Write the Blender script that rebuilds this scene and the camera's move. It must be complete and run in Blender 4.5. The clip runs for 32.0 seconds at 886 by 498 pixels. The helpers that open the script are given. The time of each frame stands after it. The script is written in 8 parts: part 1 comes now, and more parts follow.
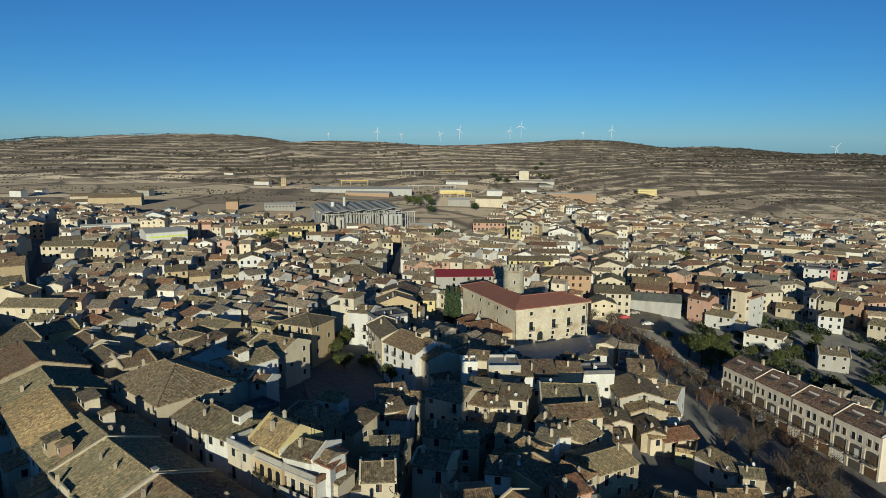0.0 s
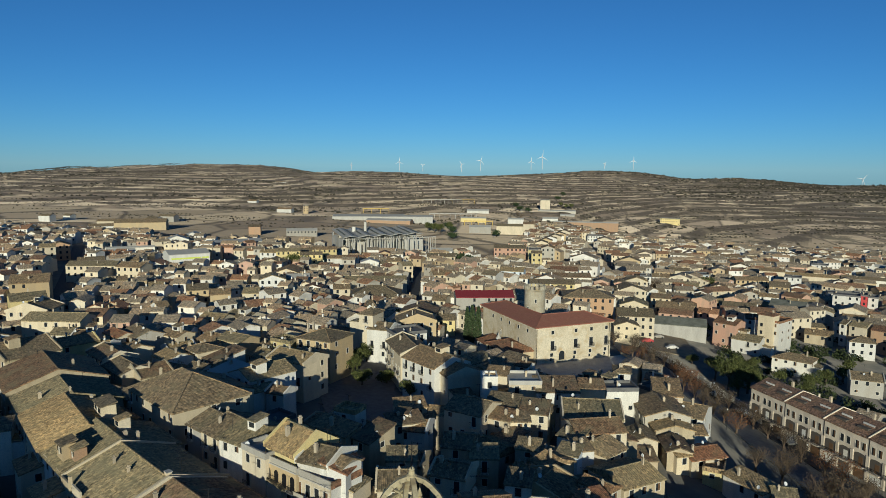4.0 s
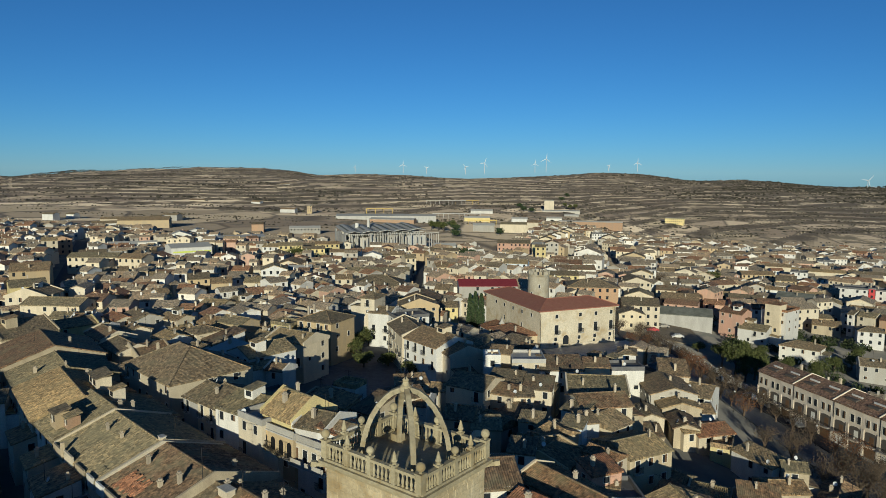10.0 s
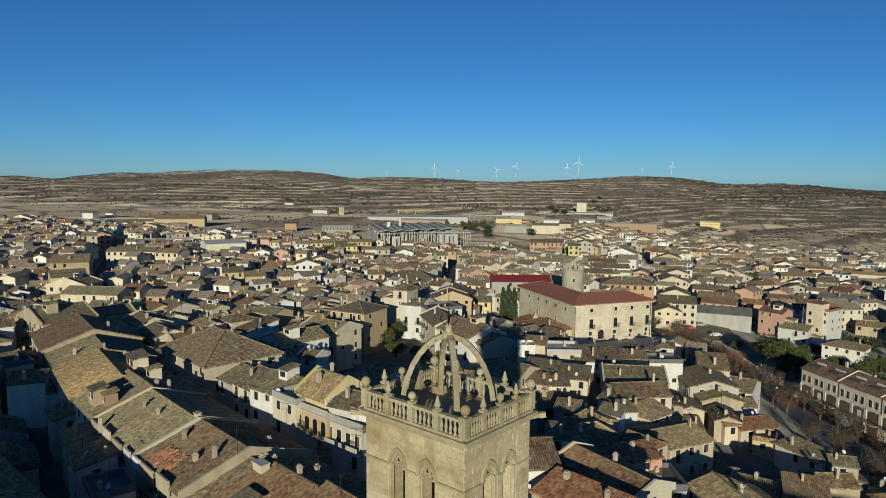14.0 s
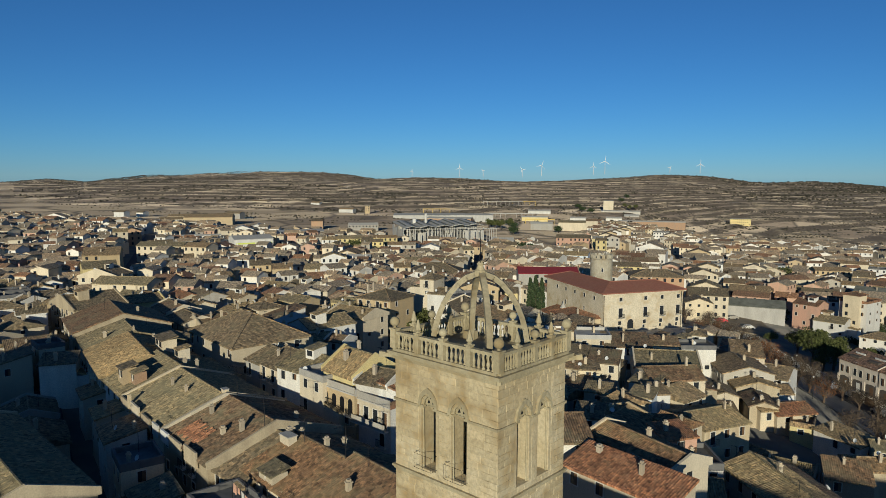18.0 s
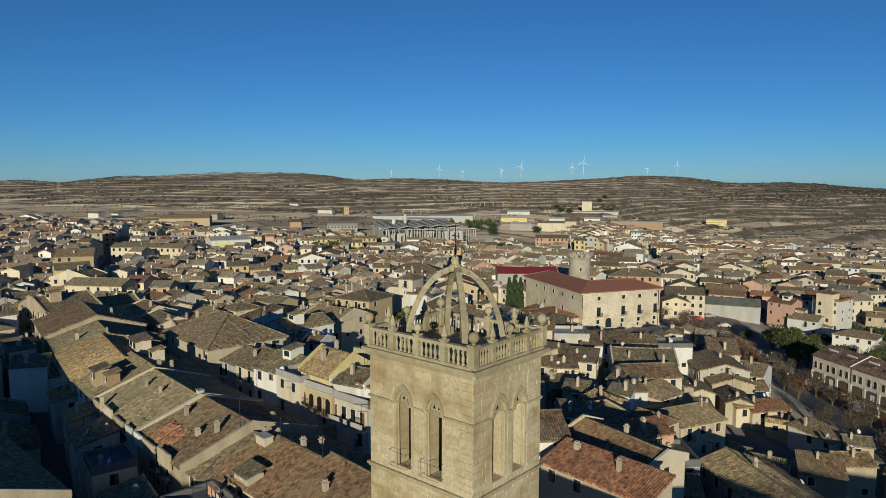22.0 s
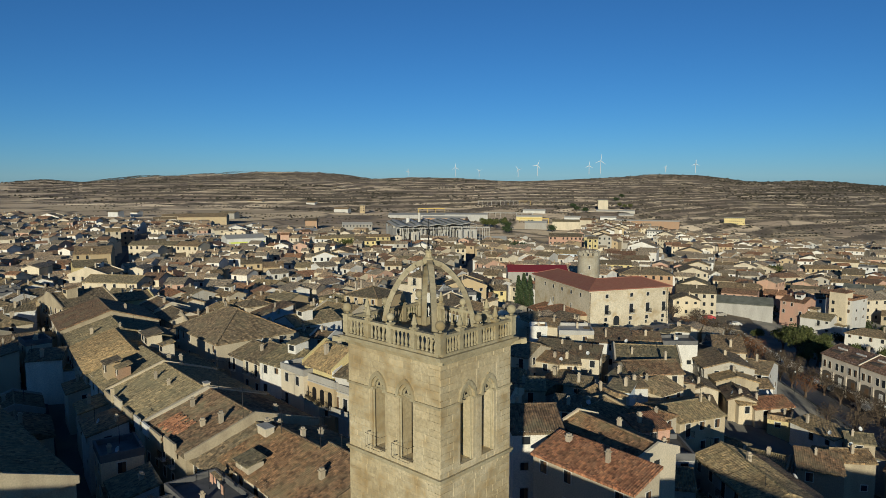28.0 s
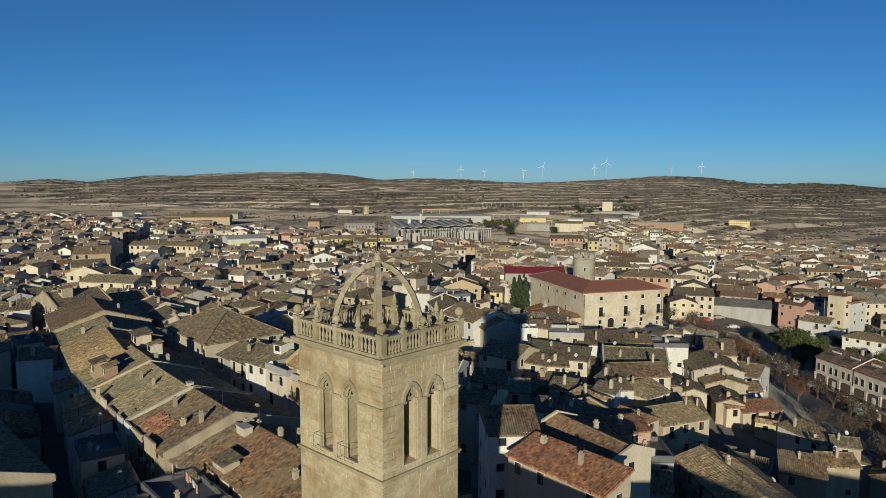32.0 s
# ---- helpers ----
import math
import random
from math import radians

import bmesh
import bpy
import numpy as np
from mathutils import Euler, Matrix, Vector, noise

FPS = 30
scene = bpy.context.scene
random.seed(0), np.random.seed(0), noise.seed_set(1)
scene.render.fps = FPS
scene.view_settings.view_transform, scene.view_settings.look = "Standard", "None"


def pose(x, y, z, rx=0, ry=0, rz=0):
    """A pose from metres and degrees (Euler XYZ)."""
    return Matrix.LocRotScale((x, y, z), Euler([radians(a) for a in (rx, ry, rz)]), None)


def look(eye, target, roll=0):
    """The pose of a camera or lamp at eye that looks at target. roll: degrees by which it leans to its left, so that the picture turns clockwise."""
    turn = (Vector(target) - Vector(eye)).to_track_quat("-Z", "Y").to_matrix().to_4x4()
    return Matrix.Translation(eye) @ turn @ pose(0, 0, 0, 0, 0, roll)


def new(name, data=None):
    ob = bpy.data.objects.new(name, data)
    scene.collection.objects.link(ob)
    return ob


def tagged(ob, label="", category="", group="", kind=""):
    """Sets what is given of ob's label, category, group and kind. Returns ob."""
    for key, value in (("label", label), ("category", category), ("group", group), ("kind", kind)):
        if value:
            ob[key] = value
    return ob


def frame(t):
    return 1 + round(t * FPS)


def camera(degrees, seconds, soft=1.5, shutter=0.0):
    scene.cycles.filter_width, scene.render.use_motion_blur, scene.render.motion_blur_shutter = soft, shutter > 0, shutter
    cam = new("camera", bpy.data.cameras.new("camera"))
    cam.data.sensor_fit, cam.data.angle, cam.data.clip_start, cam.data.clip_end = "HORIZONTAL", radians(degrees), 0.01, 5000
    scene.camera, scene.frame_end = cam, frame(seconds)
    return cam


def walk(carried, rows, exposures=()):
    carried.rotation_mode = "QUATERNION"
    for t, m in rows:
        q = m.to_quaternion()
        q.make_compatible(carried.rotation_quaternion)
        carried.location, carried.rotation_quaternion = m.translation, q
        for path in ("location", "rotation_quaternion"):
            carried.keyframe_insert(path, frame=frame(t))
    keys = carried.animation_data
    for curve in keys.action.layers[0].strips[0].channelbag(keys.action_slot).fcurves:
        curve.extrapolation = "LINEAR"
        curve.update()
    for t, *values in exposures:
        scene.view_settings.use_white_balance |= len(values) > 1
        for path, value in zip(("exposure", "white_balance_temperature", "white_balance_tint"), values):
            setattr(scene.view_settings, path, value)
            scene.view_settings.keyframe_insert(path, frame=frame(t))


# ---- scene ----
cam = camera(66.0, 32.0, soft=0.5)
PATH = [
    (0, (0.603, -2.531, 67.082), (0.299, -0.582, 66.752), 0.4),
    (0.5, (0.865, -2.547, 66.672), (0.526, -0.602, 66.353), 0.5),
    (1, (1.005, -2.611, 66.235), (0.689, -0.661, 65.921), 0.5),
    (1.5, (1.143, -2.602, 65.748), (0.868, -0.646, 65.432), 0.6),
    (2, (1.157, -2.319, 65.235), (0.847, -0.369, 64.92), 0.5),
    (2.5, (0.97, -2.042, 64.695), (0.63, -0.096, 64.384), 0.5),
    (3, (0.783, -1.902, 64.178), (0.438, 0.048, 63.9), 0.6),
    (3.5, (0.636, -1.803, 63.707), (0.263, 0.147, 63.461), 0.5),
    (5.5, (0.717, -1.562, 61.419), (0.381, 0.395, 61.184), 0.6),
    (6, (0.483, -1.416, 61.103), (0.139, 0.54, 60.866), 0.5),
    (6.5, (0.446, -1.075, 60.647), (0.072, 0.875, 60.409), 0.5),
    (7, (0.532, -0.912, 60.19), (0.153, 1.037, 59.956), 0.5),
    (7.5, (0.669, -0.867, 59.746), (0.308, 1.086, 59.51), 0.5),
    (8, (0.746, -0.78, 59.282), (0.39, 1.174, 59.05), 0.5),
    (8.5, (0.836, -0.642, 58.823), (0.462, 1.309, 58.591), 0.4),
    (9, (0.913, -0.502, 58.411), (0.557, 1.452, 58.176), 0.4),
    (9.5, (0.861, -0.367, 57.873), (0.498, 1.586, 57.642), 0.4),
    (10, (0.851, -0.222, 57.393), (0.472, 1.728, 57.166), 0.4),
    (10.5, (0.88, -0.073, 56.97), (0.501, 1.878, 56.743), 0.4),
    (11, (0.736, 0.072, 56.524), (0.345, 2.02, 56.297), 0.4),
    (11.5, (0.569, 0.217, 56.1), (0.164, 2.163, 55.876), 0.5),
    (12, (0.394, 0.315, 55.717), (-0.049, 2.253, 55.494), 0.4),
    (12.5, (0.386, 0.333, 55.337), (-0.043, 2.274, 55.117), 0.5),
    (13, (0.565, 0.395, 55.005), (0.104, 2.329, 54.786), 0.3),
    (13.5, (0.301, 0.382, 54.576), (-0.148, 2.318, 54.358), 0.4),
    (14, (0.021, 0.459, 54.188), (-0.446, 2.392, 53.972), 0.5),
    (14.5, (-0.46, 0.493, 53.861), (-0.965, 2.416, 53.646), 0.4),
    (16.5, (-0.023, 0.921, 52.083), (-0.52, 2.846, 51.868), 0.3),
    (17, (-0.081, 1.095, 51.615), (-0.55, 3.027, 51.398), 0.3),
    (17.5, (-0.257, 1.196, 51.207), (-0.765, 3.118, 50.993), 0.2),
    (18, (-0.435, 1.218, 50.905), (-0.974, 3.132, 50.692), 0.1),
    (18.5, (-0.428, 1.408, 50.706), (-0.952, 3.326, 50.492), 0.2),
    (19, (-0.419, 1.535, 50.647), (-0.933, 3.455, 50.431), 0.2),
    (19.5, (-0.452, 1.698, 50.63), (-0.947, 3.624, 50.414), 0.1),
    (20, (-0.49, 1.809, 50.625), (-0.964, 3.74, 50.409), 0.2),
    (20.5, (-0.57, 1.761, 50.626), (-1.052, 3.69, 50.414), 0.3),
    (21, (-0.593, 1.699, 50.609), (-1.087, 3.626, 50.398), 0.2),
    (21.5, (-0.487, 1.59, 50.59), (-0.982, 3.516, 50.38), 0.2),
    (22, (-0.271, 1.531, 50.57), (-0.753, 3.461, 50.36), 0.1),
    (22.5, (-0.02, 1.447, 50.568), (-0.495, 3.378, 50.357), -0.1),
    (23, (0.131, 1.317, 50.566), (-0.361, 3.244, 50.356), -0.1),
    (23.5, (0.279, 1.186, 50.592), (-0.224, 3.111, 50.383), -0.1),
    (24, (0.414, 1.024, 50.616), (-0.086, 2.949, 50.406), -0.1),
    (24.5, (0.565, 0.838, 50.598), (0.062, 2.762, 50.389), -0.1),
    (25, (0.8, 0.747, 50.576), (0.311, 2.675, 50.366), -0.1),
    (25.5, (1.007, 0.661, 50.554), (0.509, 2.587, 50.343), -0.1),
    (27.5, (1.979, 0.569, 50.462), (1.48, 2.493, 50.246), -0.1),
    (28, (2.221, 0.46, 50.479), (1.691, 2.376, 50.266), -0.0),
    (28.5, (2.442, 0.505, 50.449), (1.923, 2.424, 50.234), -0.0),
    (29, (2.746, 0.623, 50.433), (2.239, 2.545, 50.216), 0.0),
    (29.5, (3.197, 0.747, 50.385), (2.744, 2.682, 50.166), 0.1),
    (30, (3.561, 0.861, 50.357), (3.094, 2.793, 50.136), 0.0),
    (30.5, (3.886, 0.875, 50.359), (3.362, 2.793, 50.144), -0.1),
    (31, (4.34, 0.893, 50.365), (3.806, 2.808, 50.152), -0.0),
    (31.5, (4.728, 0.905, 50.494), (4.187, 2.819, 50.284), 0.2),
    (32, (5.082, 0.928, 50.604), (4.535, 2.841, 50.394), 0.2),
]
walk(cam, [(t, look(eye, target, roll)) for t, eye, target, roll in PATH], [(0, -0.05, 5960, -4), (14, -0.09, 6060, -2), (18, -0.13, 6140, 0)])

# ---------- light ----------
SUN_AZ, SUN_EL = radians(172.8), radians(11.2)
world = bpy.data.worlds.new("sky")
scene.world = world
world.use_nodes = True
wt = world.node_tree
sky = wt.nodes.new("ShaderNodeTexSky")
sky.sky_type = "NISHITA"
sky.sun_disc = False
sky.sun_elevation, sky.sun_rotation = SUN_EL, SUN_AZ
sky.altitude, sky.air_density, sky.dust_density, sky.ozone_density = 600, 0.75, 0.0, 6.3
wt.nodes["Background"].inputs[1].default_value = 0.086
wt.links.new(sky.outputs[0], wt.nodes["Background"].inputs[0])
sun_data = bpy.data.lights.new("sun", "SUN")
sun_data.energy, sun_data.angle, sun_data.color = 4.95, radians(0.53), (1.0, 0.89, 0.73)
sun = new("sun", sun_data)
sun.matrix_world = look((0, 0, 0), (-math.sin(SUN_AZ) * math.cos(SUN_EL), -math.cos(SUN_AZ) * math.cos(SUN_EL), -math.sin(SUN_EL)))
scene.view_settings.exposure = 0.0


# ---------- materials ----------
def material(name, rough=0.9, metal=0.0):
    m = bpy.data.materials.new(name)
    m.use_nodes = True
    b = m.node_tree.nodes["Principled BSDF"]
    b.inputs["Roughness"].default_value, b.inputs["Metallic"].default_value = rough, metal
    b.inputs["Specular IOR Level"].default_value = 0.25
    return m, m.node_tree.nodes, m.node_tree.links, b


def ramp(nodes, links, fac, stops):
    r = nodes.new("ShaderNodeValToRGB")
    el = r.color_ramp.elements
    while len(el) < len(stops):
        el.new(0.5)
    for e, (p, c) in zip(el, stops):
        e.position, e.color = p, (*c, 1)
    links.new(fac, r.inputs[0])
    return r.outputs[0]


def noisy(nodes, links, vec, scale, detail=4, rough=0.55):
    n = nodes.new("ShaderNodeTexNoise")
    n.inputs["Scale"].default_value, n.inputs["Detail"].default_value, n.inputs["Roughness"].default_value = scale, detail, rough
    links.new(vec, n.inputs["Vector"])
    return n.outputs["Fac"]


def mixed(nodes, links, fac, a, b, blend="MIX"):
    x = nodes.new("ShaderNodeMix")
    x.data_type, x.blend_type = "RGBA", blend
    for value, socket in ((fac, x.inputs[0]), (a, x.inputs[6]), (b, x.inputs[7])):
        if isinstance(value, (int, float)):
            socket.default_value = value
        elif isinstance(value, tuple):
            socket.default_value = (*value, 1)
        else:
            links.new(value, socket)
    return x.outputs[2]


def bumped(nodes, links, b, height, strength=0.4, distance=0.05):
    u = nodes.new("ShaderNodeBump")
    u.inputs["Strength"].default_value, u.inputs["Distance"].default_value = strength, distance
    links.new(height, u.inputs["Height"])
    links.new(u.outputs[0], b.inputs["Normal"])


def math_node(nodes, links, op, a, b=0.0):
    x = nodes.new("ShaderNodeMath")
    x.operation = op
    for v, s in ((a, x.inputs[0]), (b, x.inputs[1])):
        if isinstance(v, (int, float)):
            s.default_value = v
        else:
            links.new(v, s)
    return x.outputs[0]


def chance(nodes, links, info, island):
    """A random number for each object or, in a joined mesh, for each piece."""
    return nodes.new("ShaderNodeNewGeometry").outputs["Random Per Island"] if island else info.outputs["Random"]


def plaster(name, colour, dirt=(0.30, 0.26, 0.20), amount=0.5, rough=0.9, island=False):
    """Weathered render: broad stains, streaks and fine grain."""
    m, nodes, links, b = material(name, rough)
    co = nodes.new("ShaderNodeTexCoord").outputs["Object"]
    info = nodes.new("ShaderNodeObjectInfo")
    mp = nodes.new("ShaderNodeMapping")
    mp.inputs["Scale"].default_value = (1.0, 1.0, 0.25)
    links.new(co, mp.inputs[0])
    wide = noisy(nodes, links, mp.outputs[0], 0.5, 5)
    fine = noisy(nodes, links, co, 7.0, 3)
    stain = ramp(nodes, links, wide, [(0.42, (0, 0, 0)), (0.75, (amount, amount, amount))])
    base = mixed(nodes, links, stain, colour, dirt)
    shade = ramp(nodes, links, fine, [(0.3, (0.8, 0.8, 0.8)), (0.7, (1.08, 1.06, 1.03))])
    base = mixed(nodes, links, 1.0, base, shade, "MULTIPLY")
    tint = ramp(nodes, links, chance(nodes, links, info, island), [(0, (0.82, 0.8, 0.77)), (0.5, (1, 1, 1)), (1, (1.1, 1.06, 0.98))])
    links.new(mixed(nodes, links, 1.0, base, tint, "MULTIPLY"), b.inputs["Base Color"])
    bumped(nodes, links, b, fine, 0.25, 0.03)
    return m


def tiles(name, low, mid, high, lichen=0.5, pitch=0.26, island=False, mottle=1.0):
    """Canal tiles: channels down the slope (local y), courses across, patches of lichen and replaced tiles."""
    m, nodes, links, b = material(name, 0.92)
    co = nodes.new("ShaderNodeTexCoord").outputs["Object"]
    info = nodes.new("ShaderNodeObjectInfo")
    sep = nodes.new("ShaderNodeSeparateXYZ")
    links.new(co, sep.inputs[0])
    chan = math_node(nodes, links, "SINE", math_node(nodes, links, "MULTIPLY", sep.outputs[0], 2 * math.pi / pitch))
    off = nodes.new("ShaderNodeVectorMath")
    links.new(co, off.inputs[0])
    shift = nodes.new("ShaderNodeCombineXYZ")
    links.new(math_node(nodes, links, "MULTIPLY", info.outputs["Random"], 300.0), shift.inputs[0])
    links.new(shift.outputs[0], off.inputs[1])
    wide = noisy(nodes, links, off.outputs[0], 0.35, 5, 0.65)
    mid_n = noisy(nodes, links, off.outputs[0], 1.7, 4, 0.6)
    mp = nodes.new("ShaderNodeMapping")
    mp.inputs["Scale"].default_value = (1 / pitch, 1 / 0.34, 1 / 0.34)
    links.new(off.outputs[0], mp.inputs[0])
    cell = nodes.new("ShaderNodeTexWhiteNoise")
    cell.noise_dimensions = "3D"
    fl = nodes.new("ShaderNodeVectorMath")
    fl.operation = "FLOOR"
    links.new(mp.outputs[0], fl.inputs[0])
    links.new(fl.outputs[0], cell.inputs[0])
    base = ramp(nodes, links, mid_n, [(0.28, low), (0.5, mid), (0.72, high)])
    spread = ramp(nodes, links, cell.outputs["Value"], [(0, (0.55, 0.55, 0.55)), (0.5, (0.95, 0.95, 0.95)), (1, (1.45, 1.36, 1.22))])
    base = mixed(nodes, links, mottle, base, spread, "MULTIPLY")
    ms = nodes.new("ShaderNodeMapping")
    ms.inputs["Scale"].default_value = (3.2, 1.8, 1.8)
    links.new(off.outputs[0], ms.inputs[0])
    patch = noisy(nodes, links, ms.outputs[0], 0.8, 4, 0.75)
    base = mixed(nodes, links, mottle, base, ramp(nodes, links, patch, [(0.32, (0.62, 0.63, 0.65)), (0.5, (1, 1, 1)), (0.7, (1.32, 1.22, 1.1))]), "MULTIPLY")
    moss = ramp(nodes, links, wide, [(0.45, (0, 0, 0)), (0.68, (lichen, lichen, lichen))])
    base = mixed(nodes, links, moss, base, (0.215, 0.19, 0.115))
    tint = ramp(nodes, links, chance(nodes, links, info, island), [(0, (0.7, 0.72, 0.74)), (0.5, (1, 1, 1)), (1, (1.22, 1.08, 0.95))])
    base = mixed(nodes, links, 1.0, base, tint, "MULTIPLY")
    links.new(base, b.inputs["Base Color"])
    h = math_node(nodes, links, "ADD", math_node(nodes, links, "MULTIPLY", chan, 0.6), math_node(nodes, links, "MULTIPLY", cell.outputs["Value"], 0.8))
    bumped(nodes, links, b, h, 0.55 if mottle > 0.5 else 0.12, 0.06)
    return m


def plain(name, colour, rough=0.6, metal=0.0, vary=0.15, scale=3.0):
    m, nodes, links, b = material(name, rough, metal)
    co = nodes.new("ShaderNodeTexCoord").outputs["Object"]
    n = noisy(nodes, links, co, scale, 4)
    lo, hi = tuple(c * (1 - vary) for c in colour), tuple(min(1, c * (1 + vary)) for c in colour)
    links.new(ramp(nodes, links, n, [(0.3, lo), (0.7, hi)]), b.inputs["Base Color"])
    return m


def masonry(name, colour, dark, light, scale=1.0):
    """Old ashlar: a tint for every block, broad weathering and pitted grain."""
    m, nodes, links, b = material(name, 0.93)
    co = nodes.new("ShaderNodeNewGeometry").outputs["Position"]
    info = nodes.new("ShaderNodeObjectInfo")
    island = nodes.new("ShaderNodeNewGeometry").outputs["Random Per Island"]
    wide = noisy(nodes, links, co, 0.28 * scale, 5, 0.6)
    fine = noisy(nodes, links, co, 6.0 * scale, 5, 0.65)
    base = ramp(nodes, links, wide, [(0.3, dark), (0.5, colour), (0.7, light)])
    spot = noisy(nodes, links, co, 0.75 * scale, 5, 0.7)
    base = mixed(nodes, links, 1.0, base, ramp(nodes, links, spot, [(0.50, (1, 1, 1)), (0.66, (0.76, 0.68, 0.56))]), "MULTIPLY")
    per = math_node(nodes, links, "FRACT", math_node(nodes, links, "ADD", island, info.outputs["Random"]))
    base = mixed(nodes, links, 1.0, base, ramp(nodes, links, per, [(0, (0.90, 0.89, 0.87)), (0.6, (1, 1, 1)), (1, (1.07, 1.05, 1.02))]), "MULTIPLY")
    base = mixed(nodes, links, 1.0, base, ramp(nodes, links, fine, [(0.3, (0.72, 0.72, 0.72)), (0.65, (1.08, 1.08, 1.08))]), "MULTIPLY")
    links.new(base, b.inputs["Base Color"])
    bumped(nodes, links, b, fine, 0.5, 0.04)
    return m


def foliage(name, low, high, scale=3.0):
    m, nodes, links, b = material(name, 0.85)
    island = nodes.new("ShaderNodeNewGeometry").outputs["Random Per Island"]
    co = nodes.new("ShaderNodeNewGeometry").outputs["Position"]
    n = math_node(nodes, links, "ADD", math_node(nodes, links, "MULTIPLY", island, 0.6), math_node(nodes, links, "MULTIPLY", noisy(nodes, links, co, 0.4, 3), 0.4))
    links.new(ramp(nodes, links, n, [(0.15, low), (0.8, high)]), b.inputs["Base Color"])
    return m


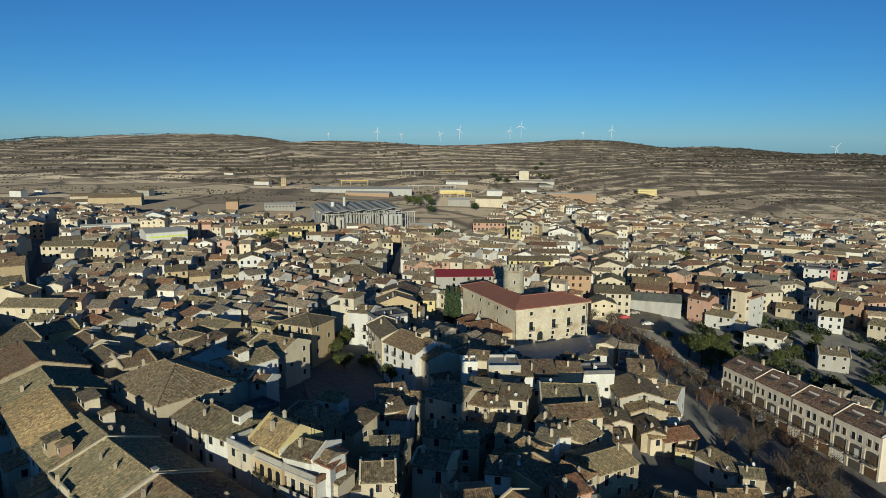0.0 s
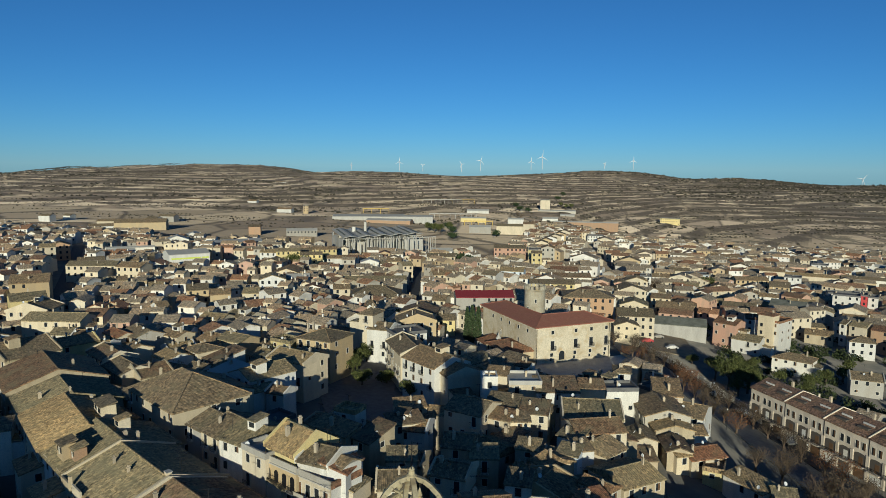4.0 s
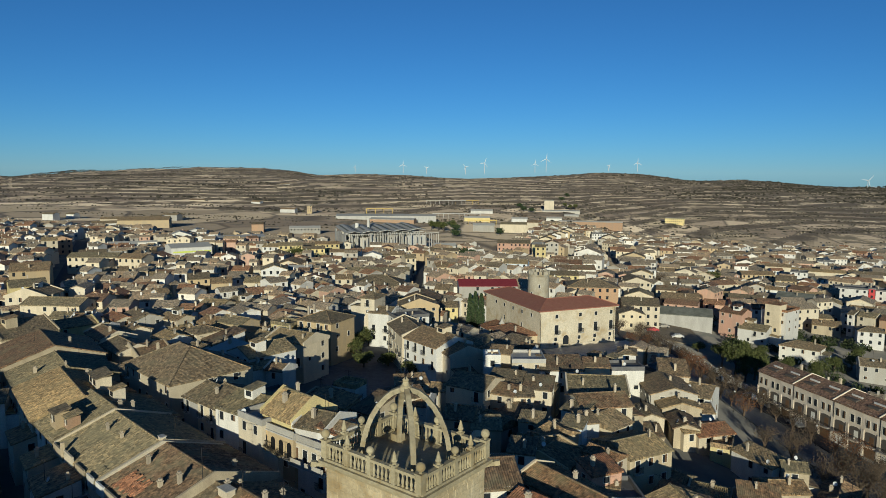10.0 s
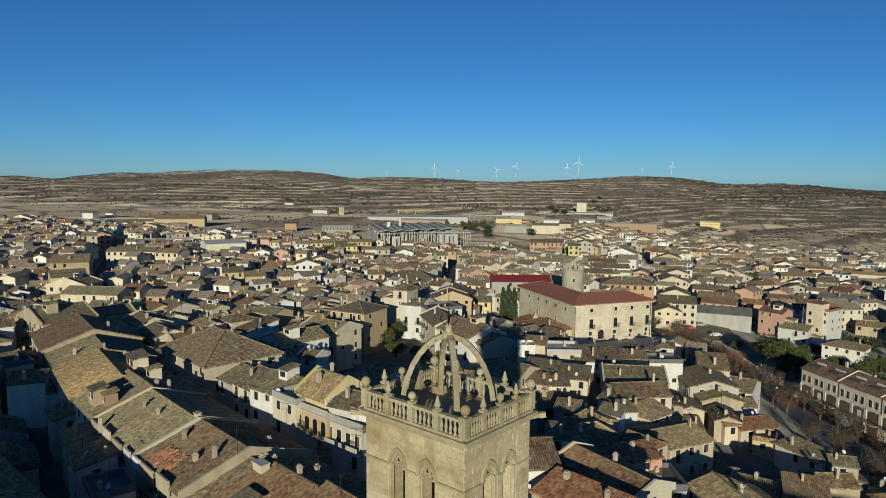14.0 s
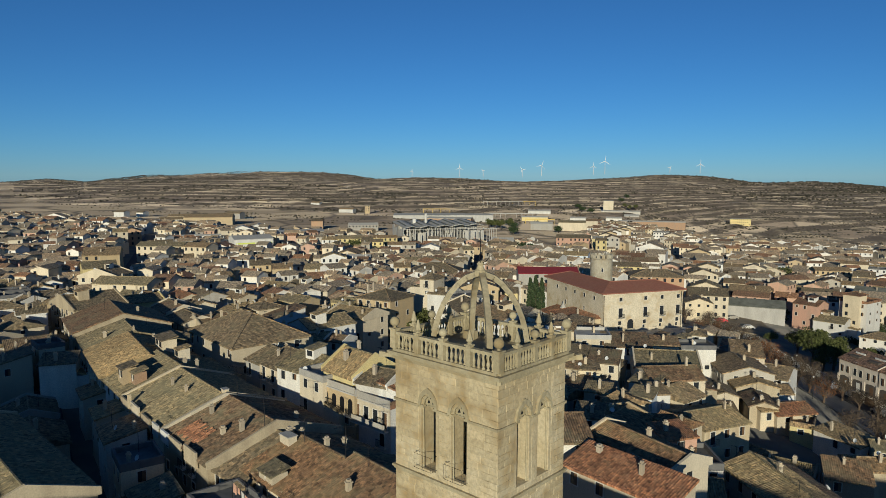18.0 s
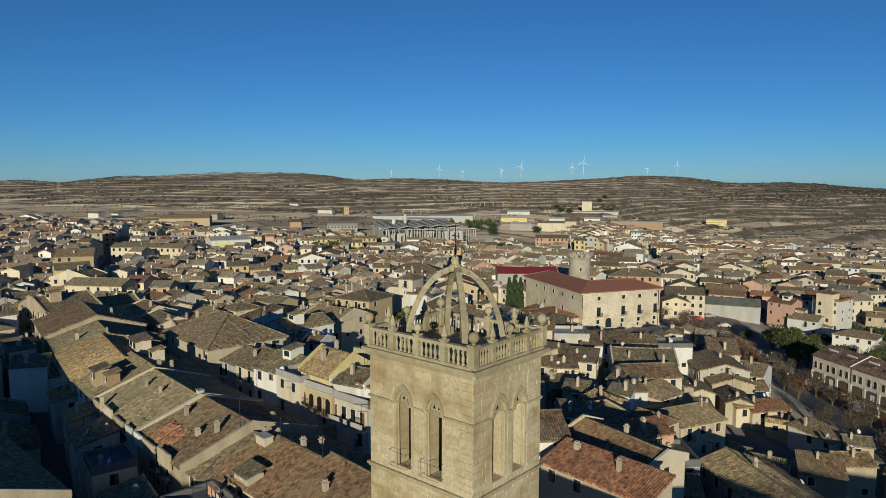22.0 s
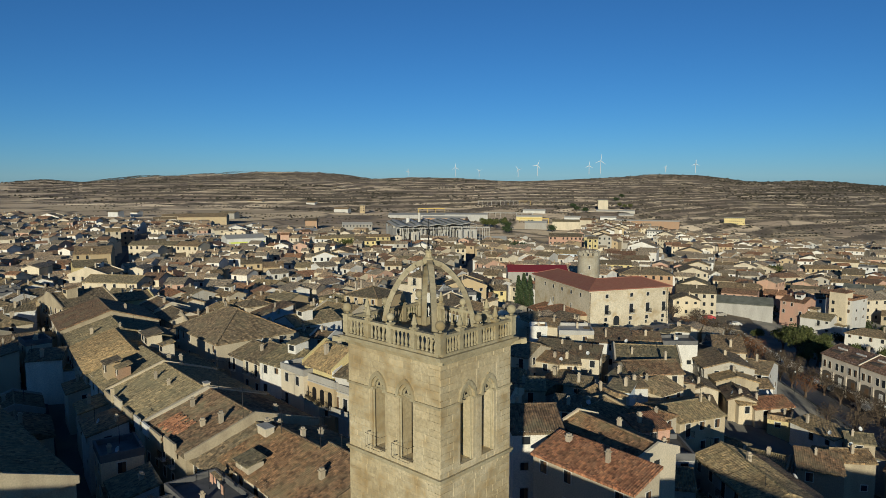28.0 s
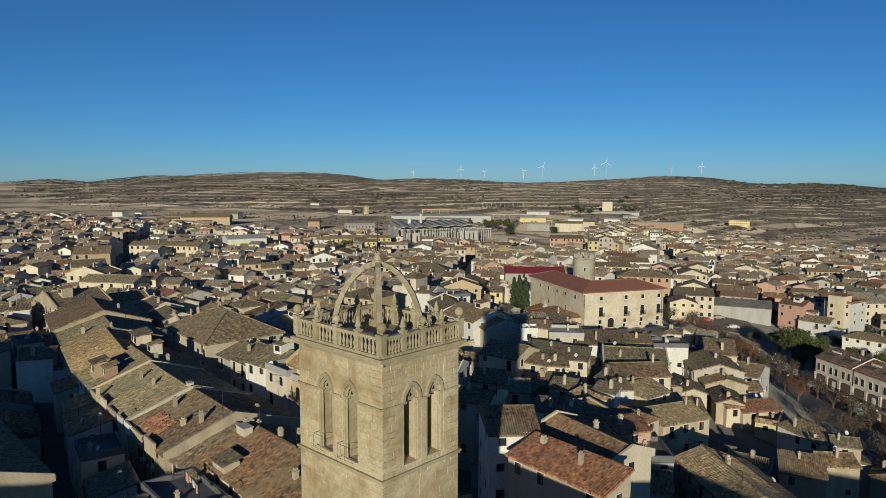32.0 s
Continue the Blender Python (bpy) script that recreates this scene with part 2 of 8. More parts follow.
M = {
    "cream": plaster("cream_plaster", (0.60, 0.52, 0.385), amount=0.4),
    "white": plaster("white_plaster", (0.68, 0.66, 0.61), amount=0.3),
    "ochre": plaster("ochre_plaster", (0.48, 0.37, 0.22)),
    "yellow": plaster("yellow_plaster", (0.64, 0.53, 0.26), amount=0.25),
    "pink": plaster("pink_plaster", (0.55, 0.33, 0.24)),
    "brick": plaster("orange_brick", (0.42, 0.27, 0.17)),
    "grey": plaster("grey_render", (0.40, 0.38, 0.34)),
    "rubble": plaster("rubble_stone", (0.50, 0.42, 0.29), (0.27, 0.215, 0.15), 0.7),
    "blue": plaster("pale_blue_plaster", (0.56, 0.62, 0.68), amount=0.2),
    "concrete": plaster("concrete", (0.46, 0.44, 0.40), (0.25, 0.24, 0.22), 0.5),
    "red": plain("red_cladding", (0.42, 0.05, 0.05), 0.5),
    "tile_brown": tiles("brown_tiles", (0.138, 0.104, 0.066), (0.225, 0.174, 0.110), (0.340, 0.265, 0.170)),
    "tile_grey": tiles("grey_tiles", (0.180, 0.142, 0.086), (0.285, 0.230, 0.136), (0.400, 0.328, 0.198), 0.7),
    "tile_orange": tiles("orange_tiles", (0.112, 0.073, 0.046), (0.190, 0.130, 0.082), (0.300, 0.200, 0.124), 0.75),
    "tile_red": tiles("red_tiles", (0.165, 0.088, 0.056), (0.24, 0.128, 0.078), (0.31, 0.18, 0.11), 0.4),
    "tile_fresh": tiles("fresh_red_tiles", (0.24, 0.115, 0.068), (0.35, 0.172, 0.098), (0.43, 0.24, 0.145), 0.2),
    "maroon": tiles("maroon_tiles", (0.20, 0.090, 0.068), (0.225, 0.104, 0.078), (0.25, 0.124, 0.094), 0.12, 0.5, mottle=0.05),
    "crimson": tiles("crimson_sheet", (0.17, 0.022, 0.03), (0.19, 0.026, 0.034), (0.215, 0.034, 0.042), 0.0, 0.6, mottle=0.15),
    "sheet": plain("grey_sheet_roof", (0.40, 0.375, 0.325), 0.85),
    "sheet_green": plain("mossy_sheet_roof", (0.15, 0.15, 0.12), 0.9, vary=0.3, scale=0.5),
    "terrace": plaster("buff_brick", (0.73, 0.64, 0.52), (0.24, 0.19, 0.14), 0.4),
    "tile_russet": tiles("russet_tiles", (0.17, 0.105, 0.072), (0.235, 0.148, 0.102), (0.30, 0.195, 0.138), 0.15),
    "pane": plain("dark_glass", (0.025, 0.028, 0.032), 0.12),
    "frame": plain("stone_surround", (0.55, 0.51, 0.43), 0.8),
    "shutter": plain("brown_shutter", (0.13, 0.075, 0.04), 0.7),
    "iron": plain("dark_iron", (0.03, 0.03, 0.032), 0.5, 0.6),
    "chimney": plaster("chimney_render", (0.47, 0.40, 0.30), amount=0.6),
    "tower": masonry("tower_stone", (0.485, 0.395, 0.24), (0.385, 0.30, 0.17), (0.55, 0.465, 0.305)),
    "tower_trim": masonry("tower_trim_stone", (0.39, 0.33, 0.205), (0.29, 0.245, 0.15), (0.48, 0.415, 0.27)),
    "castle": masonry("castle_stone", (0.63, 0.545, 0.40), (0.52, 0.44, 0.31), (0.70, 0.615, 0.46), 0.5),
    "keep": masonry("keep_stone", (0.41, 0.365, 0.275), (0.33, 0.29, 0.22), (0.47, 0.42, 0.32), 0.5),
    "crown": masonry("crown_stone", (0.335, 0.285, 0.185), (0.24, 0.205, 0.135), (0.42, 0.365, 0.245)),
    "bark": plain("bark", (0.10, 0.075, 0.055), 0.95),
    "twig": plain("grey_twigs", (0.12, 0.085, 0.058), 0.95),
    # dark tone that stands for the shade inside openings that are not hollow
    "recess": plain("shaded_recess", (0.10, 0.085, 0.07), 0.9),
    "green": foliage("green_leaves", (0.03, 0.042, 0.012), (0.125, 0.13, 0.04)),
    "dark_green": foliage("cypress_leaves", (0.015, 0.03, 0.012), (0.055, 0.075, 0.03)),
    "autumn": foliage("autumn_leaves", (0.07, 0.052, 0.035), (0.125, 0.09, 0.055)),
    "russet": foliage("russet_leaves", (0.10, 0.04, 0.018), (0.21, 0.095, 0.04)),
    "shrub": foliage("shrub_leaves", (0.018, 0.028, 0.01), (0.06, 0.072, 0.026)),
    "scrub": foliage("scrub_leaves", (0.028, 0.026, 0.018), (0.07, 0.06, 0.042)),
    "turbine": plain("white_steel", (0.50, 0.52, 0.54), 0.5, vary=0.04),
    "dish": plain("white_dish", (0.55, 0.55, 0.53), 0.6),
    "asphalt": plain("asphalt", (0.055, 0.054, 0.055), 0.95, vary=0.3, scale=1.2),
    "paving": plain("pale_paving", (0.13, 0.125, 0.12), 0.9, vary=0.2, scale=1.0),
    "earth": plain("bare_earth", (0.24, 0.19, 0.125), 0.95, vary=0.25, scale=0.4),
    "steel_yellow": plain("yellow_steel", (0.55, 0.37, 0.08), 0.5),
    "lime": plain("lime_band", (0.55, 0.60, 0.12), 0.6),
}


FAR = {
    "cream": plaster("far_cream", (0.66, 0.58, 0.44), amount=0.35, island=True),
    "white": plaster("far_white", (0.74, 0.71, 0.65), amount=0.3, island=True),
    "ochre": plaster("far_ochre", (0.48, 0.37, 0.23), island=True),
    "grey": plaster("far_grey", (0.42, 0.39, 0.34), island=True),
    "pink": plaster("far_pink", (0.55, 0.35, 0.26), island=True),
    # tiles lighter than their near copies: distance haze put into the colour
    "tile_brown": tiles("hazed_far_brown_tiles", (0.23, 0.18, 0.125), (0.38, 0.305, 0.215), (0.52, 0.425, 0.31), 0.3, island=True),
    "tile_orange": tiles("hazed_far_orange_tiles", (0.19, 0.105, 0.066), (0.29, 0.168, 0.104), (0.38, 0.24, 0.15), 0.4, island=True),
    "pane": plain("far_glass", (0.03, 0.03, 0.033), 0.2),
}


# ---------- mesh tools ----------
class Geo:
    """Collects boxes, prisms and lathed forms into one mesh."""

    def __init__(self):
        self.v, self.f, self.m = [], [], []

    def add(self, verts, faces, mat=0):
        n = len(self.v)
        self.v += [tuple(p) for p in verts]
        self.f += [tuple(n + i for i in face) for face in faces]
        self.m += [mat] * len(faces)
        return self

    def box(self, x0, y0, z0, x1, y1, z1, mat=0, turn=None):
        p = [(x, y, z) for z in (z0, z1) for x, y in ((x0, y0), (x1, y0), (x1, y1), (x0, y1))]
        if turn is not None:
            p = [turn @ Vector(q) for q in p]
        return self.add(p, [(3, 2, 1, 0), (4, 5, 6, 7), (0, 1, 5, 4), (1, 2, 6, 5), (2, 3, 7, 6), (3, 0, 4, 7)], mat)

    def lathe(self, profile, n=10, at=(0, 0, 0), mat=0):
        verts = [(at[0] + r * math.cos(2 * math.pi * k / n), at[1] + r * math.sin(2 * math.pi * k / n), at[2] + z) for r, z in profile for k in range(n)]
        faces = [(i * n + k, i * n + (k + 1) % n, (i + 1) * n + (k + 1) % n, (i + 1) * n + k) for i in range(len(profile) - 1) for k in range(n)]
        faces += [tuple(range(n))[::-1], tuple((len(profile) - 1) * n + k for k in range(n))]
        return self.add(verts, faces, mat)

    def beam(self, a, b, r0, r1=None, n=6, mat=0):
        """A tapering round bar from a to b."""
        a, b = Vector(a), Vector(b)
        r1 = r0 if r1 is None else r1
        q = (b - a).to_track_quat("Z", "Y")
        ring = [Vector((math.cos(2 * math.pi * k / n), math.sin(2 * math.pi * k / n), 0)) for k in range(n)]
        verts = [a + q @ (c * r0) for c in ring] + [b + q @ (c * r1) for c in ring]
        faces = [(k, (k + 1) % n, n + (k + 1) % n, n + k) for k in range(n)] + [tuple(range(n))[::-1], tuple(range(n, 2 * n))]
        return self.add(verts, faces, mat)

    def mesh(self, name, *mats):
        me = bpy.data.meshes.new(name)
        me.from_pydata(self.v, [], self.f)
        for mt in mats:
            me.materials.append(mt)
        if len(mats) > 1:
            me.polygons.foreach_set("material_index", self.m)
        return me


def put(name, geo, mats, parent=None, at=None, label=""):
    me = geo if isinstance(geo, bpy.types.Mesh) else geo.mesh(name, *(mats if isinstance(mats, (tuple, list)) else (mats,)))
    ob = new(name, me)
    if parent is not None:
        ob.parent = parent
    if at is not None:
        ob.matrix_basis = at
    return tagged(ob, label)


def smooth(ob):
    ob.data.polygons.foreach_set("use_smooth", [True] * len(ob.data.polygons))
    return ob


# ---------- ground ----------
def soft(v, k):
    return np.logaddexp(0, v / k) * k


RIDGE_BEARING = [-3, -1.5, -1.105, -1.028, -0.943, -0.825, -0.596, -0.476, -0.39, -0.254, -0.156, -0.054, 0.023, 0.09, 0.148, 0.265, 0.322, 0.45, 0.8, 3]
RIDGE_HEIGHT = [10, 15, 23, 37, 25, 48, 66, 62, 43, 43, 31, 41, 54, 51, 35, 31, 21, 14, 10, 10]


def hill_noise(x, y, s, seed=0.0):
    return (np.sin(x / s + 1.3 * np.sin(y / s * 0.8 + seed) + seed) + np.sin(y / s * 1.1 + 1.7 * np.sin(x / s * 0.6 + 2 * seed)) + 0.6 * np.sin((x + y) / s * 1.9 + seed)) / 2.6


def ground_z(x, y):
    x, y = np.asarray(x, float), np.asarray(y, float)
    near = np.clip((195 - y) / 45, 0, 1)
    fall = 0.2 * (soft(x + 5, 6) - soft(x - 45, 8)) * (1 - near) + near * (0.06 * (soft(x + 5, 6) - soft(x - 24, 3)) + 0.4 * (soft(x - 24, 3) - soft(x - 45, 4)))
    town = 12 + 0.025 * (soft(-(x + 5), 8)) - fall - 0.06 * (soft(x - 45, 8) - soft(x - 190, 30))
    town = town - 0.024 * (soft(y - 120, 20) - soft(y - 900, 60))
    bearing = x / np.maximum(y, 1.0)
    top = np.interp(bearing, RIDGE_BEARING, RIDGE_HEIGHT)
    depth = np.where(y > 0, y, 0)
    s = np.clip((depth - 760) / 1440, 0, 1.0)
    rise = s ** 1.12 * (1 - 0.10 * np.sin(s * math.pi) * hill_noise(x, y, 310, 1.0))
    z = town + (top + 3.5 * hill_noise(x, y, 62, 0.4) * s - town) * rise
    step = 3.4
    q = (z + 2.5 * hill_noise(x, y, 190, 2.2)) / step
    fr = q - np.floor(q)
    terr = (np.floor(q) + np.clip((fr - 0.72) / 0.28, 0, 1)) * step - 2.5 * hill_noise(x, y, 190, 2.2)
    z = np.where((s > 0.02) & (s < 1), z + (terr - z) * 0.8, z)
    back = np.clip((depth - 2230) / 900, 0, 1)
    return z - back * (z + 60)


def gz(x, y):
    return float(ground_z(x, y))


def build_ground():
    radii = np.r_[0, 8, np.arange(16, 300, 8), np.arange(300, 760, 14), np.arange(760, 2300, 9), np.array([2320, 2360, 2420, 2500, 2700, 3000, 3500, 4200, 4900])]
    angles = np.r_[np.linspace(-52, 36, 420), np.linspace(38, 306, 70)]
    a = np.radians(angles)
    rr, aa = np.meshgrid(radii, a, indexing="ij")
    xs, ys = rr * np.sin(aa), rr * np.cos(aa)
    zs = ground_z(xs, ys)
    n = len(a)
    verts = np.stack([xs, ys, zs], -1).reshape(-1, 3)
    faces = [(i * n + k, i * n + (k + 1) % n, (i + 1) * n + (k + 1) % n, (i + 1) * n + k) for i in range(len(radii) - 1) for k in range(n)]
    me = bpy.data.meshes.new("ground")
    me.from_pydata(verts.tolist(), [], [f[::-1] for f in faces])
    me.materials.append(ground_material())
    return tagged(new("ground", me), "paved town ground running into terraced farmland and hills", "ground", kind="structure")


def ground_material():
    """Paved town, wide fields on the plain, narrow terraces with banks on the slopes."""
    m, nodes, links, b = material("land", 0.95)
    b.inputs["Diffuse Roughness"].default_value = 1.0
    co = nodes.new("ShaderNodeNewGeometry").outputs["Position"]
    sep = nodes.new("ShaderNodeSeparateXYZ")
    links.new(co, sep.inputs[0])

    def scaled(sx, sy):
        mp = nodes.new("ShaderNodeMapping")
        mp.inputs["Scale"].default_value = (sx, sy, 0)
        links.new(co, mp.inputs[0])
        return mp.outputs[0]

    n1 = noisy(nodes, links, co, 0.018, 6, 0.6)
    n2 = noisy(nodes, links, co, 0.12, 5, 0.65)
    n3 = noisy(nodes, links, scaled(0.0035, 0.0022), 1.0, 3, 0.5)
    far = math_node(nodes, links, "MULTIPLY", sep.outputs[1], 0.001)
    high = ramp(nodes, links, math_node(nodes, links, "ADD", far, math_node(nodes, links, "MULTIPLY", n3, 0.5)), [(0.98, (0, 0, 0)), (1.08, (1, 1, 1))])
    # the steep faces between the terraces carry scrub
    facing = nodes.new("ShaderNodeSeparateXYZ")
    links.new(nodes.new("ShaderNodeNewGeometry").outputs["True Normal"], facing.inputs[0])
    level = math_node(nodes, links, "MULTIPLY", facing.outputs[2], facing.outputs[2])
    tilt = math_node(nodes, links, "SQRT", math_node(nodes, links, "MAXIMUM", math_node(nodes, links, "SUBTRACT", 1.0, level), 0.0))
    band = math_node(nodes, links, "FLOOR", math_node(nodes, links, "MULTIPLY", sep.outputs[2], 1 / 3.4))
    # plots: irregular cells on the plain and along the terraces
    warp = nodes.new("ShaderNodeTexNoise")
    warp.inputs["Scale"].default_value, warp.inputs["Detail"].default_value = 0.005, 2
    links.new(co, warp.inputs["Vector"])

    def plots(sx, sy):
        bent = nodes.new("ShaderNodeVectorMath")
        bent.operation = "MULTIPLY_ADD"
        bent.inputs[1].default_value = (0.9, 0.8, 0)
        links.new(warp.outputs["Color"], bent.inputs[0])
        links.new(scaled(sx, sy), bent.inputs[2])
        cells, edge = nodes.new("ShaderNodeTexVoronoi"), nodes.new("ShaderNodeTexVoronoi")
        edge.feature = "DISTANCE_TO_EDGE"
        for v in (cells, edge):
            v.inputs["Scale"].default_value = 1.0
            links.new(bent.outputs[0], v.inputs["Vector"])
        csep = nodes.new("ShaderNodeSeparateColor")
        links.new(cells.outputs["Color"], csep.inputs[0])
        return csep.outputs[0], edge.outputs["Distance"]

    hues = [(0, (0.125, 0.094, 0.071)), (0.2, (0.34, 0.272, 0.193)), (0.4, (0.205, 0.164, 0.119)), (0.6, (0.44, 0.355, 0.255)), (0.8, (0.275, 0.222, 0.152)), (1.0, (0.145, 0.112, 0.084))]
    plain_pick, plain_edge = plots(0.013, 0.0085)
    slope_pick, slope_edge = plots(0.019, 0.0056)
    pick = nodes.new("ShaderNodeTexWhiteNoise")
    pick.noise_dimensions = "2D"
    both = nodes.new("ShaderNodeCombineXYZ")
    links.new(slope_pick, both.inputs[0])
    links.new(band, both.inputs[1])
    links.new(both.outputs[0], pick.inputs["Vector"])
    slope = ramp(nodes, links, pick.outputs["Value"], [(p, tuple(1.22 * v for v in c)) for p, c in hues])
    hedge = (0.062, 0.050, 0.038)
    wood = math_node(nodes, links, "ADD", n1, math_node(nodes, links, "MULTIPLY", n2, 0.5))
    east = math_node(nodes, links, "MULTIPLY", sep.outputs[0], 0.00018)
    rough_land = math_node(nodes, links, "ADD", wood, math_node(nodes, links, "MINIMUM", math_node(nodes, links, "MAXIMUM", east, 0.0), 0.1))
    slope = mixed(nodes, links, ramp(nodes, links, rough_land, [(0.77, (0, 0, 0)), (0.86, (0.9, 0.9, 0.9))]), slope, (0.075, 0.064, 0.046))
    bank = ramp(nodes, links, tilt, [(0.045, (0, 0, 0)), (0.075, (1, 1, 1))])
    growth = ramp(nodes, links, math_node(nodes, links, "ADD", noisy(nodes, links, co, 0.035, 4, 0.7), math_node(nodes, links, "MULTIPLY", n3, 0.25)), [(0.50, (0.4, 0.4, 0.4)), (0.62, (0.97, 0.97, 0.97))])
    bank = mixed(nodes, links, 1.0, bank, growth, "MULTIPLY")
    slope = mixed(nodes, links, bank, slope, hedge)
    slope = mixed(nodes, links, ramp(nodes, links, slope_edge, [(0.0, (0.85, 0.85, 0.85)), (0.05, (0, 0, 0))]), slope, hedge)
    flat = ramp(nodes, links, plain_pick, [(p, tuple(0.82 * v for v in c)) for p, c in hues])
    line = math_node(nodes, links, "SUBTRACT", plain_edge, math_node(nodes, links, "MULTIPLY", n2, 0.02))
    flat = mixed(nodes, links, ramp(nodes, links, line, [(0.0, (0.9, 0.9, 0.9)), (0.04, (0, 0, 0))]), flat, hedge)
    flat = mixed(nodes, links, ramp(nodes, links, wood, [(0.84, (0, 0, 0)), (0.89, (0.9, 0.9, 0.9))]), flat, (0.075, 0.064, 0.046))
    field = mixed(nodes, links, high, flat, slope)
    field = mixed(nodes, links, 1.0, field, ramp(nodes, links, n1, [(0.3, (0.86, 0.86, 0.86)), (0.7, (1.1, 1.08, 1.05))]), "MULTIPLY")
    field = mixed(nodes, links, 1.0, field, ramp(nodes, links, n2, [(0.3, (0.9, 0.9, 0.9)), (0.7, (1.07, 1.06, 1.05))]), "MULTIPLY")
    town = mixed(nodes, links, ramp(nodes, links, n2, [(0.35, (0, 0, 0)), (0.65, (1, 1, 1))]), (0.10, 0.095, 0.085), (0.17, 0.15, 0.12))
    fade = ramp(nodes, links, math_node(nodes, links, "MULTIPLY", sep.outputs[1], 0.001), [(0.355, (0, 0, 0)), (0.40, (1, 1, 1))])
    links.new(mixed(nodes, links, fade, town, field), b.inputs["Base Color"])
    bumped(nodes, links, b, n2, 0.15, 0.3)
    return m


build_ground()


# ---------- houses ----------
def ring(g, w, h, t, y0, y1):
    """A closed surround as one piece."""
    o, i = [(-w / 2 - t, -t * 0.6), (w / 2 + t, -t * 0.6), (w / 2 + t, h + t), (-w / 2 - t, h + t)], [(-w / 2, 0), (w / 2, 0), (w / 2, h), (-w / 2, h)]
    v = [(x, y, z) for y in (y1, y0) for x, z in o + i]
    f = []
    for k in range(4):
        n = (k + 1) % 4
        f += [(k, n, 4 + n, 4 + k)[::-1], (k, 8 + k, 8 + n, n)[::-1], (4 + k, 4 + n, 12 + n, 12 + k)[::-1]]
    return g.add(v, f)


def comb(x0, x1, z0, z1, z2, n, y0, y1, t=0.014):
    """A railing as one piece: a handrail with upright bars."""
    pts = [(x1, z2), (x0, z2)]
    for k in range(n):
        x = x0 + t + (x1 - x0 - 2 * t) * k / (n - 1)
        pts += [(x - t, z1), (x - t, z0), (x + t, z0), (x + t, z1)]
    m = len(pts)
    faces = [tuple(range(m)), tuple(range(m, 2 * m))[::-1]] + [(k, k + m, (k + 1) % m + m, (k + 1) % m) for k in range(m)]
    return Geo().add([(x, y0, z) for x, z in pts] + [(x, y1, z) for x, z in pts], faces)


WIN = {}


def window_parts(w, h):
    """Shared meshes of a window: surround, pane, shutter, balcony."""
    if (w, h) not in WIN:
        t = 0.1
        pane = Geo().box(-w / 2, -0.05, 0, w / 2, 0.015, h)
        leaf = Geo().box(-w / 2, 0.02, 0.0, -0.02, 0.05, h)
        slab = Geo().box(-w / 2 - 0.3, 0.07, -0.2, w / 2 + 0.3, 0.5, -0.08)
        rail = comb(-w / 2 - 0.29, w / 2 + 0.29, -0.08, 0.82, 0.87, 8, 0.46, 0.49)
        WIN[w, h] = ring(Geo(), w, h, t, -0.05, 0.06).mesh("surround", M["frame"]), pane.mesh("pane", M["pane"]), leaf.mesh("shutter", M["shutter"]), slab.mesh("balcony", M["frame"]), rail.mesh("railing", M["iron"])
    return WIN[w, h]


def add_window(home, m, w, h, style, full=True):
    surround, pane, leaf, slab, rail = window_parts(w, h)
    if not full:
        return put("window", pane, None, home, m)
    win = put("window", surround, None, home, m)
    put("pane", pane, None, win)
    if full and style == "shutter":
        put("shutter", leaf, None, win)
    if full and style == "balcony":
        put("railing", rail, None, put("balcony", slab, None, home, m))


def chimney_part(parent, x, y, z, tall=1.2, wide=0.45):
    g = Geo()
    g.box(x - wide / 2, y - wide / 2, z - 0.8, x + wide / 2, y + wide / 2, z + tall)
    g.box(x - wide / 2 - 0.07, y - wide / 2 - 0.07, z + tall, x + wide / 2 + 0.07, y + wide / 2 + 0.07, z + tall + 0.1)
    g.box(x - wide / 2 + 0.05, y - wide / 2 + 0.05, z + tall + 0.1, x + wide / 2 - 0.05, y + wide / 2 - 0.05, z + tall + 0.32)
    return put("chimney", g, M["chimney"], parent)


